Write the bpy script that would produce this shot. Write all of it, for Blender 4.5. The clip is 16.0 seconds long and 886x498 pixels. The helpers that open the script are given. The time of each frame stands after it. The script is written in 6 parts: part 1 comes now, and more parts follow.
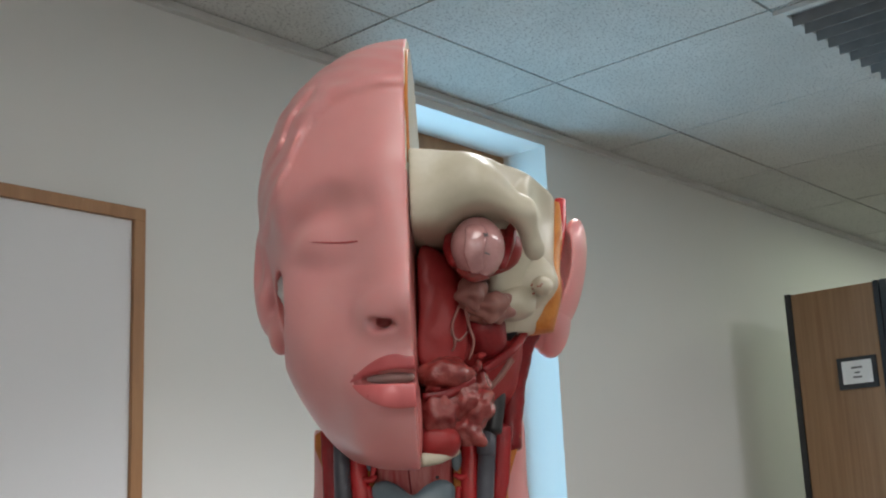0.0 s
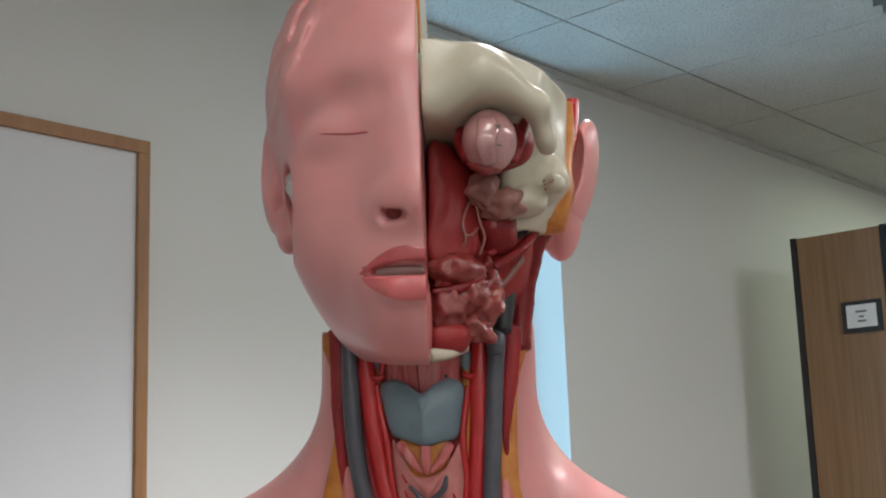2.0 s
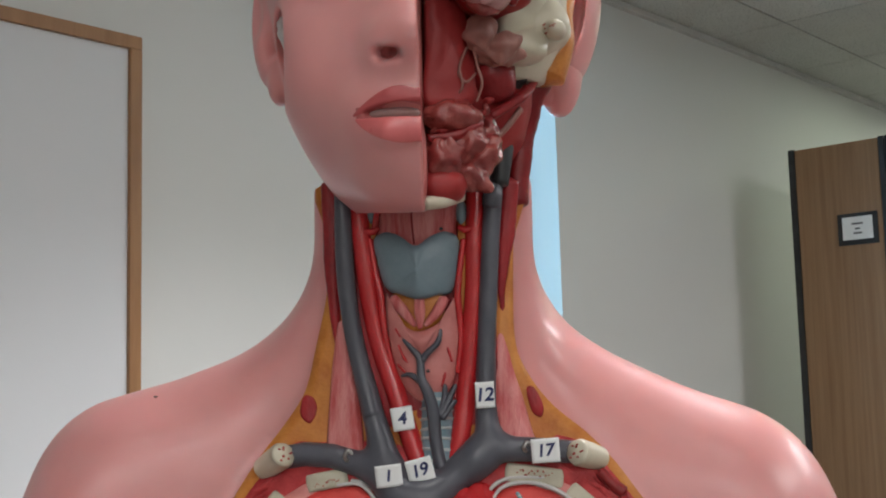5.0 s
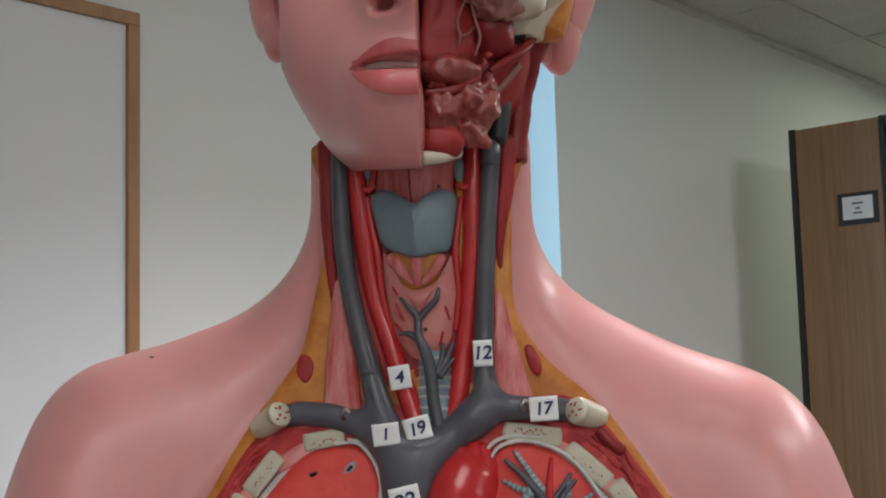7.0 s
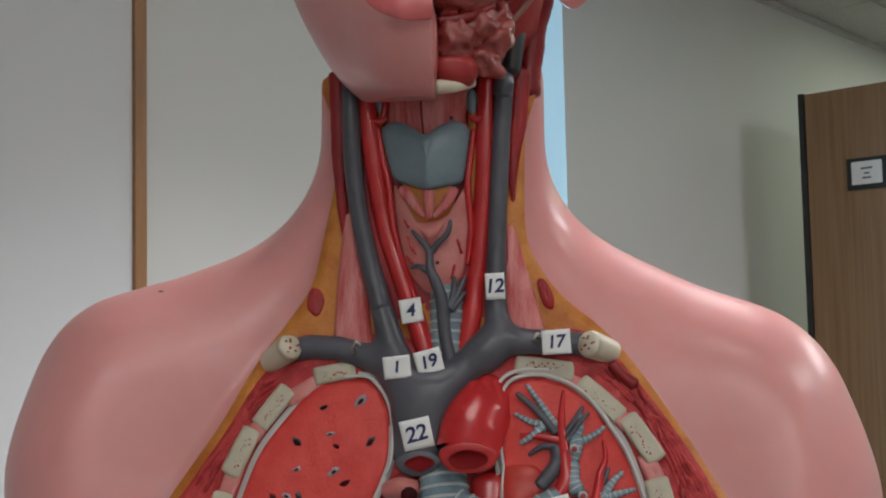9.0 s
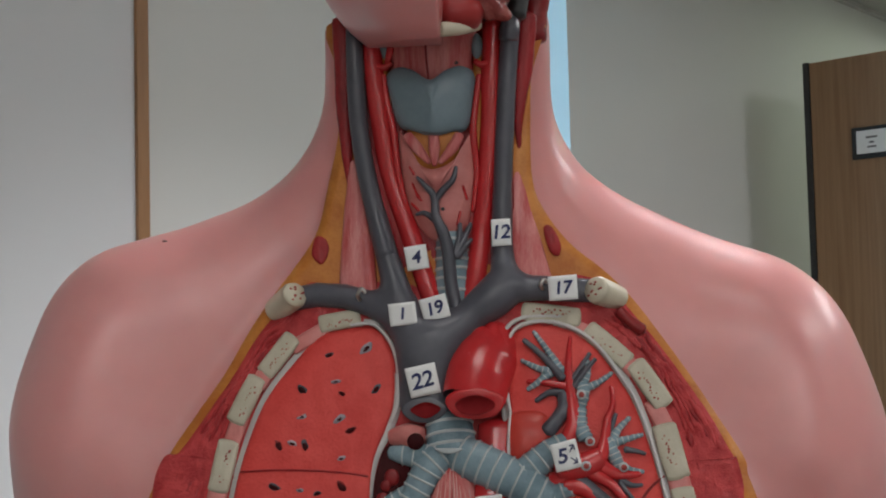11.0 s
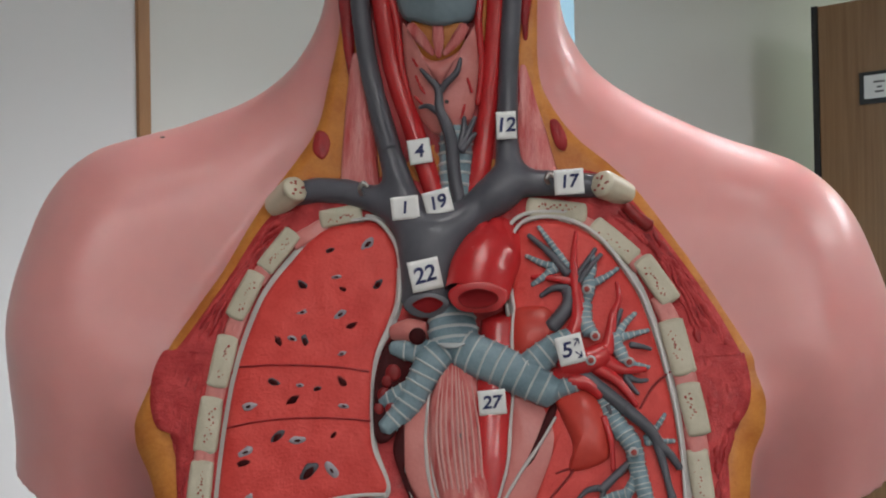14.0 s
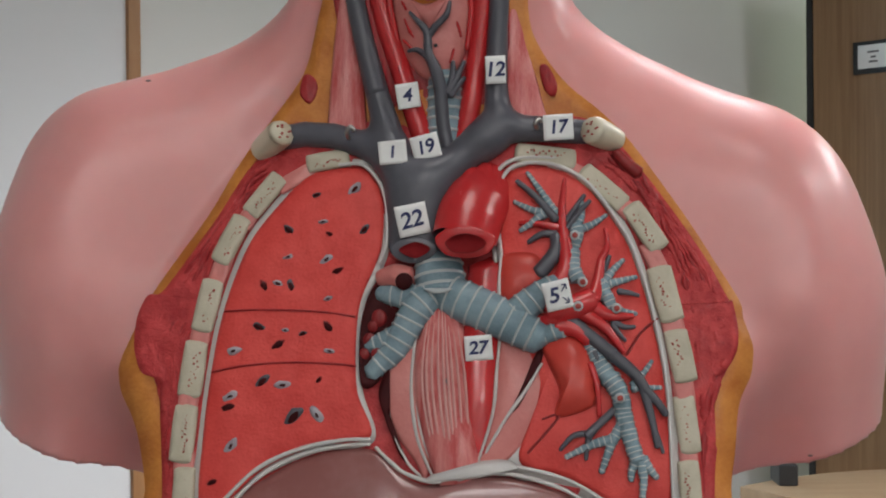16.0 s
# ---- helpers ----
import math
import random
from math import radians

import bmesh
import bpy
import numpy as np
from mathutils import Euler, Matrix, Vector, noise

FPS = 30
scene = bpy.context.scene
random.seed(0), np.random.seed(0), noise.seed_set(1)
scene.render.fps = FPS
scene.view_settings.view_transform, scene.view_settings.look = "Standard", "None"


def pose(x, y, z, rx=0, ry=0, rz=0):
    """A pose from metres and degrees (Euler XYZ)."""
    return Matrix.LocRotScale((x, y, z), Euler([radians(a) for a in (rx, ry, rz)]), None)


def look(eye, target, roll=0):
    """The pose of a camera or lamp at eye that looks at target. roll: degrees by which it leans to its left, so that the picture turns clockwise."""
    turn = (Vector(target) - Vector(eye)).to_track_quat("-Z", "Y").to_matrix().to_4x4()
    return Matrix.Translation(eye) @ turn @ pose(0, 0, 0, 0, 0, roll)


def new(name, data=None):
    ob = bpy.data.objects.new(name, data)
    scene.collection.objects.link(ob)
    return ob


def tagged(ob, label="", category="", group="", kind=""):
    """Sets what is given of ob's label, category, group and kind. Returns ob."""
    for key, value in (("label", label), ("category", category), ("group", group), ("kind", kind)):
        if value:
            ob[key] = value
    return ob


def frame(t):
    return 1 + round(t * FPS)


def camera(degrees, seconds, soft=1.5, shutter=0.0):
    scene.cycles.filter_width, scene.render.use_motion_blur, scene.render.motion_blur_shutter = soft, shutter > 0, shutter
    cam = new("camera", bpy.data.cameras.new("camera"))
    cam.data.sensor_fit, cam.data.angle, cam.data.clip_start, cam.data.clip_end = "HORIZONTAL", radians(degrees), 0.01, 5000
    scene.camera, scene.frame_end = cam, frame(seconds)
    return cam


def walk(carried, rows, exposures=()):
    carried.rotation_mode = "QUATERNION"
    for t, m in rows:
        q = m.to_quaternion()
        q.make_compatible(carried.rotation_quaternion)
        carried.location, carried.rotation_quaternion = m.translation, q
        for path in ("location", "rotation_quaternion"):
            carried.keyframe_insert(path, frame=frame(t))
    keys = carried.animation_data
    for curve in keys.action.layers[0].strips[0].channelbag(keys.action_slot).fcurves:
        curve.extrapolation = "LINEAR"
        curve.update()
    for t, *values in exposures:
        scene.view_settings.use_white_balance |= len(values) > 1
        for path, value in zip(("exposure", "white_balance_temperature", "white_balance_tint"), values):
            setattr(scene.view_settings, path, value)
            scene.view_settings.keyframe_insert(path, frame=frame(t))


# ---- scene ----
cam = camera(41.0, 16.0, soft=2.0)
PATH = [
    (0, (0.036, 0.024, 1.497), (0.007, 1.973, 1.944), -2.5),
    (0.5, (0.035, 0.024, 1.488), (0.003, 1.979, 1.912), -2.6),
    (1, (0.032, 0.031, 1.482), (-0.006, 1.99, 1.882), -2.3),
    (1.5, (0.032, 0.035, 1.474), (-0.006, 1.998, 1.853), -2.3),
    (2, (0.031, 0.039, 1.47), (-0.008, 2.005, 1.835), -2.0),
    (2.5, (0.03, 0.043, 1.464), (-0.006, 2.012, 1.811), -2.0),
    (3, (0.029, 0.048, 1.457), (-0.008, 2.022, 1.776), -1.8),
    (3.5, (0.03, 0.054, 1.452), (-0.006, 2.031, 1.753), -1.7),
    (4, (0.029, 0.057, 1.446), (-0.006, 2.038, 1.72), -1.5),
    (6.5, (0.03, 0.066, 1.424), (-0.006, 2.055, 1.635), -1.5),
    (7, (0.03, 0.068, 1.421), (-0.006, 2.057, 1.627), -1.5),
    (7.5, (0.029, 0.07, 1.414), (-0.011, 2.061, 1.601), -1.5),
    (8, (0.027, 0.072, 1.41), (-0.017, 2.064, 1.587), -1.3),
    (8.5, (0.026, 0.074, 1.407), (-0.019, 2.066, 1.577), -1.2),
    (9, (0.026, 0.076, 1.402), (-0.021, 2.07, 1.557), -1.2),
    (11.5, (0.024, 0.085, 1.381), (-0.03, 2.082, 1.478), -1.4),
    (12, (0.024, 0.089, 1.374), (-0.032, 2.087, 1.449), -1.3),
    (12.5, (0.026, 0.092, 1.37), (-0.031, 2.09, 1.434), -1.3),
    (13, (0.024, 0.092, 1.366), (-0.036, 2.09, 1.426), -1.2),
    (13.5, (0.023, 0.095, 1.361), (-0.032, 2.093, 1.403), -0.9),
    (14, (0.023, 0.096, 1.357), (-0.037, 2.095, 1.392), -1.0),
    (14.5, (0.024, 0.098, 1.354), (-0.034, 2.097, 1.373), -0.9),
    (15, (0.026, 0.097, 1.352), (-0.026, 2.096, 1.364), -0.9),
    (15.5, (0.028, 0.1, 1.346), (-0.019, 2.099, 1.345), -0.9),
    (16, (0.025, 0.101, 1.344), (-0.022, 2.1, 1.33), -0.5),
]
walk(cam, [(t, look(eye, target, roll)) for t, eye, target, roll in PATH],
     [(0, 0.06), (3, 0.05), (4, 0.05), (6.5, -0.08), (9, -0.22), (11.5, -0.3), (12.5, -0.23), (13.5, -0.1), (15, 0.02), (16, -0.03)])


# ---- world, sun and lights ----
ROOM = pose(0, 3.006, 0, 0, 0, 49.0)      # the room's own axes: x along the back wall, y into it
CEIL = 2.6

world = bpy.data.worlds.new("sky")
scene.world = world
world.use_nodes = True
wn = world.node_tree
sky = wn.nodes.new("ShaderNodeTexSky")
sky.sky_type, sky.sun_disc = "NISHITA", False
sky.sun_elevation, sky.sun_rotation = radians(38), radians(150)
wn.links.new(sky.outputs[0], wn.nodes["Background"].inputs[0])
wn.nodes["Background"].inputs[1].default_value = 0.14

sun = new("sun", bpy.data.lights.new("sun", "SUN"))
sun.data.energy, sun.data.angle, sun.data.color = 2.0, radians(0.5), (1, 0.95, 0.88)
sun.matrix_world = look((0, 0, 0), (-0.5, 0.75, -0.75))


def ceiling_lamp(x, y, sx, sy, watts, colour):
    """The tubes of an unseen lit ceiling fixture, just under its diffuser."""
    lamp = new("tube_light", bpy.data.lights.new("tube_light", "AREA"))
    lamp.data.shape, lamp.data.size, lamp.data.size_y = "RECTANGLE", sx, sy
    lamp.data.energy, lamp.data.color = watts, colour
    lamp.matrix_world = ROOM @ pose(x, y, CEIL - 0.045)
    return lamp


WARM = (0.98, 0.975, 1.0)
# Fixtures out of view; several only added to brighten face, walls and cabinet.
LAMPS = [(-3.6, -4.9, 1.16, 0.56, 30, 180), (-4.0, -3.2, 0.56, 1.16, 16, 180), (-2.28, -2.11, 0.56, 0.56, 3.0, 180), (-0.6, -3.3, 1.16, 0.56, 12, 180), (0.8, -2.5, 0.56, 1.16, 27, 180), (-0.76, -1.18, 0.56, 0.56, 25, 105)]
for lamp_x, lamp_y, lamp_sx, lamp_sy, lamp_w, lamp_spread in LAMPS:
    ceiling_lamp(lamp_x, lamp_y, lamp_sx, lamp_sy, lamp_w, WARM).data.spread = radians(lamp_spread)
# Unseen greenish lamp, set off its fixture so the cabinet blocks less light.
ceiling_lamp(2.85, -0.75, 0.56, 1.0, 2.2, (0.93, 1.0, 0.82))

WINDOW_X = 0.0388
daylight = new("window_daylight", bpy.data.lights.new("window_daylight", "AREA"))
daylight.data.shape, daylight.data.size, daylight.data.size_y = "RECTANGLE", 0.55, 1.5
daylight.data.energy, daylight.data.color = 11, (0.36, 0.72, 1.0)
daylight.matrix_world = ROOM @ pose(WINDOW_X, 0.29, 1.75, -90, 0, 0)


# ---- materials ----
def material(name, a, b, scale=20.0, rough=0.5, bump=0.0, fine=0.0, metal=0.0, coat=0.0, spec=0.5, sss=0.0, detail=4.0,
             object_coords=True, stretch=(1, 1, 1), vary=0.0, patch=0.35):
    """Two colours mixed by noise at two scales, with grain in the gloss and relief."""
    m = bpy.data.materials.new(name)
    m.use_nodes = True
    nt = m.node_tree
    bsdf = nt.nodes["Principled BSDF"]
    coords = nt.nodes.new("ShaderNodeTexCoord")
    mapping = nt.nodes.new("ShaderNodeMapping")
    mapping.inputs["Scale"].default_value = stretch
    nt.links.new(coords.outputs["Object"], mapping.inputs[0])
    big, small = nt.nodes.new("ShaderNodeTexNoise"), nt.nodes.new("ShaderNodeTexNoise")
    for node, sc in ((big, scale), (small, scale * 9)):
        node.inputs["Scale"].default_value, node.inputs["Detail"].default_value = sc, detail
        nt.links.new(mapping.outputs[0], node.inputs["Vector"])
    ramp = nt.nodes.new("ShaderNodeMapRange")
    ramp.inputs[1].default_value, ramp.inputs[2].default_value = 0.5 - patch / 2, 0.5 + patch / 2
    add = nt.nodes.new("ShaderNodeMath")
    add.operation = "MULTIPLY_ADD"
    add.inputs[1].default_value, add.inputs[2].default_value = 0.3, -0.15
    nt.links.new(small.outputs[0], add.inputs[0])
    total = nt.nodes.new("ShaderNodeMath")
    nt.links.new(big.outputs[0], total.inputs[0])
    nt.links.new(add.outputs[0], total.inputs[1])
    nt.links.new(total.outputs[0], ramp.inputs[0])
    mix = nt.nodes.new("ShaderNodeMix")
    mix.data_type = "RGBA"
    mix.inputs[6].default_value, mix.inputs[7].default_value = (*a, 1), (*b, 1)
    nt.links.new(ramp.outputs[0], mix.inputs[0])
    last = mix.outputs[2]
    if vary:
        info, hsv = nt.nodes.new("ShaderNodeObjectInfo"), nt.nodes.new("ShaderNodeHueSaturation")
        rng = nt.nodes.new("ShaderNodeMapRange")
        rng.inputs[3].default_value, rng.inputs[4].default_value = 1 - vary, 1 + vary
        nt.links.new(info.outputs["Random"], rng.inputs[0])
        nt.links.new(rng.outputs[0], hsv.inputs["Value"])
        nt.links.new(last, hsv.inputs["Color"])
        last = hsv.outputs[0]
    nt.links.new(last, bsdf.inputs["Base Color"])
    bsdf.inputs["Metallic"].default_value = metal
    bsdf.inputs["Specular IOR Level"].default_value = spec
    bsdf.inputs["Coat Weight"].default_value = coat
    bsdf.inputs["Coat Roughness"].default_value = 0.12
    if sss:
        bsdf.inputs["Subsurface Weight"].default_value = sss
        bsdf.inputs["Subsurface Radius"].default_value = (0.006, 0.002, 0.0015)
        bsdf.inputs["Subsurface Scale"].default_value = 1.0
    gloss = nt.nodes.new("ShaderNodeMapRange")
    gloss.inputs[3].default_value, gloss.inputs[4].default_value = max(0.02, rough - 0.07), min(1, rough + 0.07)
    nt.links.new(small.outputs[0], gloss.inputs[0])
    nt.links.new(gloss.outputs[0], bsdf.inputs["Roughness"])
    if bump or fine:
        b1 = nt.nodes.new("ShaderNodeBump")
        b1.inputs["Strength"].default_value, b1.inputs["Distance"].default_value = 1.0, bump
        nt.links.new(big.outputs[0], b1.inputs["Height"])
        b2 = nt.nodes.new("ShaderNodeBump")
        b2.inputs["Strength"].default_value, b2.inputs["Distance"].default_value = 1.0, fine
        nt.links.new(small.outputs[0], b2.inputs["Height"])
        nt.links.new(b1.outputs[0], b2.inputs["Normal"])
        nt.links.new(b2.outputs[0], bsdf.inputs["Normal"])
    return m


def ceiling_material():
    """Mineral-fibre tile: off-white, pitted with short dark fissures and pinholes."""
    m = material("mineral_fibre", (0.52, 0.525, 0.50), (0.60, 0.605, 0.58), 3.0, 0.9, 0, 0.0006, spec=0.2)
    nt = m.node_tree
    bsdf = nt.nodes["Principled BSDF"]
    coords, mapping = nt.nodes.new("ShaderNodeTexCoord"), nt.nodes.new("ShaderNodeMapping")
    mapping.inputs["Scale"].default_value = (120, 210, 120)
    warp = nt.nodes.new("ShaderNodeTexNoise")
    warp.inputs["Scale"].default_value, warp.inputs["Detail"].default_value = 1.0, 3.0
    nt.links.new(coords.outputs["Object"], mapping.inputs[0])
    nt.links.new(mapping.outputs[0], warp.inputs["Vector"])
    pits = nt.nodes.new("ShaderNodeMapRange")
    pits.inputs[1].default_value, pits.inputs[2].default_value = 0.37, 0.43
    nt.links.new(warp.outputs[0], pits.inputs[0])
    mix = nt.nodes.new("ShaderNodeMix")
    mix.data_type = "RGBA"
    mix.inputs[6].default_value = (0.33, 0.33, 0.32, 1)
    nt.links.new(pits.outputs[0], mix.inputs[0])
    old = bsdf.inputs["Base Color"].links[0].from_socket
    nt.links.new(old, mix.inputs[7])
    nt.links.new(mix.outputs[2], bsdf.inputs["Base Color"])
    bump = nt.nodes.new("ShaderNodeBump")
    bump.inputs["Distance"].default_value = 0.0009
    nt.links.new(pits.outputs[0], bump.inputs["Height"])
    nt.links.new(bump.outputs[0], bsdf.inputs["Normal"])
    return m


def emitter(name, colour, strength):
    m = bpy.data.materials.new(name)
    m.use_nodes = True
    bsdf = m.node_tree.nodes["Principled BSDF"]
    bsdf.inputs["Base Color"].default_value = (0.8, 0.8, 0.8, 1)
    bsdf.inputs["Emission Color"].default_value = (*colour, 1)
    bsdf.inputs["Emission Strength"].default_value = strength
    return m


def glass_material():
    m = bpy.data.materials.new("window_glass")
    m.use_nodes = True
    bsdf = m.node_tree.nodes["Principled BSDF"]
    bsdf.inputs["Transmission Weight"].default_value = 1.0
    bsdf.inputs["Roughness"].default_value = 0.0
    bsdf.inputs["IOR"].default_value = 1.45
    return m


PAINT = material("wall_paint", (0.655, 0.66, 0.64), (0.69, 0.695, 0.675), 1.4, 0.75, 0.0004, 0.00025, spec=0.25, patch=1.2)
TILE = ceiling_material()
GRID = material("ceiling_grid", (0.50, 0.50, 0.48), (0.56, 0.56, 0.54), 8, 0.6)
JOINT = material("tile_joint", (0.12, 0.12, 0.115), (0.16, 0.16, 0.155), 8, 0.9)
BOARD = material("whiteboard_face", (0.65, 0.66, 0.675), (0.66, 0.67, 0.685), 2.0, 0.5, 0, 0, spec=0.3, patch=1.4)
OAK = material("oak_trim", (0.28, 0.135, 0.055), (0.36, 0.185, 0.08), 6, 0.45, 0, 0.0004, stretch=(6, 6, 0.7))
LAMINATE = material("wood_laminate", (0.22, 0.12, 0.055), (0.29, 0.168, 0.082), 5, 0.42, 0, 0.0003, stretch=(14, 14, 0.5))
DESKTOP = material("desk_laminate", (0.3, 0.19, 0.11), (0.36, 0.24, 0.14), 4, 0.35, 0, 0.0002, stretch=(1, 12, 1))
# Top of the unseen table, black so it throws little light upward.
BOUNCE_BLACK = material("bounce_cut_black", (0.025, 0.025, 0.027), (0.04, 0.04, 0.042), 12, 0.4, 0, 0.0002)
BLACK = material("black_plastic", (0.012, 0.012, 0.013), (0.022, 0.022, 0.023), 30, 0.4, 0, 0.0001)
# Unseen floor, kept dark to bounce less light up.
FLOOR = material("floor_vinyl", (0.20, 0.195, 0.18), (0.28, 0.27, 0.25), 5, 0.35, 0, 0.0002)
PAPER = material("paper", (0.76, 0.76, 0.75), (0.82, 0.82, 0.81), 40, 0.8, 0, 0.00008)
CARD = material("white_card", (0.70, 0.71, 0.70), (0.75, 0.76, 0.75), 40, 0.8)
LOUVRE = material("grey_louvre", (0.16, 0.16, 0.16), (0.20, 0.20, 0.20), 20, 0.5)
INK = material("ink", (0.012, 0.016, 0.075), (0.02, 0.03, 0.12), 200, 0.6)
PENCIL = material("grey_print", (0.10, 0.10, 0.10), (0.16, 0.16, 0.16), 200, 0.8)
GLASS = glass_material()

SKIN = material("pink_skin_plastic", (0.67, 0.288, 0.28), (0.72, 0.325, 0.315), 9, 0.36, 0.0002, 0.00004, coat=0.22, sss=0.38)
SKIN.node_tree.nodes["Principled BSDF"].inputs["Coat Roughness"].default_value = 0.2
# Dark pink that paints shade into the nostril and the mouth slit.
RECESS_SHADE = material("recess_shade_pink", (0.36, 0.085, 0.08), (0.42, 0.105, 0.1), 30, 0.4, 0, 0.00004)
LIP = material("lip_red", (0.42, 0.07, 0.075), (0.5, 0.095, 0.095), 30, 0.3, 0, 0.00006, coat=0.2)
LIP_LOW = material("lip_pink", (0.62, 0.13, 0.13), (0.67, 0.16, 0.16), 30, 0.3, 0, 0.00006, coat=0.2)
BONE = material("bone_cream", (0.53, 0.48, 0.36), (0.60, 0.55, 0.43), 25, 0.38, 0.0003, 0.00008, coat=0.15)
FAT = material("orange_fat", (0.44, 0.135, 0.025), (0.60, 0.235, 0.050), 55, 0.4, 0.0012, 0.0003, coat=0.05, spec=0.3)
MUSCLE = material("red_muscle", (0.22, 0.008, 0.012), (0.36, 0.02, 0.023), 60, 0.38, 0.0018, 0.0004, coat=0.1, stretch=(1.6, 1, 0.6), spec=0.3)
RAW = material("raw_cut_muscle", (0.36, 0.022, 0.026), (0.54, 0.055, 0.056), 130, 0.45, 0.0022, 0.0005, coat=0.05, spec=0.3)
DEEP = material("deep_red", (0.17, 0.008, 0.01), (0.26, 0.016, 0.017), 45, 0.35, 0.0012, 0.0003, coat=0.1, spec=0.3)
FIBRE = material("pink_fibre", (0.46, 0.06, 0.058), (0.64, 0.24, 0.225), 40, 0.38, 0.0016, 0.0003, coat=0.1, stretch=(5, 5, 0.45), spec=0.3)
LUNG = material("lung_red", (0.56, 0.046, 0.04), (0.67, 0.076, 0.064), 70, 0.42, 0.0006, 0.0004, coat=0.0, spec=0.25)
LOBE = material("lung_red_smooth", (0.46, 0.038, 0.027), (0.55, 0.06, 0.042), 30, 0.36, 0.0004, 0.0001, coat=0.1, spec=0.3)
PINK = material("pale_pink_tissue", (0.52, 0.16, 0.145), (0.6, 0.225, 0.205), 45, 0.38, 0.0008, 0.0002, coat=0.1, spec=0.3)
PALE = material("pale_fibre", (0.56, 0.27, 0.25), (0.62, 0.34, 0.31), 60, 0.35, 0.0004, 0.0001, coat=0.1)
PLEURA = material("white_pleura", (0.5, 0.485, 0.475), (0.58, 0.55, 0.53), 60, 0.4, 0.0008, 0.0002)
ARTERY = material("artery_red", (0.46, 0.018, 0.022), (0.54, 0.03, 0.032), 30, 0.24, 0.0002, 0.00005, coat=0.3, spec=0.4)
VEIN = material("vein_grey", (0.07, 0.07, 0.085), (0.094, 0.094, 0.112), 30, 0.34, 0.0002, 0.00005, coat=0.12, spec=0.35)
CARTILAGE = material("cartilage_blue", (0.148, 0.2035, 0.2368), (0.1924, 0.2516, 0.2849), 35, 0.36, 0.0005, 0.0001, coat=0.15)
RINGS = material("airway_ring", (0.37, 0.3996, 0.407), (0.4588, 0.481, 0.481), 60, 0.45, 0, 0.0002)
BRONCHUS = material("airway_blue", (0.13, 0.20, 0.235), (0.24, 0.33, 0.37), 60, 0.42, 0.0005, 0.0002, coat=0.05, spec=0.3)
# Near-black red that paints the shade of depth into openings and gaps.
HOLLOW_SHADE = material("hollow_shade", (0.03, 0.004, 0.005), (0.055, 0.007, 0.008), 60, 0.5, 0.0005, spec=0.1)
GLAND = material("gland_pink", (0.21, 0.026, 0.024), (0.30, 0.062, 0.052), 90, 0.2, 0.002, 0.0004, coat=0.35)
MUCOSA = material("mucosa_red", (0.25, 0.016, 0.018), (0.33, 0.035, 0.033), 25, 0.38, 0.0008, 0.0002, coat=0.0, spec=0.25)
EYE = material("eyeball_pink", (0.40, 0.185, 0.18), (0.50, 0.27, 0.26), 60, 0.16, 0.0003, 0.00005, coat=0.5)
TOOTH = material("tooth_pink", (0.36, 0.23, 0.21), (0.42, 0.28, 0.26), 40, 0.35, 0.0003, 0.00005)
NERVE = material("nerve_cream", (0.26, 0.11, 0.09), (0.32, 0.15, 0.12), 40, 0.35)
SPONGE = material("red_marrow", (0.30, 0.03, 0.025), (0.36, 0.05, 0.04), 90, 0.6)
DIAPHRAGM = material("diaphragm_pale", (0.2516, 0.0888, 0.0814), (0.3108, 0.1406, 0.1332), 20, 0.22, 0.0004, 0.0001, coat=0.4)
RIB = material("rib_bone", (0.44, 0.40, 0.30), (0.52, 0.475, 0.37), 60, 0.5, 0.0006, 0.0002)
RIM = material("vessel_rim", (0.27, 0.25, 0.285), (0.36, 0.335, 0.37), 90, 0.45, 0.0004, 0.0001)
# Dark red that paints shade into the two big cut vessels.
VESSEL_SHADE = material("vessel_shade", (0.15, 0.006, 0.008), (0.20, 0.010, 0.012), 60, 0.7, 0.0004, spec=0.1)
STEEL = material("steel_pin", (0.35, 0.34, 0.32), (0.45, 0.44, 0.42), 40, 0.3, metal=1.0)


# ---- mesh helpers ----
def link(name, mesh, mat, parent=None, label="", smooth=True):
    ob = new(name, mesh)
    for one in (mat if isinstance(mat, tuple) else (mat,)):
        mesh.materials.append(one)
    if smooth and len(mesh.polygons):
        mesh.polygons.foreach_set("use_smooth", np.ones(len(mesh.polygons), dtype=bool))
    if parent is not None:
        ob.parent = parent
        ob.matrix_parent_inverse = parent.matrix_world.inverted()
    if label:
        tagged(ob, label)
    return ob


def part(name, bm, mat, parent=None, label="", smooth=True):
    mesh = bpy.data.meshes.new(name)
    bm.normal_update()
    bm.to_mesh(mesh)
    bm.free()
    return link(name, mesh, mat, parent, label, smooth)


def empty(name, m, label, category, group="", kind=""):
    ob = new(name)
    ob.matrix_world = m
    ob.empty_display_size = 0.05
    bpy.context.view_layer.update()
    return tagged(ob, label, category, group, kind)


def box_into(bm, lo, hi, bevel=0.0, m=None):
    lo, hi = Vector(lo), Vector(hi)
    t = Matrix.Translation((lo + hi) / 2) @ Matrix.Diagonal((*(hi - lo), 1))
    out = bmesh.ops.create_cube(bm, size=1.0, matrix=(m @ t) if m else t)
    if bevel:
        edges = list({e for v in out["verts"] for e in v.link_edges})
        bmesh.ops.bevel(bm, geom=edges, offset=bevel, segments=2, affect="EDGES", profile=0.7)
    return bm


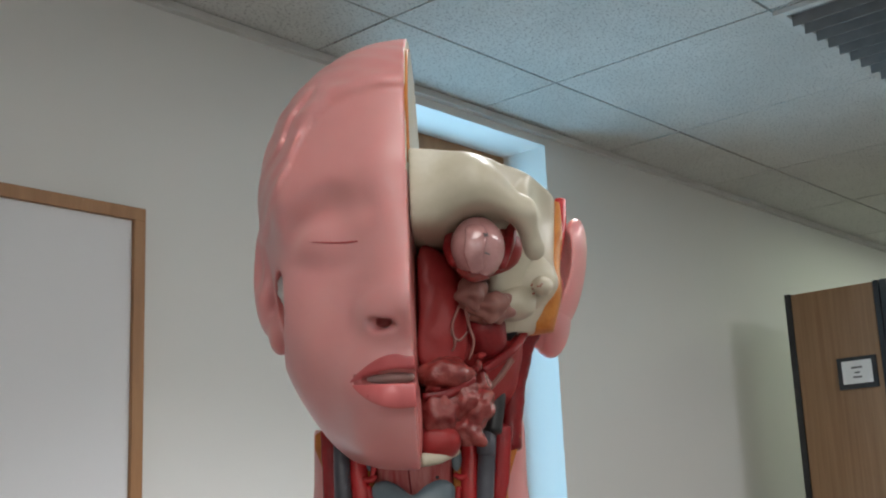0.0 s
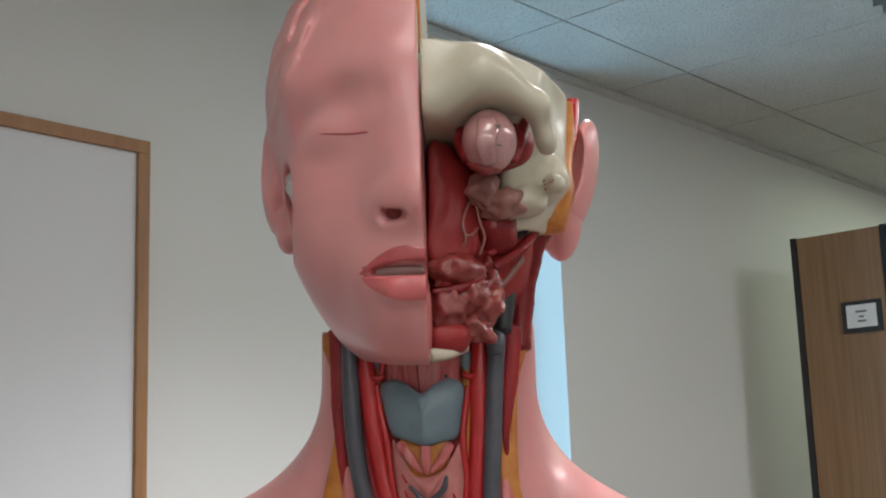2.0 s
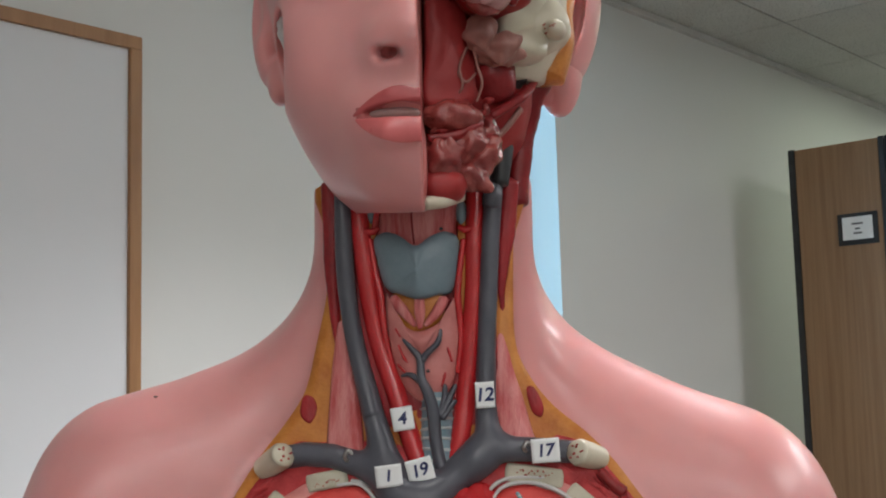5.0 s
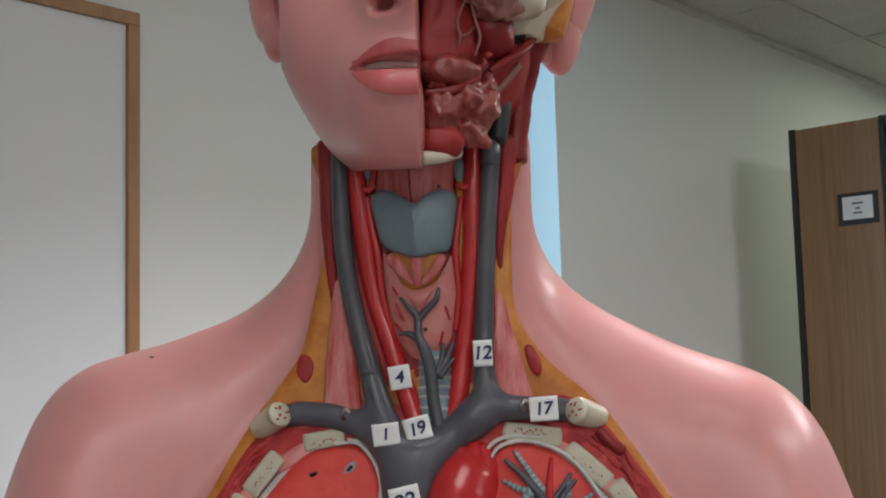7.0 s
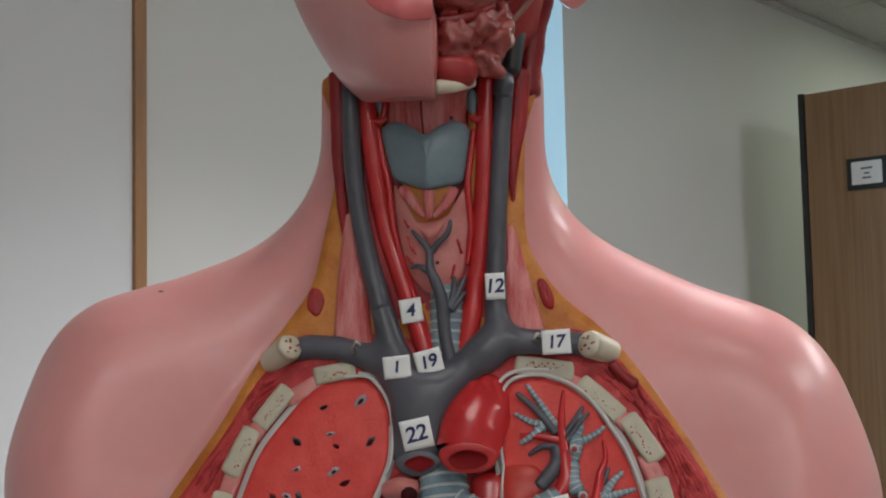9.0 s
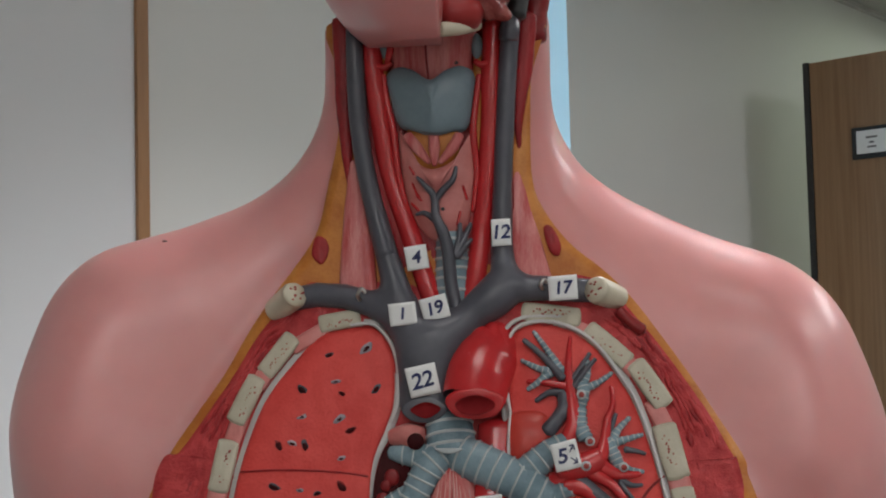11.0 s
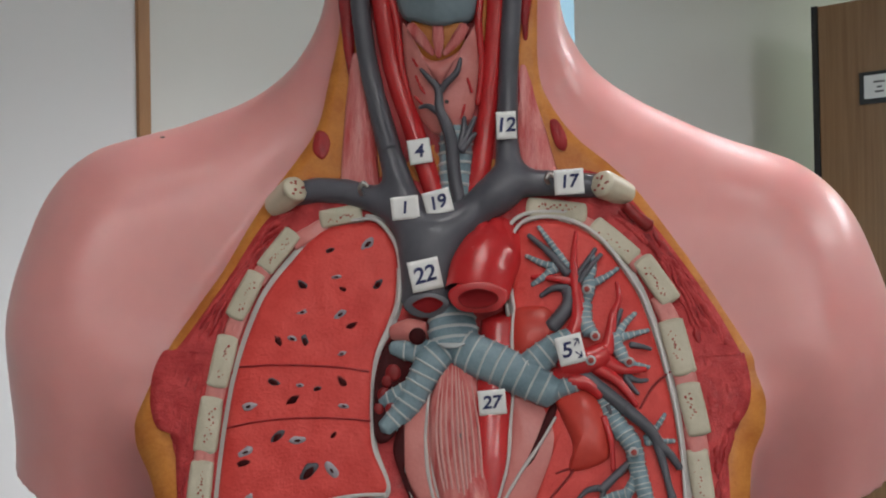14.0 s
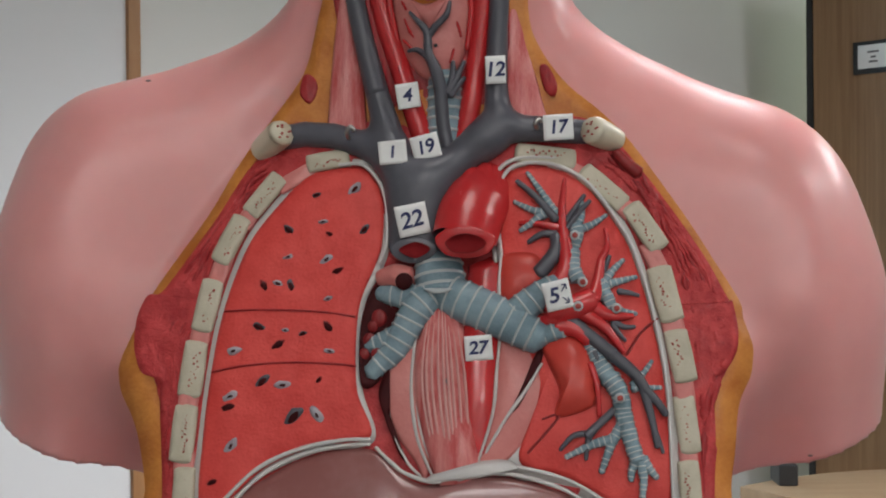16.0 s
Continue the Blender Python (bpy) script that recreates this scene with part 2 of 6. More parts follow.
def boxes(name, pairs, mat, parent=None, label="", bevel=0.0, m=None):
    bm = bmesh.new()
    for lo, hi in pairs:
        box_into(bm, lo, hi, bevel, m)
    return part(name, bm, mat, parent, label, smooth=False)


def spline(points, n, closed=False):
    """n points along a Catmull-Rom curve."""
    p = np.array(points, dtype=float)
    k = len(p)
    span = k if closed else k - 1
    out = []
    for s in np.linspace(0, span, n, endpoint=not closed):
        i = min(int(s), span - 1)
        f = s - i
        if closed:
            a, b, c, d = p[(i - 1) % k], p[i % k], p[(i + 1) % k], p[(i + 2) % k]
        else:
            a, b, c, d = p[max(i - 1, 0)], p[i], p[min(i + 1, k - 1)], p[min(i + 2, k - 1)]
        out.append(0.5 * (2 * b + (c - a) * f + (2 * a - 5 * b + 4 * c - d) * f ** 2 + (3 * b - a - 3 * c + d) * f ** 3))
    return np.array(out)


def tube(name, points, radii, mat, parent, label="", around=14, along=0, flat=1.0, wobble=0.0, rings=None, ring_mat=None, cap=True):
    """A round, tapering tube along a curve; flat squeezes it towards the front and back; rings adds raised bands."""
    n = along or 6 * len(points)
    radii = radii if isinstance(radii, (list, tuple)) else [radii] * len(points)
    path = spline(points, n)
    rad = np.interp(np.linspace(0, 1, n), np.linspace(0, 1, len(radii)), radii)
    verts, faces = [], []
    front = Vector((0, -1, 0))
    frames = []
    for i in range(n):
        d = Vector(path[min(i + 1, n - 1)] - path[max(i - 1, 0)]).normalized()
        side = d.cross(front)
        if side.length < 0.05:
            side = d.cross(Vector((1, 0, 0)))
        side.normalize()
        up = side.cross(d).normalized()
        frames.append((Vector(path[i]), side, up))
        r = rad[i] * (1 + wobble * math.sin(i * 2.1) * 0.5 + wobble * math.sin(i * 0.73))
        for j in range(around):
            a = 2 * math.pi * j / around
            verts.append(tuple(Vector(path[i]) + side * (r * math.cos(a)) + up * (r * flat * math.sin(a))))
    for i in range(n - 1):
        for j in range(around):
            k = (j + 1) % around
            faces.append((i * around + j, i * around + k, (i + 1) * around + k, (i + 1) * around + j))
    if cap:
        for e, back in ((0, -1), (n - 1, 1)):
            d = Vector(path[e] - path[e - 1 if e else 1]).normalized()
            verts.append(tuple(Vector(path[e]) + d * rad[e] * 0.55))
            c = len(verts) - 1
            for j in range(around):
                k = (j + 1) % around
                faces.append((e * around + k, e * around + j, c) if e == 0 else (e * around + j, e * around + k, c))
    mesh = bpy.data.meshes.new(name)
    mesh.from_pydata(verts, [], faces)
    ob = link(name, mesh, mat, parent, label)
    if rings:
        length = np.concatenate([[0], np.cumsum(np.linalg.norm(np.diff(path, axis=0), axis=1))])
        step, width = rings
        for at in np.arange(step * 0.6, length[-1] - step * 0.3, step):
            i = int(np.searchsorted(length, at))
            i = min(max(i, 1), n - 2)
            c, side, up = frames[i]
            d = side.cross(up)
            bm = bmesh.new()
            loops = []
            slant = 0.25 * math.sin(at * 900)
            for off, lift in ((-0.5, 0.99), (-0.25, 1.06), (0.25, 1.06), (0.5, 0.99)):
                loop = []
                for j in range(around):
                    a = 2 * math.pi * j / around
                    r = rad[i] * lift + 0.0001
                    w = off * width + slant * width * math.cos(a)
                    loop.append(bm.verts.new(c + d * w + side * (r * math.cos(a)) + up * (r * flat * math.sin(a))))
                loops.append(loop)
            for l1, l2 in zip(loops, loops[1:]):
                for j in range(around):
                    k = (j + 1) % around
                    bm.faces.new((l1[j], l1[k], l2[k], l2[j]))
            part("airway_ring", bm, ring_mat, ob)
    return ob


def pillow(name, outline, mat, parent, label="", rise=0.003, depth=0.006, n=96, rounds=10, power=3.0, centre=None, rough=0.0, closed_curve=True):
    """A slab in a smooth outline: its face swells by rise towards the front, its rim goes back by depth."""
    o = spline(outline, n, True) if closed_curve else np.array(outline, dtype=float)
    n = len(o)
    c = np.array(centre if centre else o.mean(axis=0))
    verts, faces = [], []
    rings = [(1.0, depth), (1.0, 0.0)] + [(1 - (i / rounds), 0.0) for i in range(1, rounds)]
    seed = 7.0 * len(name) + 31.0 * c[0]
    for s, back in rings:
        h = rise * (1 - s ** power)
        for q in o:
            v = c + (q - c) * s
            v[1] += back - h
            if rough and back == 0.0:
                v[1] -= rough * noise.noise(Vector((v[0] * 120 + seed, v[1] * 60, v[2] * 120)))
            verts.append(tuple(v))
    verts.append((c[0], c[1] - rise, c[2]))
    for i in range(len(rings) - 1):
        for j in range(n):
            k = (j + 1) % n
            faces.append((i * n + j, i * n + k, (i + 1) * n + k, (i + 1) * n + j))
    last = (len(rings) - 1) * n
    for j in range(n):
        faces.append((last + j, last + (j + 1) % n, len(verts) - 1))
    mesh = bpy.data.meshes.new(name)
    mesh.from_pydata(verts, [], faces)
    bm = bmesh.new()
    bm.from_mesh(mesh)
    bmesh.ops.recalc_face_normals(bm, faces=bm.faces)
    if sum(f.normal.y * f.calc_area() for f in bm.faces) > 0:
        bmesh.ops.reverse_faces(bm, faces=bm.faces)
    bm.to_mesh(mesh)
    bm.free()
    return link(name, mesh, mat, parent, label)


def blob(name, c, r, mat, parent, label="", turn=(0, 0, 0), lumps=0.0, freq=90.0):
    bm = bmesh.new()
    bmesh.ops.create_icosphere(bm, subdivisions=4 if lumps else 3, radius=1.0)
    m = pose(*c, *turn) @ Matrix.Diagonal((*r, 1))
    for v in bm.verts:
        k = 1 + lumps * noise.noise(Vector((v.co.x * r[0], v.co.y * r[1], v.co.z * r[2])) * freq + Vector(c) * 50)
        v.co = m @ (v.co * k)
    return part(name, bm, mat, parent, label)


# signed distances, for the sculpted plastic shells
def ellipsoid(p, c, r):
    q = [(p[i] - c[i]) / r[i] for i in range(3)]
    k0 = np.sqrt(q[0] ** 2 + q[1] ** 2 + q[2] ** 2) + 1e-9
    k1 = np.sqrt((q[0] / r[0]) ** 2 + (q[1] / r[1]) ** 2 + (q[2] / r[2]) ** 2) + 1e-9
    return k0 * (k0 - 1) / k1


def capsule(p, a, b, ra, rb):
    d = [b[i] - a[i] for i in range(3)]
    h = np.clip(sum((p[i] - a[i]) * d[i] for i in range(3)) / sum(x * x for x in d), 0, 1)
    return np.sqrt(sum((p[i] - a[i] - d[i] * h) ** 2 for i in range(3))) - (ra + (rb - ra) * h)


def round_box(p, c, half, r):
    q = [np.abs(p[i] - c[i]) - half[i] + r for i in range(3)]
    out = np.sqrt(sum(np.maximum(x, 0) ** 2 for x in q))
    return out + np.minimum(np.maximum(np.maximum(q[0], q[1]), q[2]), 0) - r


def merge(a, b, k):
    h = np.maximum(k - np.abs(a - b), 0) / k
    return np.minimum(a, b) - h * h * k / 4


def carve(a, b, k):
    return -merge(-a, b, k)


def shell(name, field, lo, hi, step, mat, parent, label="", pick=None):
    """A mesh over the zero level of field(p), by surface nets."""
    axes = [np.arange(lo[i], hi[i] + step, step, dtype=np.float32) for i in range(3)]
    v = field(np.meshgrid(*axes, indexing="ij", sparse=True)).astype(np.float32)
    s = v < 0
    n = [k - 1 for k in v.shape]
    corners = [(i, j, k) for i in (0, 1) for j in (0, 1) for k in (0, 1)]
    cut = [s[i:i + n[0], j:j + n[1], k:k + n[2]] for i, j, k in corners]
    some, every = cut[0].copy(), cut[0].copy()
    for c in cut[1:]:
        some |= c
        every &= c
    mixed = some & ~every
    cells = np.argwhere(mixed)
    val = np.stack([v[cells[:, 0] + i, cells[:, 1] + j, cells[:, 2] + k] for i, j, k in corners], 1)
    pos, count = np.zeros((len(cells), 3)), np.zeros(len(cells))
    for a in range(8):
        for b in range(a + 1, 8):
            if sum(x != y for x, y in zip(corners[a], corners[b])) != 1:
                continue
            va, vb = val[:, a], val[:, b]
            cross = (va < 0) != (vb < 0)
            t = np.where(cross, va / np.where(cross, va - vb, 1), 0)
            ca, cb = np.array(corners[a]), np.array(corners[b])
            pos += cross[:, None] * (ca + t[:, None] * (cb - ca))
            count += cross
    pos = (cells + pos / count[:, None]) * step + np.array(lo)
    index = np.full(n, -1, dtype=np.int64)
    index[tuple(cells.T)] = np.arange(len(cells))
    faces = []
    for ax in range(3):
        u, w = (ax + 1) % 3, (ax + 2) % 3
        first = [slice(None)] * 3
        second = [slice(None)] * 3
        first[ax], second[ax] = slice(0, -1), slice(1, None)
        for o in (u, w):
            first[o] = second[o] = slice(1, -1)
        a, b = s[tuple(first)], s[tuple(second)]
        for want, flip in ((a & ~b, False), (~a & b, True)):
            e = np.argwhere(want)
            e[:, u] += 1
            e[:, w] += 1
            quad = []
            for du, dw in ((-1, -1), (0, -1), (0, 0), (-1, 0)):
                q = e.copy()
                q[:, u] += du
                q[:, w] += dw
                quad.append(index[tuple(q.T)])
            quad = np.stack(quad[::-1] if flip else quad, 1)
            faces.append(quad)
    faces = np.concatenate(faces)
    faces = faces[(faces >= 0).all(axis=1)]
    mesh = bpy.data.meshes.new(name)
    mesh.from_pydata(pos.tolist(), [], faces.tolist())
    ob = link(name, mesh, mat, parent, label)
    if pick:
        mid = pos[faces].mean(axis=1)
        nrm = np.cross(pos[faces[:, 2]] - pos[faces[:, 0]], pos[faces[:, 3]] - pos[faces[:, 1]])
        nrm /= np.linalg.norm(nrm, axis=1)[:, None] + 1e-12
        mesh.polygons.foreach_set("material_index", pick(mid, nrm).astype(np.int32))
    return ob


# ---- the room ----
def local(name, pairs, mat, label="", kind="structure", parent=None, bevel=0.0, category=""):
    ob = boxes(name, pairs, mat, None, "", bevel)
    ob.matrix_world = ROOM
    return tagged(ob, label, category, "", kind)


WIN_L, WIN_R = -0.2785, 0.4523          # the window's reveal in the back wall
WIN_TOP, WIN_SILL = 2.555, 0.95
DEEP_WALL = 0.30
X0, X1, Y0 = -4.4, 3.3, -5.6
local("wall_north", [((X0, 0, 0), (WIN_L, DEEP_WALL, CEIL)), ((WIN_R, 0, 0), (X1, DEEP_WALL, CEIL)),
                     ((WIN_L, 0, 0), (WIN_R, DEEP_WALL, WIN_SILL)), ((WIN_L, 0, WIN_TOP), (WIN_R, DEEP_WALL, CEIL))], PAINT,
      "off-white painted wall with a deep window reveal")
local("wall_east", [((X1, Y0, 0), (X1 + 0.15, DEEP_WALL, CEIL))], PAINT, "off-white painted side wall")
local("wall_west", [((X0 - 0.15, Y0, 0), (X0, DEEP_WALL, CEIL))], PAINT, "off-white painted side wall")
local("wall_south", [((X0 - 0.15, Y0 - 0.15, 0), (X1 + 0.15, Y0, CEIL))], PAINT, "off-white painted wall behind the room")
local("floor", [((X0 - 0.15, Y0 - 0.15, -0.1), (X1 + 0.15, DEEP_WALL, 0))], FLOOR, "speckled grey vinyl floor")


def build_ceiling():
    """Two-foot lay-in tiles, slightly uneven, over dark joints, in one mesh."""
    bm = bmesh.new()
    xs = [0.161 + 0.61 * k for k in range(-8, 7)]
    ys = [-0.265 - 0.61 * k for k in range(0, 10)]
    rng = random.Random(4)
    xs, ys = [X0] + [x for x in xs if X0 < x < X1] + [X1], [0.0] + [y for y in ys if y > Y0] + [Y0]
    for i in range(len(xs) - 1):
        for j in range(len(ys) - 1):
            g = 0.0035
            dz = rng.uniform(0, 0.002)
            box_into(bm, (xs[i] + g, ys[j + 1] + g, CEIL - dz), (xs[i + 1] - g, ys[j] - g, CEIL + 0.02))
    mesh = bpy.data.meshes.new("ceiling")
    bm.to_mesh(mesh)
    count = len(mesh.polygons)
    box_into(bm, (X0 - 0.15, Y0 - 0.15, CEIL + 0.012), (X1 + 0.15, DEEP_WALL, CEIL + 0.08))
    bm.to_mesh(mesh)
    bm.free()
    ob = link("ceiling", mesh, (TILE, JOINT), None, "", False)
    mesh.polygons.foreach_set("material_index", [0 if i < count else 1 for i in range(len(mesh.polygons))])
    ob.matrix_world = ROOM
    return tagged(ob, "suspended ceiling of pitted white mineral tiles", "ceiling", "", "structure")


build_ceiling()
local("trim", [((X0, -0.02, CEIL - 0.022), (WIN_L, 0, CEIL - 0.003)), ((WIN_R, -0.02, CEIL - 0.022), (X1, 0, CEIL - 0.003)),
               ((WIN_L, -0.02, CEIL - 0.022), (WIN_R, 0.0, CEIL - 0.003))], GRID, "grey metal wall angle under the ceiling tiles")


def ceiling_light(x, y, sx, sy, lit, colour=(1, 0.96, 0.88)):
    m = ROOM @ pose(x, y, CEIL - 0.004)
    light = empty("ceiling_light", m, "unseen lit recessed ceiling light with a white diffuser" if lit else "unlit ceiling light with grey louvres", "ceiling light")
    hx, hy = sx / 2 + 0.015, sy / 2 + 0.015
    rim = [((-hx, -hy, -0.012), (hx, -hy + 0.02, 0)), ((-hx, hy - 0.02, -0.012), (hx, hy, 0)),
           ((-hx, -hy + 0.02, -0.012), (-hx + 0.02, hy - 0.02, 0)), ((hx - 0.02, -hy + 0.02, -0.012), (hx, hy - 0.02, 0))]
    part_m = m
    boxes("frame", rim, GRID, light, m=part_m)
    if lit:
        boxes("diffuser", [((-hx + 0.021, -hy + 0.021, -0.006), (hx - 0.021, hy - 0.021, -0.001))], emitter("diffuser_glow", colour, 3.0), light, m=part_m)
    else:
        boxes("backing", [((-hx + 0.021, -hy + 0.021, -0.003), (hx - 0.021, hy - 0.021, -0.001))], LOUVRE, light, m=part_m)
        for k in range(9):
            px = -hx + 0.05 + k * (2 * hx - 0.1) / 8
            boxes("slat", [((px - 0.002, -hy + 0.022, -0.03), (px + 0.002, hy - 0.022, -0.004))], LOUVRE, light, m=part_m)
    return light


# Fixtures for the added lamps, all out of view.
for lamp_x, lamp_y, lamp_sx, lamp_sy, lamp_w, lamp_spread in LAMPS:
    ceiling_light(lamp_x, lamp_y, lamp_sx, lamp_sy, True)
ceiling_light(0.466, -1.18, 0.57, 0.57, False)
# Unseen greenish fixture; its lamp stands further from the cabinet.
ceiling_light(2.3, -1.0, 0.56, 1.16, True, (0.85, 1, 0.75))


def build_window():
    win = empty("window_1", ROOM @ pose((WIN_L + WIN_R) / 2, 0.185, WIN_SILL), "oak-framed window set deep in a white reveal", "window", "", "structure")
    fy0, fy1 = 0.155, 0.215
    f = 0.055
    for lo, hi in (((WIN_L, fy0, WIN_TOP - f), (WIN_R, fy1, WIN_TOP)), ((WIN_L, fy0, WIN_SILL), (WIN_R, fy1, WIN_SILL + f)),
                   ((WIN_L, fy0, WIN_SILL + f), (WIN_L + f, fy1, WIN_TOP - f)), ((WIN_R - f, fy0, WIN_SILL + f), (WIN_R, fy1, WIN_TOP - f))):
        boxes("window_frame", [(lo, hi)], OAK, win, bevel=0.004, m=ROOM)
    pane = boxes("pane", [((WIN_L + f, 0.183, WIN_SILL + f), (WIN_R - f, 0.189, WIN_TOP - f))], GLASS, win, m=ROOM)
    pane.visible_shadow = False


build_window()
local("ground", [((-60, 0.6, -0.6), (60, 90, -0.5))], FLOOR, "pale paved ground outside the window")


def build_whiteboard():
    right, top = -0.9189, 2.1288
    left, low, w = right - 1.85, top - 1.50, 0.026
    board = empty("whiteboard", ROOM @ pose(right, 0, low), "white marker board in a narrow oak frame", "whiteboard")
    boxes("panel", [((left + w, -0.012, low + w), (right - w, -0.002, top - w))], BOARD, board, m=ROOM)
    for lo, hi in (((left, -0.022, top - w), (right, -0.001, top)), ((left, -0.022, low), (right, -0.001, low + w)),
                   ((left, -0.022, low + w), (left + w, -0.001, top - w)), ((right - w, -0.022, low + w), (right, -0.001, top - w))):
        boxes("frame", [(lo, hi)], OAK, board, "oak frame strip", bevel=0.003, m=ROOM)


build_whiteboard()

CAB_X = 1.39


def build_cabinet(y_left, width, top, plate):
    cab = empty("cabinet", ROOM @ pose(CAB_X, y_left, 0), "tall brown wood-laminate storage cabinet with black edging", "cabinet", "tall cabinets in a row")
    y0, y1 = y_left - width, y_left
    boxes("body", [((CAB_X + 0.02, y0, 0.0), (CAB_X + 0.34, y1, top))], LAMINATE, cab, m=ROOM)
    boxes("door", [((CAB_X, y0 + 0.018, 0.08), (CAB_X + 0.018, y1 - 0.022, top - 0.003))], LAMINATE, cab, "brown wood-laminate door", bevel=0.002, m=ROOM)
    boxes("edging", [((CAB_X - 0.002, y1 - 0.020, 0.0), (CAB_X + 0.019, y1, top))], BLACK, cab, "black plastic edge strip", m=ROOM)
    boxes("edging", [((CAB_X - 0.002, y0, 0.0), (CAB_X + 0.019, y0 + 0.016, top))], BLACK, cab, "black plastic edge strip", m=ROOM)
    if plate:
        (ya, za), (yb, zb) = plate
        holder = boxes("label_holder", [((CAB_X - 0.006, yb, zb), (CAB_X - 0.0005, ya, za))], BLACK, cab, "black label holder", bevel=0.002, m=ROOM)
        boxes("card", [((CAB_X - 0.0075, yb + 0.016, zb + 0.016), (CAB_X - 0.0062, ya - 0.016, za - 0.012))], CARD, holder, "white printed card", m=ROOM)
        mid, h = (ya + yb) / 2, za - zb
        for k, wide in ((0.66, 0.036), (0.50, 0.016), (0.36, 0.028)):
            boxes("print_bar", [((CAB_X - 0.0081, mid - wide / 2, zb + h * k - 0.003), (CAB_X - 0.0077, mid + wide / 2, zb + h * k + 0.003))], PENCIL, holder, m=ROOM)


build_cabinet(-0.2442, -0.2442 - -0.5585, 2.1738, ((-0.3981, 1.9434), (-0.5264, 1.8438)))
build_cabinet(-0.5638, 0.45, 2.1738, None)


# ---- support ----
# Unseen table added under the model; its black top cuts bounce onto the chest.
def build_bench():
    bench = empty("lab_table", pose(0, 0.85, 0), "unseen plain table under the model, its top black to cut bounced light", "table")
    boxes("tabletop", [((-0.6, 0.42, 0.87), (0.6, 1.25, 0.90))], BOUNCE_BLACK, bench, bevel=0.004)
    for x in (-0.55, 0.51):
        for y in (0.47, 1.16):
            boxes("leg", [((x, y, 0), (x + 0.04, y + 0.04, 0.87))], BLACK, bench)


build_bench()


def build_desk():
    """A table with a rounded end, beyond the model."""
    desk = empty("side_table", pose(1.2, 2.7, 0), "table with a tan laminate top and rounded end by the cabinets", "table")
    pts = [(0.6631, 2.9419, 0.75), (0.6975, 2.9741, 0.75), (0.8138, 3.0537, 0.75), (0.9439, 3.1154, 0.75), (1.0804, 3.1495, 0.75), (1.2421, 3.1534, 0.75)]
    far = spline(pts, 24)
    bm = bmesh.new()
    near = [Vector((q[0] + 0.55, q[1] - 0.75, 0)) for q in far]
    top = [bm.verts.new((q[0], q[1], 0.75)) for q in far] + [bm.verts.new((q.x, q.y, 0.75)) for q in reversed(near)]
    face = bm.faces.new(top)
    out = bmesh.ops.extrude_face_region(bm, geom=[face])
    bmesh.ops.translate(bm, verts=[v for v in out["geom"] if isinstance(v, bmesh.types.BMVert)], vec=(0, 0, -0.028))
    bmesh.ops.recalc_face_normals(bm, faces=bm.faces)
    part("tabletop", bm, DESKTOP, desk, smooth=False)
    for q in (Vector(far[3]) + Vector((0.15, -0.12, 0)), Vector(far[20]) + Vector((0, -0.1, 0)), near[3] + Vector((0.0, 0.1, 0)), near[20] + Vector((0, 0.1, 0))):
        boxes("leg", [((q.x - 0.02, q.y - 0.02, 0), (q.x + 0.02, q.y + 0.02, 0.722))], BLACK, desk)


build_desk()
STAND = (0.7926, 3.0471, 0.75)
box_ob = boxes("black_box", [((STAND[0] - 0.035, STAND[1] - 0.10, 0.75), (STAND[0] + 0.010, STAND[1] - 0.01, 0.80))], BLACK, None, bevel=0.004)
tagged(box_ob, "small black plastic box on the tan table", "box")
# ---- the anatomical torso ----
MID = 0.006
torso = empty("anatomical_torso", pose(MID, 0.77, 0.93), "life-size plastic anatomy torso with half the face and chest opened", "anatomy model")
boxes("base", [((-0.17, 0.68, 0.90), (0.18, 0.93, 0.945))], BLACK, torso, "black base board", bevel=0.006)


def cut_plane(x, z):
    """Depth of the opened chest's face: it leans forward towards the belly."""
    return 0.690 - 0.09 * (x - MID) + np.where(z < 1.38, -0.28 * (1.38 - z), np.minimum(0.15 * (z - 1.38), 0.010))


def window_half_width(z):
    """Half the width of the opening at each height, from belly to chin."""
    return np.interp(z, [0.9, 1.20, 1.25, 1.30, 1.335, 1.37, 1.40, 1.42, 1.44, 1.47, 1.51, 1.56, 1.60],
                     [0.150, 0.150, 0.148, 0.151, 0.138, 0.115, 0.094, 0.076, 0.062, 0.053, 0.052, 0.053, 0.053])


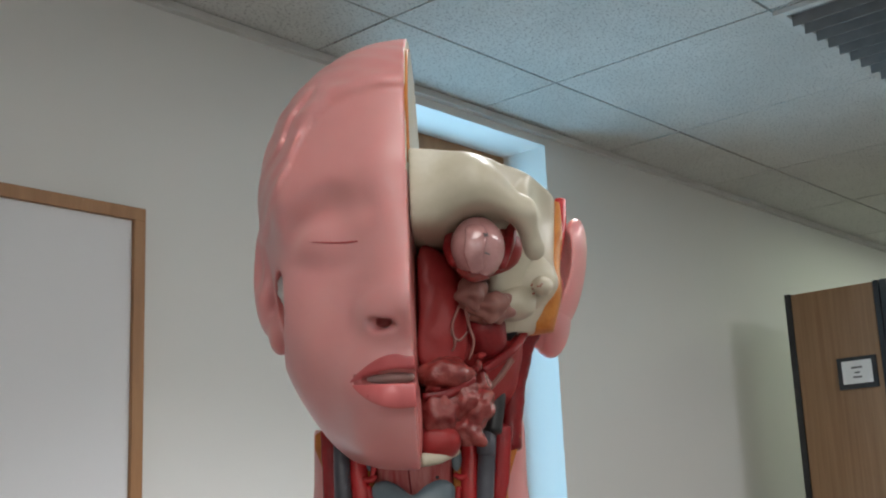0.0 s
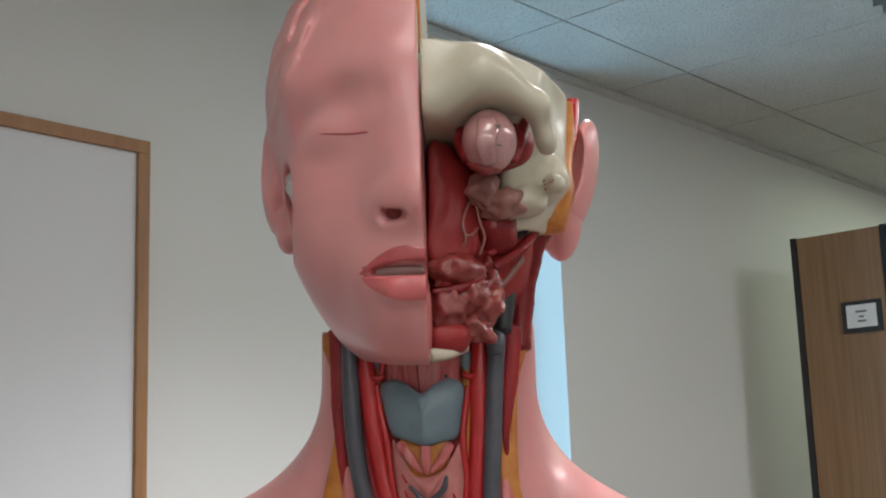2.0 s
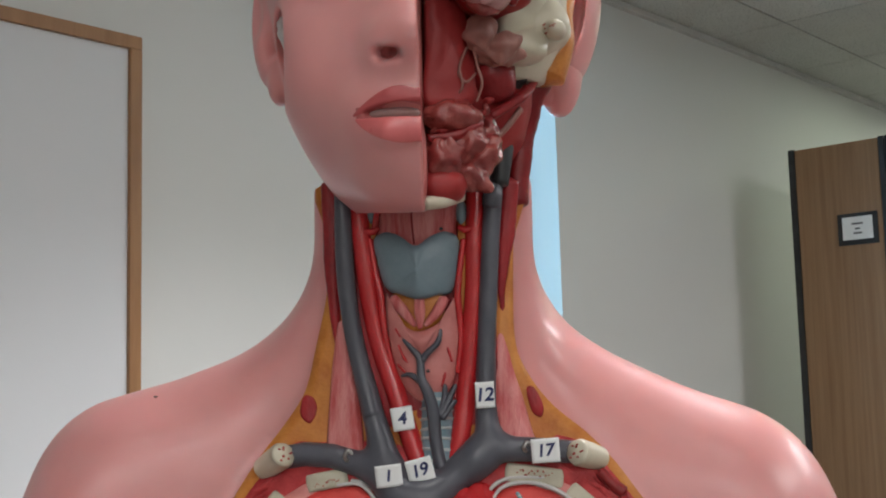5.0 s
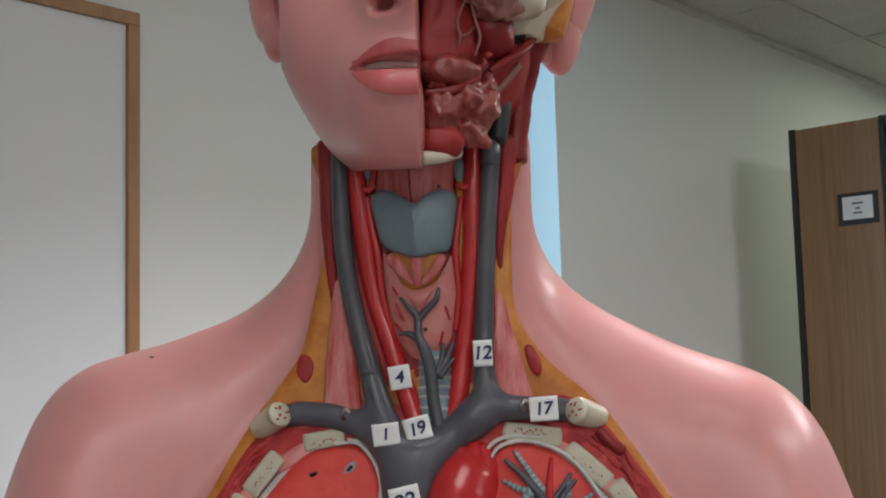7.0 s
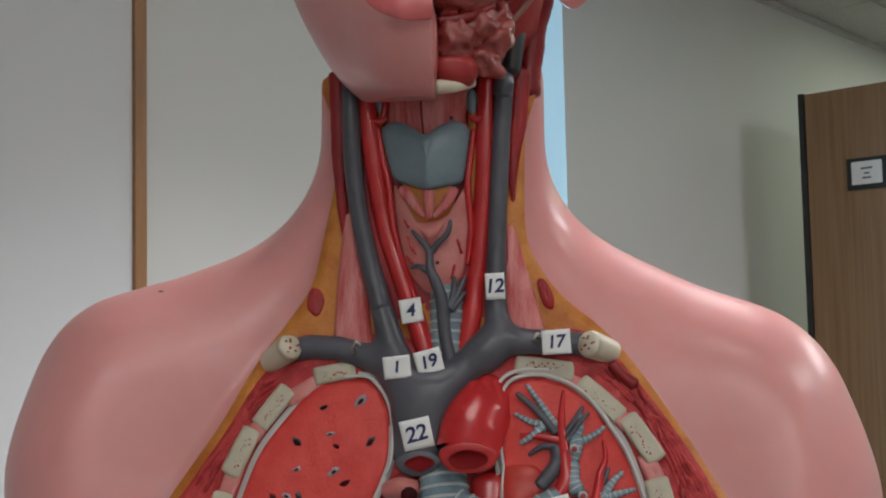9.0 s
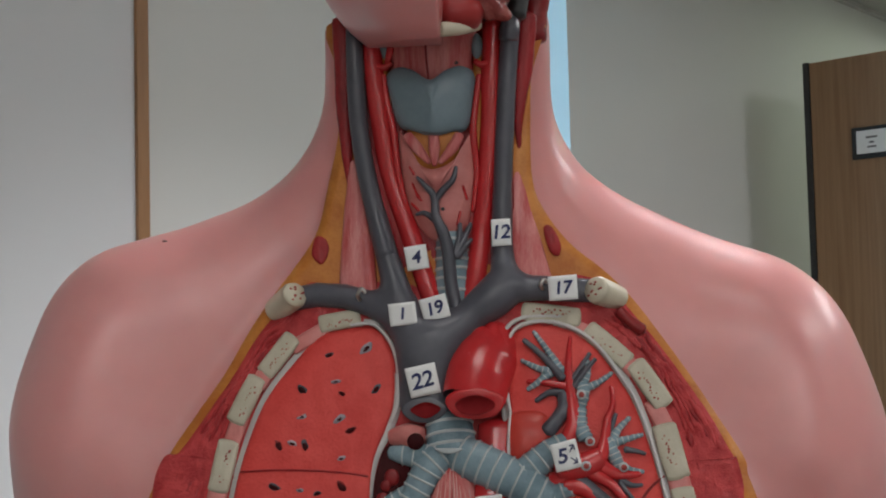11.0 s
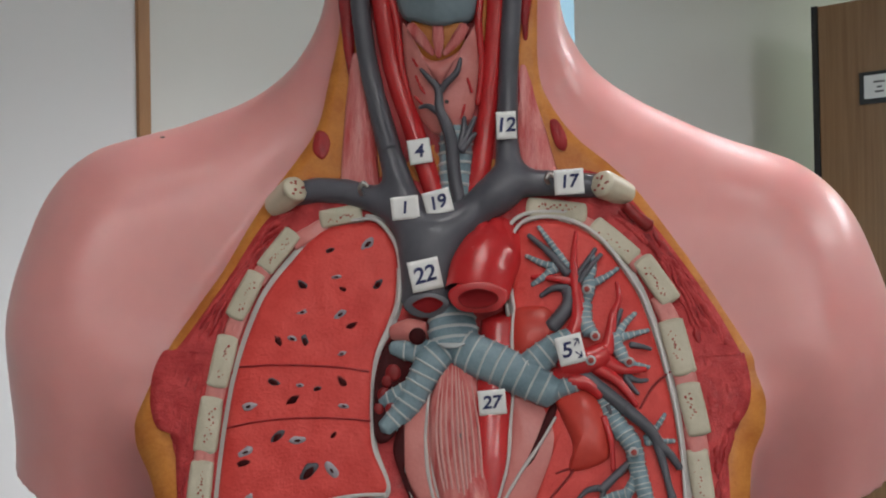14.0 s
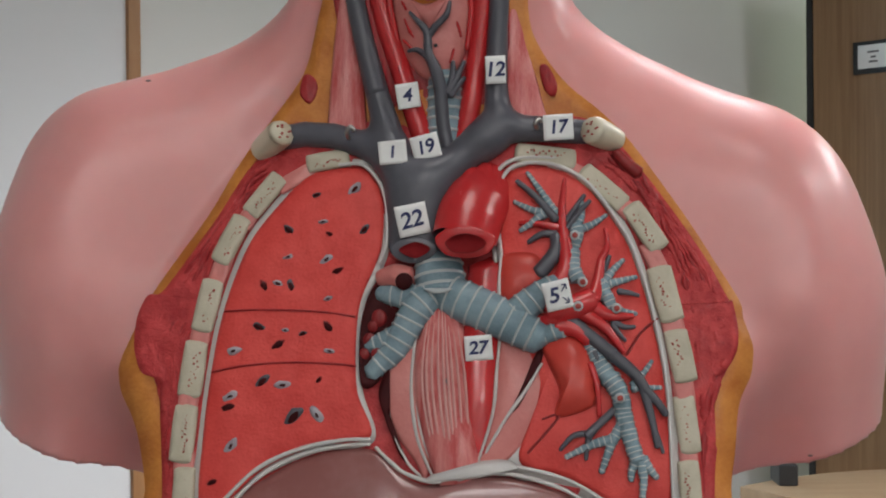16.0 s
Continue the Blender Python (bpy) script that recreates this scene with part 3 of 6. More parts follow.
def torso_field(p):
    x, y, z = p
    q = (np.abs(x - MID + 0.0045 * np.exp(-((z - 1.462) / 0.035) ** 2)), y, z - np.interp(MID - x, [0, 0.08, 0.16, 0.20, 0.24], [0, 0.001, 0.012, 0.015, 0.020]) - np.interp(x - MID, [0, 0.06, 0.10, 0.16, 0.20], [0, 0.003, 0.004, 0.001, 0]))     # one shoulder stands a little higher
    d = round_box(q, (0, 0.775, 1.14), (0.157, 0.118, 0.235), 0.075)
    d = merge(d, ellipsoid(q, (0.062, 0.730, 1.275), (0.095, 0.085, 0.11)), 0.05)
    d = merge(d, capsule(q, (0.055, 0.770, 1.424), (0.160, 0.755, 1.366), 0.046, 0.052), 0.05)
    d = merge(d, ellipsoid(q, (0.171, 0.752, 1.317), (0.0655, 0.066, 0.087)), 0.035)
    d = merge(d, capsule(q, (0.180, 0.752, 1.300), (0.191, 0.770, 1.18), 0.056, 0.058), 0.03)
    d = -merge(-d, capsule(q, (0.162, 0.706, 1.20), (0.178, 0.671, 1.288), 0.024, 0.006), 0.024)
    d = -merge(-d, ellipsoid(q, (0.140, 0.666, 1.352), (0.030, 0.024, 0.055)), 0.032)
    neck = ((q[0] / 0.0630) ** 3 + np.abs((y - 0.743) / 0.057) ** 3) ** (1 / 3) * 0.060 - 0.060
    neck = np.maximum(neck, np.maximum(z - 1.552, 1.30 - z))
    d = merge(d, neck, 0.055)
    d = np.maximum(d, np.maximum(z - 1.552, 0.945 - z))
    arm_cut = np.where(x > MID, 1.2335 + 0.30 * (q[0] - 0.20), 1.2345 + 0.34 * (q[0] - 0.20)) + 0.12 * (y - 0.72) - z
    d = np.where(q[0] > 0.150, np.maximum(d, np.where(q[0] > 0.152, arm_cut, -1)), d)
    wide = window_half_width(z) + 0.007 * np.clip((x - MID) / 0.1, 0, 1) * np.clip((1.335 - z) / 0.03, 0, 1) + 0.005 * np.clip((x - MID) / 0.03, 0, 1) * np.exp(-((z - 1.438) / 0.028) ** 2)
    opening = np.maximum(q[0] - wide, y - cut_plane(x, z) - 0.001)
    opening = np.maximum(opening, 1.10 - z)
    lip = cut_plane(x, z) - 0.003 - 0.75 * np.maximum(q[0] - wide, 0) - y
    d = -merge(-d, -lip, 0.050)
    return carve(d, opening, 0.006)


shell("skin_shell", torso_field, (-0.26, 0.61, 0.93), (0.272, 0.91, 1.57), 0.0028, SKIN, torso, "smooth pink skin-coloured plastic")

# ---- the head ----
CUT = 0.0105


HAIR_X = [-0.090, -0.076, -0.066, -0.060, -0.0535, -0.0485, -0.041, -0.030, -0.013, 0.012]
HAIR_Z = [1.650, 1.658, 1.667, 1.674, 1.686, 1.699, 1.7125, 1.7205, 1.7235, 1.7245]


def face_field(p):
    x, y, z = p
    cran = ellipsoid(p, (0.0085, 0.728, 1.6850), (0.0912, 0.116, 0.0965))
    line = np.interp(x, HAIR_X, HAIR_Z)
    above = z - line
    over = 1 / (1 + np.exp(np.clip(-above / 0.0011, -30, 30)))      # 1 above the hairline
    temple = np.clip((-0.026 - x) / 0.016, 0, 1) * np.clip((1.747 - z) / 0.022, 0, 1) * np.clip((x + 0.078) / 0.012, 0, 1)
    across = 0.86 * x - 0.50 * z + 0.25 * y + 0.0012 * np.sin(150 * z + 90 * x)
    locks = np.abs(np.sin(360 * across)) ** 0.7 - 0.55 + 0.35 * np.sin(980 * across + 60 * z)
    roll = np.exp(-((above - 0.006) / 0.0055) ** 2)
    cran = cran - over * (0.0022 + 0.0016 * roll + 0.0017 * temple * locks + 0.00035 * np.sin(300 * x + 260 * z + 200 * y))
    d = merge(cran, ellipsoid(p, (0.0085, 0.705, 1.628), (0.073, 0.083, 0.10)), 0.03)
    d = merge(d, ellipsoid(p, (0.0085, 0.682, 1.568), (0.054, 0.054, 0.046)), 0.03)
    d = merge(d, ellipsoid(p, (-0.033, 0.662, 1.605), (0.027, 0.027, 0.034)), 0.035)
    d = merge(d, ellipsoid(p, (0.0085, 0.646, 1.541), (0.027, 0.020, 0.018)), 0.025)
    # brow, eye hollow, lid
    d = merge(d, capsule(p, (-0.048, 0.6465, 1.6705), (-0.004, 0.6275, 1.6690), 0.0065, 0.0075), 0.035)
    d = -merge(-d, capsule(p, (-0.053, 0.6275, 1.6480), (-0.034, 0.6128, 1.6565), 0.0040, 0.0045), 0.016)
    d = -merge(-d, capsule(p, (-0.034, 0.6128, 1.6565), (-0.0150, 0.6040, 1.6555), 0.0045, 0.0070), 0.016)
    d = merge(d, ellipsoid(p, (-0.0280, 0.6428, 1.6412), (0.0228, 0.0215, 0.0155)), 0.007)
    # nose
    d = merge(d, capsule(p, (0.0095, 0.6300, 1.664), (0.0095, 0.6110, 1.6070), 0.0060, 0.0085), 0.046)
    d = merge(d, ellipsoid(p, (0.0085, 0.6095, 1.6025), (0.0105, 0.0110, 0.0100)), 0.012)
    d = merge(d, ellipsoid(p, (-0.0040, 0.6175, 1.5985), (0.0088, 0.0110, 0.0082)), 0.012)
    d = merge(d, ellipsoid(p, (0.0085, 0.630, 1.567), (0.031, 0.018, 0.021)), 0.022)
    d = -merge(-d, capsule(p, (-0.0080, 0.6086, 1.5935), (0.0000, 0.6050, 1.5930), 0.0028, 0.0024), 0.004)
    d = -merge(-d, ellipsoid(p, (-0.0040, 0.6110, 1.5948), (0.0046, 0.0055, 0.0032)), 0.003)
    # lips
    d = merge(d, capsule(p, (0.0105, 0.6165, 1.5738), (-0.0030, 0.6175, 1.5740), 0.0050, 0.0048), 0.006)
    d = merge(d, capsule(p, (-0.0030, 0.6175, 1.5740), (-0.0195, 0.6255, 1.5680), 0.0048, 0.0020), 0.005)
    d = merge(d, capsule(p, (0.0105, 0.6155, 1.5565), (-0.0040, 0.6172, 1.5568), 0.0062, 0.0060), 0.005)
    d = merge(d, capsule(p, (-0.0040, 0.6172, 1.5568), (-0.0185, 0.6265, 1.5612), 0.0060, 0.0022), 0.005)
    d = -merge(-d, ellipsoid(p, (0.0105, 0.606, 1.5664), (0.0315, 0.023, 0.0038)), 0.002)
    # ear and the gap in front of it
    d = merge(d, ellipsoid(p, (-0.079, 0.716, 1.640), (0.0085, 0.020, 0.032)), 0.006)
    d = merge(d, ellipsoid(p, (-0.071, 0.708, 1.606), (0.007, 0.012, 0.012)), 0.008)
    d = -merge(-d, ellipsoid(p, (-0.085, 0.696, 1.645), (0.006, 0.010, 0.016)), 0.004)
    d = -merge(-d, ellipsoid(p, (-0.0635, 0.664, 1.609), (0.0062, 0.022, 0.026)), 0.003)
    d = np.maximum(d, 1.5215 + 0.16 * (y - 0.645) - z)
    return np.maximum(d, x - CUT)


def face_paint(mid, nrm):
    side = (nrm[:, 0] > 0.8) & (mid[:, 0] > CUT - 0.002)
    # Faces in the nostril and mouth slit take a dark pink in place of shade.
    nostril = (np.sqrt(((mid[:, 0] + 0.0040) / 0.0042) ** 2 + ((mid[:, 2] - 1.5950) / 0.0030) ** 2) < 1) & (mid[:, 1] > 0.6110)
    mouth = (np.abs(mid[:, 2] - 1.5660) < 0.0030) & (mid[:, 0] > -0.021) & (mid[:, 1] < 0.64)
    return np.where(side, np.where(mid[:, 2] > 1.672, 1, 3), np.where(nostril | mouth, 2, 0))


shell("face_half", face_field, (-0.102, 0.575, 1.505), (0.014, 0.855, 1.80), 0.0013, (SKIN, BONE, RECESS_SHADE, PINK), torso, "smooth pink half face with closed eye and moulded hair", face_paint)


def lip_region(p, xs, high, low):
    """The part of the face between two smooth lines."""
    x, y, z = p
    fine = np.linspace(xs[0], xs[-1], 60)
    up, down = spline([(a, b) for a, b in zip(xs, high)], 60), spline([(a, b) for a, b in zip(xs, low)], 60)
    top, base = np.interp(x, up[:, 0], up[:, 1]), np.interp(x, down[:, 0], down[:, 1])
    return np.maximum(np.maximum(z - top, base - z), fine[0] - x)


def upper_lip_field(p):
    return np.maximum(np.maximum(face_field(p) - 0.00035, lip_region(p, [-0.0225, -0.0180, -0.0110, -0.0040, 0.0020, 0.0060, 0.0105], [1.5665, 1.5700, 1.5745, 1.5772, 1.5778, 1.5766, 1.5762], [1.5652, 1.5663, 1.5683, 1.5698, 1.5702, 1.5700, 1.5698]) * 0.8), p[1] - 0.645)


def lower_lip_field(p):
    return np.maximum(np.maximum(face_field(p) - 0.00035, lip_region(p, [-0.0215, -0.0175, -0.0110, -0.0040, 0.0030, 0.0105], [1.5645, 1.5638, 1.5634, 1.5632, 1.5631, 1.5630], [1.5632, 1.5588, 1.5540, 1.5512, 1.5504, 1.5508]) * 0.8), p[1] - 0.645)


shell("upper_lip", upper_lip_field, (-0.027, 0.596, 1.560), (0.013, 0.65, 1.583), 0.0005, LIP, torso, "dark pink upper lip")
shell("lower_lip", lower_lip_field, (-0.027, 0.596, 1.545), (0.013, 0.65, 1.570), 0.0005, LIP_LOW, torso, "glossy pink lower lip")
blob("teeth", (-0.0046, 0.6236, 1.5676), (0.0146, 0.006, 0.0042), TOOTH, torso, "pale pink tooth row")


def eyelid_line_field(p):
    x, y, z = p
    lid = np.abs(z - 1.6385 - 4 * (x + 0.0265) ** 2 + 0.12 * (x + 0.0265)) - 0.0006 * np.clip(1 - ((x + 0.0265) / 0.0175) ** 4, 0.05, 1)
    return np.maximum(np.maximum(np.maximum(np.abs(face_field(p)) - 0.0003, lid), np.abs(x + 0.0265) - 0.0175), y - 0.66)


shell("eyelid_crease", eyelid_line_field, (-0.046, 0.612, 1.634), (-0.008, 0.662, 1.646), 0.0004, LIP, torso, "dark pink closed eyelid line")
tube("cut_rim", [(CUT + 0.0004, 0.670, 1.764), (CUT + 0.0004, 0.641, 1.749), (CUT + 0.0004, 0.618, 1.715), (CUT + 0.0004, 0.6165, 1.680)], 0.0011, FAT, torso, "orange edge of the cut skin", around=8)


def skull_field(p):
    x, y, z = p
    d = ellipsoid(p, (0.010, 0.722, 1.680), (0.084, 0.108, 0.085))
    d = merge(d, ellipsoid(p, (0.052, 0.705, 1.630), (0.036, 0.050, 0.045)), 0.02)
    d = merge(d, capsule(p, (0.014, 0.622, 1.654), (0.044, 0.616, 1.665), 0.0085, 0.0075), 0.028)
    d = merge(d, capsule(p, (0.044, 0.616, 1.665), (0.070, 0.628, 1.653), 0.0075, 0.0065), 0.018)
    d = merge(d, capsule(p, (0.070, 0.628, 1.653), (0.0755, 0.641, 1.634), 0.0065, 0.0045), 0.006)
    d = merge(d, capsule(p, (0.084, 0.700, 1.628), (0.0795, 0.656, 1.6175), 0.0075, 0.0048), 0.008)
    temple = ellipsoid(p, (0.098, 0.645, 1.662), (0.0215, 0.050, 0.036))
    d = -merge(-d, temple, 0.004)
    d = merge(d, capsule(p, (0.0715, 0.657, 1.6840), (0.0690, 0.649, 1.6669), 0.0020, 0.0024), 0.007)
    d = merge(d, capsule(p, (0.0690, 0.649, 1.6669), (0.0735, 0.640, 1.6534), 0.0024, 0.0028), 0.007)
    d = merge(d, capsule(p, (0.0735, 0.640, 1.6534), (0.0750, 0.639, 1.6367), 0.0028, 0.0034), 0.007)
    orbit = ellipsoid(p, (0.047, 0.615, 1.633), (0.0240, 0.040, 0.0190))
    d = -merge(-d, orbit, 0.005)
    nose = round_box(p, (0.012, 0.60, 1.585), (0.038, 0.10, 0.0585), 0.012)
    d = -merge(-d, nose, 0.006)
    inner = ellipsoid(p, (0.010, 0.722, 1.690), (0.078, 0.101, 0.075))
    d = -merge(-d, np.maximum(inner, 1.655 - z), 0.004)
    top = z - 1.6870 + 0.09 * np.clip(x - 0.012, 0, 1)
    d = np.maximum(d, top)
    d = np.maximum(d, 1.595 + 0.10 * (x - 0.05) - z)
    return np.maximum(d, CUT + 0.0006 - x)


shell("skull", skull_field, (0.006, 0.592, 1.585), (0.106, 0.84, 1.712), 0.0014, BONE, torso, "cream bone of the opened skull")
blob("orbit_lining", (0.0485, 0.656, 1.6400), (0.0215, 0.018, 0.0165), MUCOSA, torso, "dark red eye socket")
blob("eyeball", (0.0450, 0.629, 1.6350), (0.0143, 0.0135, 0.0168), EYE, torso, "glossy pinkish eyeball", lumps=0.02)
tube("eye_muscle", [(0.0439, 0.64, 1.6539), (0.0439, 0.618, 1.6432), (0.0442, 0.6125, 1.6359), (0.0426, 0.6125, 1.628), (0.0443, 0.618, 1.6202)], [0.003, 0.005, 0.0055, 0.005, 0.0035], EYE, torso, "pale pink eye muscle", flat=0.35)
tube("eye_muscle", [(0.0642, 0.648, 1.6496), (0.0611, 0.64, 1.6369), (0.0565, 0.634, 1.6251)], [0.0035, 0.0032, 0.0028], DEEP, torso, "dark red cut eye muscle")
tube("eye_muscle", [(0.0315, 0.64, 1.6483), (0.0305, 0.634, 1.637), (0.0331, 0.628, 1.6265)], [0.002, 0.004, 0.003], DEEP, torso, "dark red eye muscle")
tube("eye_muscle", [(0.0357, 0.63, 1.6243), (0.0422, 0.626, 1.6196), (0.0488, 0.63, 1.6207)], [0.003, 0.004, 0.003], GLAND, torso)

# the opened half of the face below the eye
blob("inner_cheek", (0.030, 0.716, 1.600), (0.042, 0.055, 0.060), MUCOSA, torso, "dark red hollow of the opened cheek", lumps=0.03)
pillow("nasal_wall", [(0.0137, 0.652, 1.6404), (0.0238, 0.656, 1.6408), (0.0311, 0.66, 1.6334), (0.0366, 0.66, 1.6174), (0.0375, 0.658, 1.5983), (0.0349, 0.655, 1.5796), (0.0123, 0.65, 1.577), (0.0125, 0.65, 1.6074)],
       MUCOSA, torso, "deep red wall of the nose", rise=0.003, depth=0.02, rough=0.0012)
blob("palate_bone", (0.041, 0.65, 1.6147), (0.009, 0.007, 0.010), NERVE, torso, "pink-brown cut bone", lumps=0.4, freq=170)
blob("palate_bone", (0.0508, 0.654, 1.6069), (0.013, 0.009, 0.009), NERVE, torso, "cream-pink cut bone", lumps=0.4, freq=170)
blob("palate_bone", (0.0625, 0.664, 1.6106), (0.014, 0.010, 0.010), BONE, torso, "cream cut bone", lumps=0.15, freq=110)
blob("cheek_bone", (0.0669, 0.675, 1.6252), (0.022, 0.015, 0.018), BONE, torso, "cream cheek bone", lumps=0.06)
for a, b, c, d in ([((0.0338, 0.654, 1.6086), (0.0297, 0.65, 1.5974), (0.0308, 0.65, 1.5882), (0.0291, 0.652, 1.584)), ((0.0368, 0.653, 1.6083), (0.0387, 0.648, 1.5966), (0.0407, 0.648, 1.5874), (0.0379, 0.65, 1.5788)),
                                  ((0.0299, 0.655, 1.6043), (0.0289, 0.652, 1.5947), (0.0329, 0.651, 1.5894), (0.038, 0.652, 1.5942))]):
    tube("nerve", [a, b, c, d], [0.0008, 0.0007, 0.0007, 0.0005], NERVE, torso, "thin cream nerve", around=8)
blob("jaw_muscle", (0.0473, 0.668, 1.5963), (0.012, 0.010, 0.016), DEEP, torso, "dark red chewing muscle", lumps=0.15)
for k in range(5):
    tube("jaw_muscle", [(0.070 - 0.004 * k, 0.688, 1.598 - 0.003 * k), (0.062 - 0.005 * k, 0.672, 1.586 - 0.003 * k), (0.046 - 0.004 * k, 0.662, 1.574 - 0.002 * k)],
         [0.0022, 0.0028, 0.002], MUSCLE if k % 2 else DEEP, torso, "red chewing muscle", flat=0.7)
blob("tongue", (0.0248, 0.656, 1.5717), (0.016, 0.016, 0.0095), GLAND, torso, "glossy pink tongue side", lumps=0.16, freq=170)
for c, r, tilt in (((0.02, 0.655, 1.5508), (0.012, 0.012, 0.015), 20), ((0.0314, 0.658, 1.5571), (0.013, 0.011, 0.010), -30), ((0.0395, 0.662, 1.5505), (0.009, 0.010, 0.014), 35),
                   ((0.0307, 0.66, 1.543), (0.015, 0.010, 0.008), 25), ((0.0426, 0.667, 1.5639), (0.0065, 0.009, 0.010), 10)):
    blob("salivary_gland", c, r, GLAND, torso, "glossy pink lobed gland", turn=(0, tilt, 0), lumps=0.30, freq=190)
tube("gum_edge", [(0.0132, 0.646, 1.5592), (0.0251, 0.648, 1.5606), (0.0327, 0.65, 1.5641), (0.0398, 0.655, 1.5688)], [0.002, 0.003, 0.003, 0.002], DEEP, torso)
tube("jaw_bone", [(0.0105, 0.646, 1.526), (0.0192, 0.65, 1.5279), (0.0284, 0.66, 1.5315)], [0.0035, 0.004, 0.003], BONE, torso, "cream cut jaw bone")
blob("chin_tissue", (0.0185, 0.655, 1.5355), (0.014, 0.012, 0.010), MUCOSA, torso, "dark red floor of the mouth", lumps=0.1)
blob("chin_skin", (0.0097, 0.642, 1.5461), (0.0026, 0.012, 0.021), FIBRE, torso, "cut edge of the chin")

rng = random.Random(11)
for k in range(26):
    t, s = rng.random(), rng.random()
    blob("gland_lobe", (0.014 + 0.030 * t, 0.6470 + 0.014 * t + rng.uniform(-0.001, 0.003), 1.536 + 0.034 * s + 0.012 * t), (rng.uniform(0.0018, 0.0040), 0.003, rng.uniform(0.0016, 0.0034)), GLAND if k % 3 else MUCOSA, torso, turn=(0, rng.uniform(-50, 50), 0), lumps=0.3, freq=300)

# ear, temple muscle and the neck behind the opened cheek


def ear_field(p):
    x, y, z = p
    t = 0.30
    u = (x - 0.0990) * math.cos(t) - (y - 0.725) * math.sin(t)
    w = (x - 0.0990) * math.sin(t) + (y - 0.725) * math.cos(t)
    s = z - 1.634
    lean = u - 0.22 * s
    q = (lean, w, s)
    d = ellipsoid(q, (0, 0, 0.004), (0.0095, 0.021, 0.0335))
    d = merge(d, ellipsoid(q, (-0.009, -0.004, -0.028), (0.009, 0.011, 0.013)), 0.010)
    d = -merge(-d, ellipsoid(q, (-0.004, -0.0165, 0.005), (0.0085, 0.0125, 0.0235)), 0.003)
    d = merge(d, capsule(q, (-0.006, -0.012, -0.016), (-0.008, -0.010, -0.006), 0.004, 0.0035), 0.003)
    return d


shell("ear", ear_field, (0.07, 0.69, 1.585), (0.13, 0.76, 1.682), 0.0012, SKIN, torso, "pink plastic ear")
blob("ear_base", (0.087, 0.732, 1.618), (0.014, 0.022, 0.030), SKIN, torso, "pink skin in front of the ear")
tube("temple_muscle", [(0.0971, 0.712, 1.6809), (0.0955, 0.709, 1.6649), (0.0914, 0.704, 1.6467), (0.087, 0.7, 1.6343)], [0.0036, 0.004, 0.004, 0.0036], ARTERY, torso, "red cut edge of the temple muscle")
tube("temple_fat", [(0.0934, 0.709, 1.6782), (0.0911, 0.705, 1.6572), (0.086, 0.7, 1.6393), (0.0828, 0.697, 1.6222), (0.076, 0.696, 1.6026)], [0.003, 0.0055, 0.0075, 0.0105, 0.0115], FAT, torso, "orange fat layer")
tube("neck_muscle", [(0.0735, 0.705, 1.6074), (0.067, 0.705, 1.5912), (0.0628, 0.708, 1.5721), (0.0604, 0.708, 1.5528), (0.059, 0.706, 1.5336)], [0.010, 0.0085, 0.0075, 0.0068, 0.0062], DEEP, torso, "dark red upper neck muscle", wobble=0.04)
tube("neck_muscle", [(0.0609, 0.69, 1.5958), (0.0537, 0.69, 1.5801), (0.0505, 0.695, 1.5649)], [0.005, 0.005, 0.004], MUSCLE, torso)
tube("neck_vein", [(0.0691, 0.684, 1.6026), (0.0625, 0.68, 1.6006), (0.0575, 0.682, 1.5948), (0.0539, 0.69, 1.5833)], [0.002, 0.0055, 0.005, 0.003], BLACK, torso, "black cut vein")
tube("neck_vein", [(0.0551, 0.7, 1.5911), (0.052, 0.694, 1.5647), (0.0486, 0.69, 1.5425)], [0.005, 0.006, 0.0055], BLACK, torso, "dark grey neck vein")
for strand in ([(0.0615, 0.682, 1.5819), (0.0547, 0.68, 1.5731), (0.048, 0.678, 1.5651)], [(0.0575, 0.684, 1.5823), (0.0517, 0.682, 1.5754), (0.0492, 0.681, 1.5697)]):
    tube("nerve", strand, [0.002, 0.0022, 0.0014], NERVE, torso, "cream nerve strands", around=8)
blob("ear_canal", (-0.0624, 0.672, 1.6237), (0.0036, 0.004, 0.0100), PLEURA, torso, "white piece inside the ear", turn=(0, -12, 0), lumps=0.3, freq=300)
blob("ear_muscle", (-0.0601, 0.67, 1.6073), (0.0022, 0.004, 0.0085), DEEP, torso, "dark red slot behind the cheek", turn=(0, -10, 0))
blob("ear_fat", (-0.059, 0.67, 1.5946), (0.0028, 0.004, 0.010), FAT, torso, "orange strip behind the cheek", turn=(0, -8, 0))


# ---- the opened neck and chest: layers from the back forwards ----
fat_edge_left = [(-0.0459, 0.7137, 1.5514), (-0.0461, 0.7117, 1.5179), (-0.0469, 0.7088, 1.4864), (-0.053, 0.7063, 1.4562), (-0.0587, 0.7037, 1.4328), (-0.0701, 0.7021, 1.4149), (-0.083, 0.7008, 1.3983), (-0.0944, 0.6992, 1.3811), (-0.1065, 0.6944, 1.3596), (-0.12, 0.6901, 1.3399), (-0.1332, 0.687, 1.3204), (-0.1428, 0.6821, 1.2998), (-0.1478, 0.6776, 1.2858), (-0.1475, 0.6755, 1.2783), (-0.1455, 0.6734, 1.2713), (-0.1387, 0.6692, 1.2585), (-0.1343, 0.6649, 1.2445), (-0.1306, 0.6587, 1.2236), (-0.1272, 0.6443, 1.1696)]
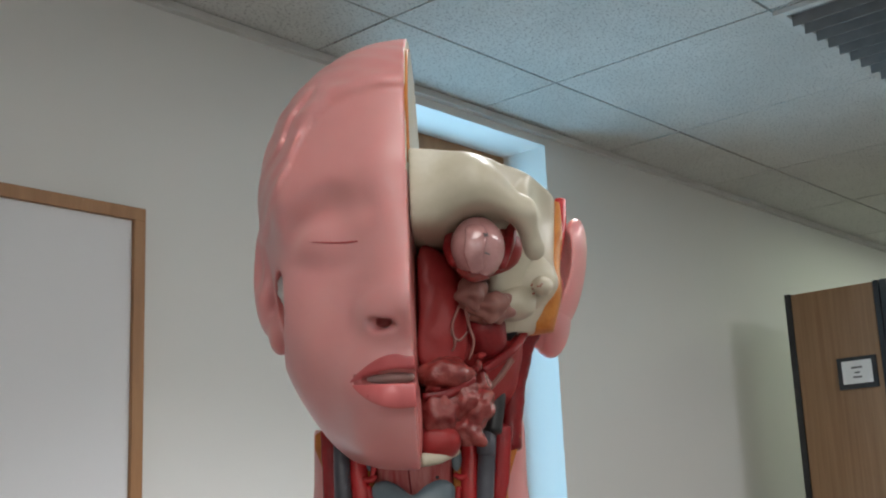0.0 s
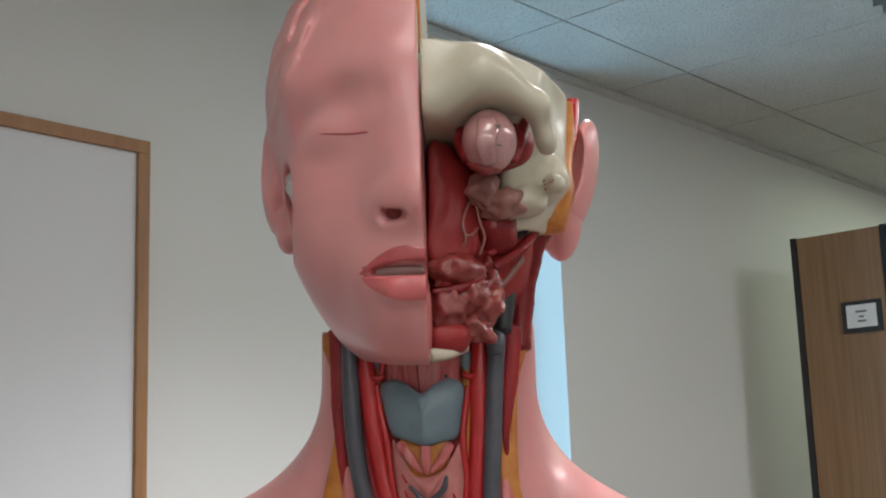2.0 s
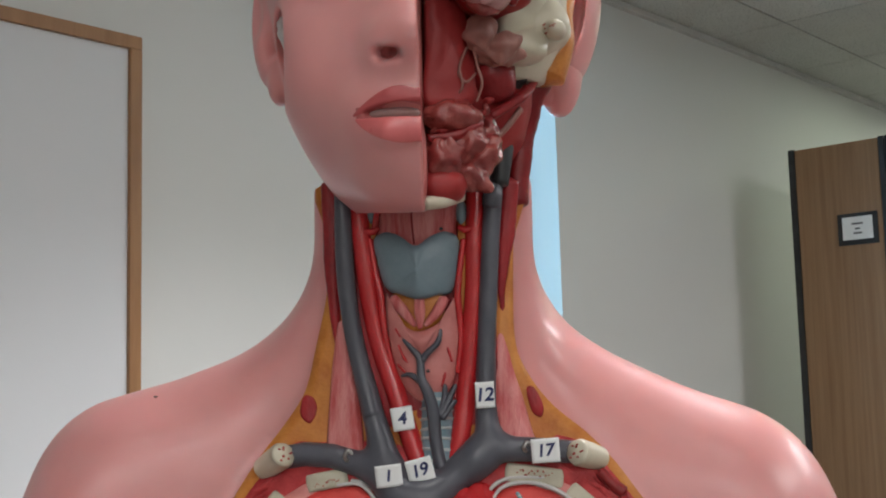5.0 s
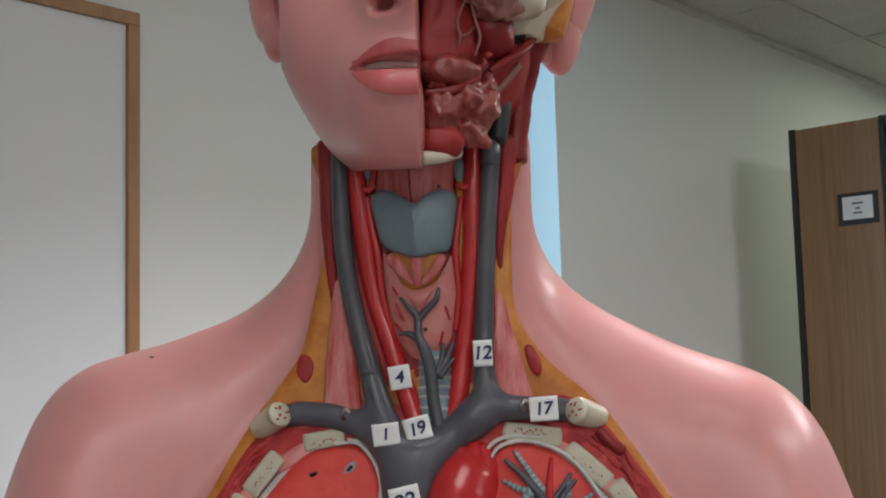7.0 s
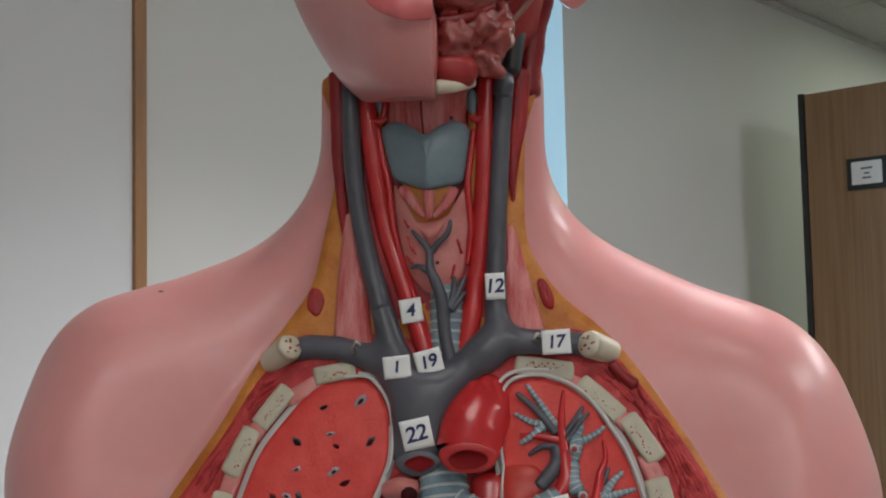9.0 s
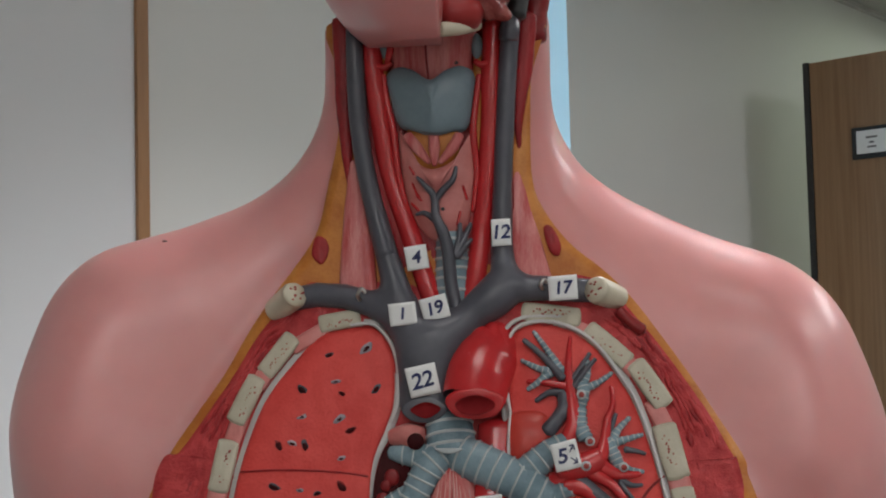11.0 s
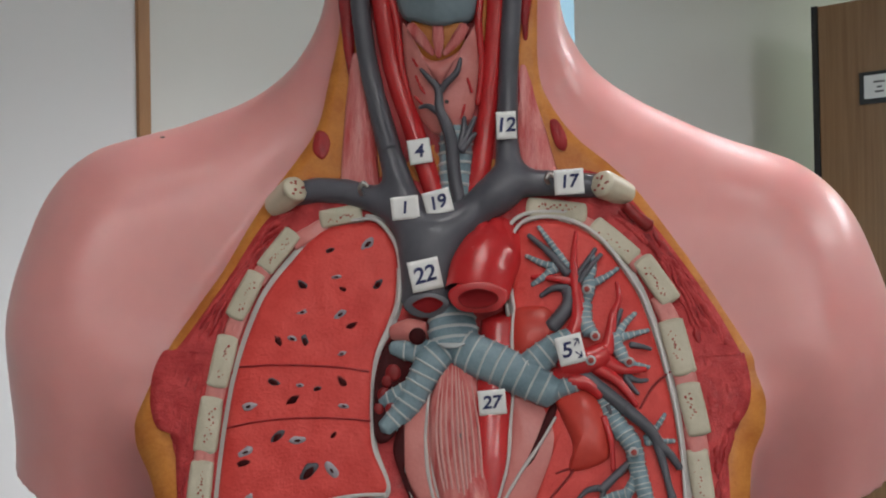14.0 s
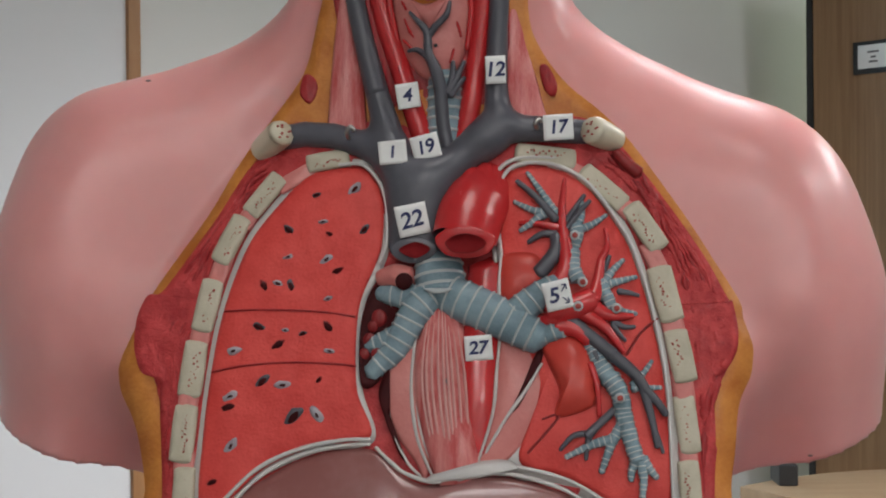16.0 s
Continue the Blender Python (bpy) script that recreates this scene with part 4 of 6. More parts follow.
fat_edge_right = [(0.139, 0.622, 1.1764), (0.1412, 0.6353, 1.2275), (0.1446, 0.6408, 1.2483), (0.1474, 0.646, 1.2678), (0.1534, 0.6491, 1.2806), (0.155, 0.6508, 1.2871), (0.1556, 0.6531, 1.2955), (0.1522, 0.6568, 1.3076), (0.1514, 0.66, 1.3153), (0.1412, 0.6661, 1.3339), (0.1303, 0.6712, 1.3528), (0.1163, 0.6787, 1.375), (0.1030, 0.6825, 1.3940), (0.0890, 0.6855, 1.4090), (0.0735, 0.6885, 1.4225), (0.0610, 0.6915, 1.4400), (0.0550, 0.6940, 1.4589), (0.0555, 0.6985, 1.4978), (0.0568, 0.7024, 1.5228), (0.0576, 0.7044, 1.5465)]
pillow("fat_layer", fat_edge_left + fat_edge_right, FAT, torso, "orange-yellow fat layer under the skin", rise=0.0004, depth=0.004, n=180, rounds=14, power=8, centre=(0.0076, 0.6873, 1.371), rough=0.0003)
muscle_left = [(-0.0451, 0.697, 1.4055), (-0.0639, 0.6987, 1.4053), (-0.0766, 0.6981, 1.3937), (-0.0891, 0.6969, 1.3792), (-0.101, 0.6925, 1.3595), (-0.1144, 0.6882, 1.3398), (-0.1277, 0.6826, 1.3212), (-0.1352, 0.683, 1.319), (-0.1399, 0.6804, 1.308), (-0.1402, 0.6763, 1.2936), (-0.1358, 0.6728, 1.2823), (-0.1275, 0.671, 1.2782), (-0.1252, 0.6667, 1.2638), (-0.1234, 0.6611, 1.2444), (-0.1216, 0.6551, 1.2238), (-0.119, 0.6398, 1.1701)]
muscle_right = [(0.132, 0.6185, 1.1767), (0.1335, 0.6332, 1.2274), (0.1353, 0.6389, 1.2482), (0.1361, 0.6443, 1.2677), (0.1366, 0.6478, 1.2802), (0.1406, 0.648, 1.2825), (0.1468, 0.6498, 1.2909), (0.149, 0.6528, 1.3024), (0.1473, 0.6566, 1.3154), (0.1455, 0.6567, 1.3165), (0.1368, 0.6642, 1.335), (0.1258, 0.6704, 1.3534), (0.1132, 0.6769, 1.3727), (0.1011, 0.6813, 1.3885), (0.0906, 0.6842, 1.4016), (0.0679, 0.6872, 1.4077), (0.0456, 0.6889, 1.4056)]
pillow("chest_muscle", muscle_left + muscle_right, RAW, torso, "dark red cut chest muscle", rise=0.0006, depth=0.004, n=240, rounds=40, power=8, centre=(0.0076, 0.6683, 1.3078), rough=0.0012)
# thin strands of the cut muscle, running down between the fat and the ribs
RIB_LINE_A = [(-0.0634, 0.6933, 1.3804), (-0.0859, 0.6915, 1.3664), (-0.0998, 0.6864, 1.3439), (-0.1105, 0.6789, 1.3136), (-0.1159, 0.6711, 1.2839), (-0.1186, 0.6632, 1.2551), (-0.1169, 0.6531, 1.2195)]
RIB_LINE_B = [(0.0743, 0.6827, 1.3922), (0.0931, 0.6793, 1.3807), (0.1111, 0.6723, 1.3611), (0.1245, 0.6612, 1.3261), (0.1289, 0.6521, 1.2949), (0.129, 0.6429, 1.2622), (0.1277, 0.6322, 1.2234)]
OUTER_A = [(-0.0696, 0.6975, 1.3979), (-0.0844, 0.6966, 1.3831), (-0.1007, 0.6911, 1.3567), (-0.1211, 0.6851, 1.3287), (-0.1359, 0.6783, 1.2999), (-0.1240, 0.6682, 1.2652), (-0.1210, 0.6547, 1.2192)]
OUTER_B = [(0.091, 0.6832, 1.3987), (0.1067, 0.6788, 1.3795), (0.1216, 0.6709, 1.3561), (0.1388, 0.6612, 1.327), (0.1472, 0.6522, 1.2974), (0.1348, 0.6441, 1.2671), (0.1325, 0.6324, 1.2233)]
rng = random.Random(29)
for inner_line, outer_line in ((RIB_LINE_A, OUTER_A), (RIB_LINE_B, OUTER_B)):
    for k in range(64):
        f, s0 = rng.random(), rng.uniform(0, 0.86)
        line = np.array(inner_line) * (1 - f) + np.array(outer_line) * f
        at_s = np.linspace(s0, min(1, s0 + rng.uniform(0.10, 0.24)), 5) * 6
        pts = [tuple(float(np.interp(s, range(7), line[:, axis])) + (rng.uniform(-0.0008, 0.0008) if axis != 1 else rng.uniform(0.0002, 0.0014)) for axis in range(3)) for s in at_s]
        tube("muscle_strand", pts, [0.0004, rng.uniform(0.0009, 0.0015), rng.uniform(0.0009, 0.0017), rng.uniform(0.0008, 0.0014), 0.0004], MUSCLE if k % 4 == 0 else RAW, torso, "ridged red muscle strand", flat=0.7, wobble=0.3, around=7, along=22)

for pts in ([(-0.0613, 0.7016, 1.4211), (-0.0591, 0.7028, 1.4304), (-0.0539, 0.7022, 1.4291), (-0.052, 0.701, 1.4223), (-0.056, 0.7003, 1.4157)], [(0.0600, 0.6895, 1.4310), (0.0638, 0.6890, 1.4320), (0.0682, 0.6872, 1.4230), (0.0672, 0.6868, 1.4165), (0.0625, 0.6878, 1.4195)]):
    pillow("fat_patch", pts, MUSCLE, torso, "red oval muscle section in the fat", rise=0.0004, depth=0.002, n=30, rounds=5, rough=0.0006)

pillow("neck_bed", [(-0.036, 0.7075, 1.5485), (-0.035, 0.7035, 1.51), (-0.033, 0.6995, 1.47), (-0.025, 0.6970, 1.43), (-0.020, 0.6945, 1.402), (0.014, 0.6905, 1.400), (0.047, 0.6880, 1.402), (0.0455, 0.6905, 1.43), (0.0455, 0.6935, 1.47), (0.048, 0.6970, 1.51), (0.051, 0.7005, 1.5455), (0.008, 0.7035, 1.547)],
       MUSCLE, torso, "dark red muscle bed of the opened neck", rise=0.0004, depth=0.003, n=80, rounds=16, rough=0.0008, centre=(0.0075, 0.6965, 1.462))
# neck strips: fat, muscle bands, arteries, veins
for pts, r in (([(-0.0436, 0.7075, 1.5486), (-0.0431, 0.7064, 1.5171), (-0.0428, 0.7054, 1.489), (-0.0412, 0.7042, 1.4644), (-0.0384, 0.703, 1.44)], 0.0058), ([(0.0546, 0.6986, 1.5454), (0.0529, 0.6978, 1.5222), (0.0505, 0.697, 1.5038), (0.0487, 0.6962, 1.4855), (0.0498, 0.6971, 1.4614)], 0.0058)):
    tube("neck_muscle", pts, [r * 0.9, r * 0.9, r * 0.65, r * 0.35, r * 0.08], MUSCLE, torso, "red long neck muscle", flat=0.5, wobble=0.05)
for pts in ([(-0.0379, 0.703, 1.4703), (-0.0376, 0.7018, 1.446), (-0.0367, 0.6986, 1.4248), (-0.0364, 0.6946, 1.3988)], [(0.0475, 0.695, 1.4613), (0.0485, 0.6925, 1.4403), (0.0505, 0.6892, 1.4224), (0.0535, 0.6855, 1.402)]):
    tube("fibre_muscle", pts, [0.002, 0.006, 0.0085, 0.0105], FIBRE, torso, "pale pink fibrous muscle", flat=0.3)
for pts, r in (([(-0.0279, 0.701, 1.5431), (-0.0263, 0.6989, 1.5185), (-0.0234, 0.6986, 1.4909), (-0.0183, 0.6992, 1.4604), (-0.0108, 0.6969, 1.4361), (-0.0034, 0.6927, 1.4122), (0.0039, 0.6897, 1.3901)], 0.0054),
               ([(0.0365, 0.6963, 1.5403), (0.0351, 0.6944, 1.5161), (0.0344, 0.6944, 1.4888), (0.0317, 0.6947, 1.4588), (0.0286, 0.6938, 1.432), (0.025, 0.6906, 1.4085), (0.021, 0.6903, 1.3911)], 0.0054)):
    tube("carotid_artery", pts, [r * 0.9, r, r, r, r, r, r], ARTERY, torso, "glossy red neck artery")
for pts in ([(-0.0267, 0.6969, 1.5213), (-0.021, 0.6944, 1.5189), (-0.0167, 0.694, 1.5206)], [(0.0353, 0.6924, 1.5203), (0.0304, 0.6898, 1.5179), (0.0268, 0.6901, 1.5199)], [(-0.0196, 0.6953, 1.5178), (-0.0173, 0.6961, 1.5301), (-0.0192, 0.6983, 1.5367)],
            [(-0.0213, 0.6965, 1.515), (-0.0194, 0.6963, 1.4996), (-0.0163, 0.695, 1.4842), (-0.0143, 0.6948, 1.463), (-0.0105, 0.6952, 1.445)], [(0.029, 0.6919, 1.5128), (0.0268, 0.6921, 1.4978), (0.0252, 0.6913, 1.4827), (0.0264, 0.6922, 1.4617), (0.0241, 0.6915, 1.441)]):
    tube("small_artery", pts, [0.0016, 0.0020, 0.0014], ARTERY, torso, "thin red artery", around=8)
for pts in ([(-0.0219, 0.7005, 1.531), (-0.0214, 0.6995, 1.5185), (-0.0204, 0.6994, 1.4939), (-0.017, 0.7001, 1.4695)], [(0.0301, 0.6958, 1.5317), (0.0291, 0.6949, 1.5163), (0.0272, 0.6951, 1.4921), (0.0275, 0.6961, 1.468)]):
    tube("fat_strip", pts, [0.003, 0.0032, 0.0032, 0.0025], FAT, torso, "orange fat strip", flat=0.6)
blob("hyoid_end", (-0.0202, 0.6984, 1.5306), (0.003, 0.003, 0.007), CARTILAGE, torso, "blue-grey cartilage tip")
blob("hyoid_end", (0.0282, 0.694, 1.5284), (0.003, 0.003, 0.007), CARTILAGE, torso, "blue-grey cartilage tip")
pillow("throat_muscle", [(-0.0166, 0.698, 1.5422), (0.0052, 0.6941, 1.5408), (0.0267, 0.6941, 1.5401), (0.0251, 0.6933, 1.5223), (0.0241, 0.6934, 1.5086), (0.0045, 0.6931, 1.5061), (-0.0159, 0.697, 1.5103), (-0.0169, 0.6971, 1.5241)], FIBRE, torso, "salmon-pink throat muscle", rise=0.005, depth=0.014)
tube("muscle_seam", [(0.0015, 0.6879, 1.5358), (0.0018, 0.6869, 1.5219), (0.0027, 0.6873, 1.5105)], 0.0006, DEEP, torso, "dark red seam", around=6)
pillow("thyroid_cartilage", [(-0.0193, 0.6943, 1.514), (-0.013, 0.6917, 1.518), (-0.005, 0.688, 1.5153), (0.0035, 0.6832, 1.5093), (0.0115, 0.6865, 1.5146), (0.0196, 0.6888, 1.5172), (0.0264, 0.6902, 1.5129), (0.0251, 0.6903, 1.4991), (0.0223, 0.6905, 1.4857), (0.014, 0.6873, 1.4826), (0.0043, 0.6842, 1.4808), (-0.0063, 0.6891, 1.4842), (-0.0134, 0.6937, 1.4882), (-0.0171, 0.6941, 1.5008)],
       CARTILAGE, torso, "blue-grey shield-shaped voice-box cartilage", rise=0.003, depth=0.014, power=5, centre=(0.004, 0.6837, 1.4959))
pillow("cricoid_fat", [(-0.0065, 0.6931, 1.4868), (0.0145, 0.6912, 1.486), (0.0178, 0.6909, 1.4738), (0.011, 0.6915, 1.4645), (0.0035, 0.6922, 1.4624), (-0.0054, 0.693, 1.4672), (-0.0098, 0.6934, 1.4763)], FAT, torso, "orange patch below the cartilage", rise=0.003, depth=0.01)
for pts in ([(-0.0095, 0.6914, 1.4822), (-0.0041, 0.6889, 1.4749), (0.0023, 0.6873, 1.4665)], [(0.0181, 0.6889, 1.4811), (0.0144, 0.6872, 1.4742), (0.0077, 0.6869, 1.4664)], [(0.0047, 0.6881, 1.4829), (0.0049, 0.6871, 1.4739), (0.0049, 0.6871, 1.465)]):
    tube("throat_band", pts, [0.0026, 0.0030, 0.0012], FIBRE, torso, "pink throat band", flat=0.45)
pillow("thyroid_gland", [(-0.0133, 0.6957, 1.4848), (-0.0092, 0.6934, 1.4748), (-0.0023, 0.6908, 1.466), (0.0045, 0.6891, 1.4636), (0.0135, 0.6893, 1.467), (0.0202, 0.6907, 1.4744), (0.0243, 0.6924, 1.4828), (0.0257, 0.6922, 1.4677), (0.0243, 0.6924, 1.4499), (0.0209, 0.6917, 1.4336), (0.013, 0.6913, 1.4265), (0.0026, 0.6923, 1.4268), (-0.0053, 0.6944, 1.4359), (-0.0104, 0.6955, 1.451), (-0.0131, 0.6957, 1.4676)],
       PINK, torso, "pink lobed thyroid gland", rise=0.0055, depth=0.012, power=3, rough=0.0010, centre=(0.0052, 0.6941, 1.4505))
for pts in ([(-0.007, 0.6912, 1.4566), (-0.0047, 0.69, 1.4506), (-0.0024, 0.6893, 1.4469)], [(-0.0079, 0.6922, 1.4463), (-0.0038, 0.6901, 1.4417)], [(0.0191, 0.6888, 1.4543), (0.0213, 0.6896, 1.4469)], [(0.0176, 0.6886, 1.441), (0.0157, 0.6882, 1.4337)], [(-0.0084, 0.6923, 1.4657), (-0.006, 0.6906, 1.461)]):
    tube("gland_artery", pts, [0.0004, 0.0008, 0.0005], ARTERY, torso, around=6, wobble=0.2)
tube("thyroid_vein", [(0.0159, 0.6856, 1.464), (0.014, 0.6853, 1.4572), (0.0085, 0.6858, 1.4515), (0.0051, 0.6863, 1.4472)], [0.0008, 0.0016, 0.0018, 0.002], VEIN, torso, "dark grey branching vein", around=10)
tube("thyroid_vein", [(-0.0044, 0.6884, 1.4594), (-0.0003, 0.6871, 1.4547), (0.0043, 0.6864, 1.4487), (0.005, 0.6853, 1.4383), (0.008, 0.685, 1.4309), (0.0107, 0.6857, 1.4206), (0.012, 0.6849, 1.4032), (0.0152, 0.6833, 1.3873)], [0.0008, 0.0014, 0.002, 0.0024, 0.003, 0.0034, 0.0034, 0.0034], VEIN, torso, "dark grey branching vein", around=10)
tube("thyroid_vein", [(-0.0055, 0.6895, 1.4399), (-0.0007, 0.6876, 1.4403), (0.0046, 0.6856, 1.4366)], [0.0008, 0.0014, 0.002], VEIN, torso, around=8)
for pts in ([(0.0228, 0.6877, 1.4344), (0.019, 0.6868, 1.4263), (0.0147, 0.6859, 1.4182)], [(0.0172, 0.6872, 1.4345), (0.0167, 0.687, 1.4263), (0.0141, 0.686, 1.4182)], [(0.0228, 0.6874, 1.4262), (0.0189, 0.6871, 1.4219), (0.0153, 0.6857, 1.417)]):
    tube("thyroid_vein", pts, [0.001, 0.0018, 0.0022], VEIN, torso, around=8)
tube("trachea", [(0.013, 0.6958, 1.4295), (0.0127, 0.6936, 1.4147), (0.0124, 0.6914, 1.4001), (0.0113, 0.6909, 1.3826)], 0.0088, BRONCHUS, torso, "grey ringed windpipe", flat=0.8, rings=(0.0052, 0.0016), ring_mat=RINGS, along=60)

# great veins
IJ = 0.0049
tube("jugular_vein", [(-0.0364, 0.7008, 1.5445), (-0.0359, 0.6978, 1.5217), (-0.035, 0.6967, 1.494), (-0.0318, 0.6964, 1.4666), (-0.0268, 0.6953, 1.4424), (-0.0208, 0.6902, 1.4185)], [IJ * 0.9, IJ, IJ, IJ, IJ * 1.05, IJ * 1.1], VEIN, torso, "thick dark grey jugular vein")
tube("jugular_vein", [(0.0513, 0.6949, 1.5898), (0.0487, 0.6932, 1.5645), (0.0461, 0.6914, 1.5396), (0.0433, 0.6906, 1.5092), (0.0412, 0.6898, 1.4791), (0.0394, 0.689, 1.4493), (0.0383, 0.6855, 1.4228)], [IJ, IJ, IJ, IJ, IJ, IJ, IJ * 1.05], VEIN, torso, "thick dark grey jugular vein")


def great_vein_field(p):
    """Neck and collarbone veins running together into the broad main vein."""
    p = (p[0], p[1] - 0.0015, p[2])
    chains = (([(-0.0268, 0.6953, 1.4424), (-0.0208, 0.6902, 1.4185), (-0.0151, 0.6866, 1.398), (-0.0095, 0.6846, 1.383), (-0.0040, 0.6825, 1.370)], [0.0054, 0.0060, 0.0074, 0.0090, 0.0098]),
              ([(0.0394, 0.689, 1.4493), (0.0383, 0.6855, 1.4228), (0.0390, 0.6836, 1.4070), (0.0330, 0.6832, 1.3955), (0.0215, 0.6832, 1.3868), (0.0085, 0.6820, 1.3760)], [0.0052, 0.0056, 0.0068, 0.0082, 0.0092, 0.0100]),
              ([(-0.0707, 0.6956, 1.3977), (-0.0576, 0.6937, 1.3996), (-0.0431, 0.6912, 1.3984), (-0.0287, 0.6882, 1.3938), (-0.0146, 0.6860, 1.3865)], [0.0062, 0.0064, 0.0064, 0.0066, 0.0080]),
              ([(0.0881, 0.6822, 1.3976), (0.0742, 0.6807, 1.3987), (0.0577, 0.6813, 1.4), (0.044, 0.6826, 1.4003), (0.0329, 0.6832, 1.3955)], [0.0058, 0.0062, 0.0064, 0.0070, 0.0080]),
              ([(-0.0055, 0.6835, 1.377), (-0.0068, 0.6800, 1.360), (-0.0070, 0.6772, 1.342)], [0.0098, 0.0092, 0.0085]),
              ([(0.0060, 0.6828, 1.377), (0.0044, 0.6792, 1.360), (0.0024, 0.6762, 1.342)], [0.0100, 0.0094, 0.0085]))
    d = None
    for points, radii in chains:
        chain = None
        for (a, b), (ra, rb) in zip(zip(points, points[1:]), zip(radii, radii[1:])):
            one = capsule(p, a, b, ra, rb)
            chain = one if chain is None else np.minimum(chain, one)
        d = chain if d is None else merge(d, chain, 0.009)
    return np.maximum(d, 1.3415 - p[2])


shell("great_vein", great_vein_field, (-0.080, 0.660, 1.336), (0.098, 0.708, 1.46), 0.0012, VEIN, torso, "smooth dark grey main vein with its branches")
tube("vein_mouth", [(0.0461, 0.6904, 1.5419), (0.0453, 0.689, 1.5356), (0.0445, 0.689, 1.5301)], [0.0042, 0.0054, 0.0050], VEIN, torso, "cut step in the dark grey vein")
tube("vein_tip", [(0.096, 0.68, 1.3876), (0.1012, 0.6777, 1.3819), (0.107, 0.6771, 1.3772)], [0.0028, 0.003, 0.0034], DEEP, torso, "dark cut vessel end")
pillow("vein_opening", [(-0.0139, 0.6695, 1.3416), (-0.0078, 0.6693, 1.3464), (0.0011, 0.6687, 1.3469), (0.009, 0.6677, 1.3425), (0.0057, 0.6675, 1.3371), (-0.0016, 0.6679, 1.3345), (-0.0098, 0.6686, 1.3361)], VEIN, torso, "grey cut rim of the main vein", rise=0.0006, depth=0.006)
# Shallow patch; the shade inside the cut vein is its dark colour.
pillow("vein_hollow", [(-0.0093, 0.666, 1.341), (-0.0015, 0.6659, 1.3447), (0.0058, 0.6647, 1.3414), (-0.0015, 0.6649, 1.3369)], VESSEL_SHADE, torso, "dark red patch painting shade into the mouth of the cut vein", rise=-0.0015, depth=0.002)

# clavicle ends
for a, b, cm in (((-0.0812, 0.7017, 1.392), (-0.0693, 0.6887, 1.3993), (-0.0682, 0.6892, 1.3999)), ((0.0968, 0.6859, 1.3939), (0.0851, 0.6746, 1.398), (0.0843, 0.6752, 1.398))):
    d = (Vector(b) - Vector(a)).normalized()
    bone = tube("collarbone_end", [a, tuple((Vector(a) + Vector(b)) / 2), b], [0.0060, 0.0068, 0.0072], BONE, torso, "cream sawn collarbone end", around=20, cap=False)
    bm = bmesh.new()
    m = Matrix.Translation(b) @ d.to_track_quat("Z", "Y").to_matrix().to_4x4()
    bmesh.ops.create_cone(bm, cap_ends=True, segments=24, radius1=0.0072, radius2=0.0060, depth=0.003, matrix=m @ Matrix.Translation((0, 0, 0.0014)))
    part("cut_face", bm, BONE, bone)
    rng = random.Random(3)
    for k in range(9):
        bm = bmesh.new()
        ang, rr = rng.uniform(0, 6.28), 0.0048 * math.sqrt(rng.random())
        bmesh.ops.create_icosphere(bm, subdivisions=1, radius=0.0007, matrix=m @ Matrix.Translation((rr * math.cos(ang), rr * math.sin(ang), 0.0029)) @ Matrix.Diagonal((1.5, 1, 0.3, 1)))
        part("marrow_speck", bm, SPONGE, bone)
for pts in ([(-0.0347, 0.6841, 1.3963), (-0.0352, 0.6805, 1.3987), (-0.0334, 0.6798, 1.4017), (-0.0315, 0.6803, 1.3998)], [(0.0579, 0.6752, 1.3994), (0.0567, 0.6726, 1.4014), (0.0584, 0.6729, 1.4038), (0.06, 0.6735, 1.4025)]):
    tube("pin_hook", pts, 0.0011, STEEL, torso, "small metal pin hook", around=8)

# ribs and the muscle between them


def slab(name, u, mat, w, h, c, ang, rise, label, parent):
    """A rounded, slightly worn block of a given width and length, laid on the cut face."""
    pts = []
    for sx, sy in ((-1, -0.7), (-0.75, -1), (0.75, -1), (1, -0.7), (1, 0.7), (0.75, 1), (-0.75, 1), (-1, 0.7)):
        a = math.radians(ang)
        x, z = sx * w / 2 * (1 + 0.10 * noise.noise(Vector((c[0] * 900, sx * 3, sy * 5)))), sy * h / 2 * (1 + 0.08 * noise.noise(Vector((c[2] * 900, sx * 4, sy * 2))))
        px, pz = c[0] + x * math.cos(a) + z * math.sin(a), c[2] - x * math.sin(a) + z * math.cos(a)
        pts.append((px, float(cut_plane(px, pz)) + u, pz))
    return pillow(name, pts, mat, parent, label, rise=rise, depth=0.005, n=48, rounds=7, power=5, rough=0.0009)


RIBS_A = [((-0.046, 0.6955, 1.3858), 80, 0.010, 0.021), ((-0.0776, 0.6944, 1.369), 38, 0.0108, 0.024), ((-0.0937, 0.6896, 1.3467), 26, 0.0112, 0.025), ((-0.1041, 0.6816, 1.3145), 12, 0.0118, 0.025), ((-0.1096, 0.6736, 1.2842), 7, 0.0122, 0.026), ((-0.1126, 0.6654, 1.2541), 4, 0.0120, 0.026), ((-0.1109, 0.6573, 1.2255), 0, 0.0112, 0.026), ((-0.1081, 0.6489, 1.1967), 0, 0.011, 0.026)]
RIBS_B = [((0.062, 0.6859, 1.3865), 98, 0.0105, 0.029), ((0.0893, 0.6798, 1.3704), -48, 0.0105, 0.026), ((0.1084, 0.6727, 1.3511), -32, 0.0112, 0.025), ((0.1163, 0.6631, 1.3194), -12, 0.0128, 0.025), ((0.1218, 0.6546, 1.2908), -10, 0.0118, 0.024), ((0.1229, 0.646, 1.2605), -5, 0.0102, 0.025), ((0.1228, 0.638, 1.2318), -2, 0.0100, 0.025), ((0.1216, 0.6302, 1.2037), 0, 0.010, 0.025)]
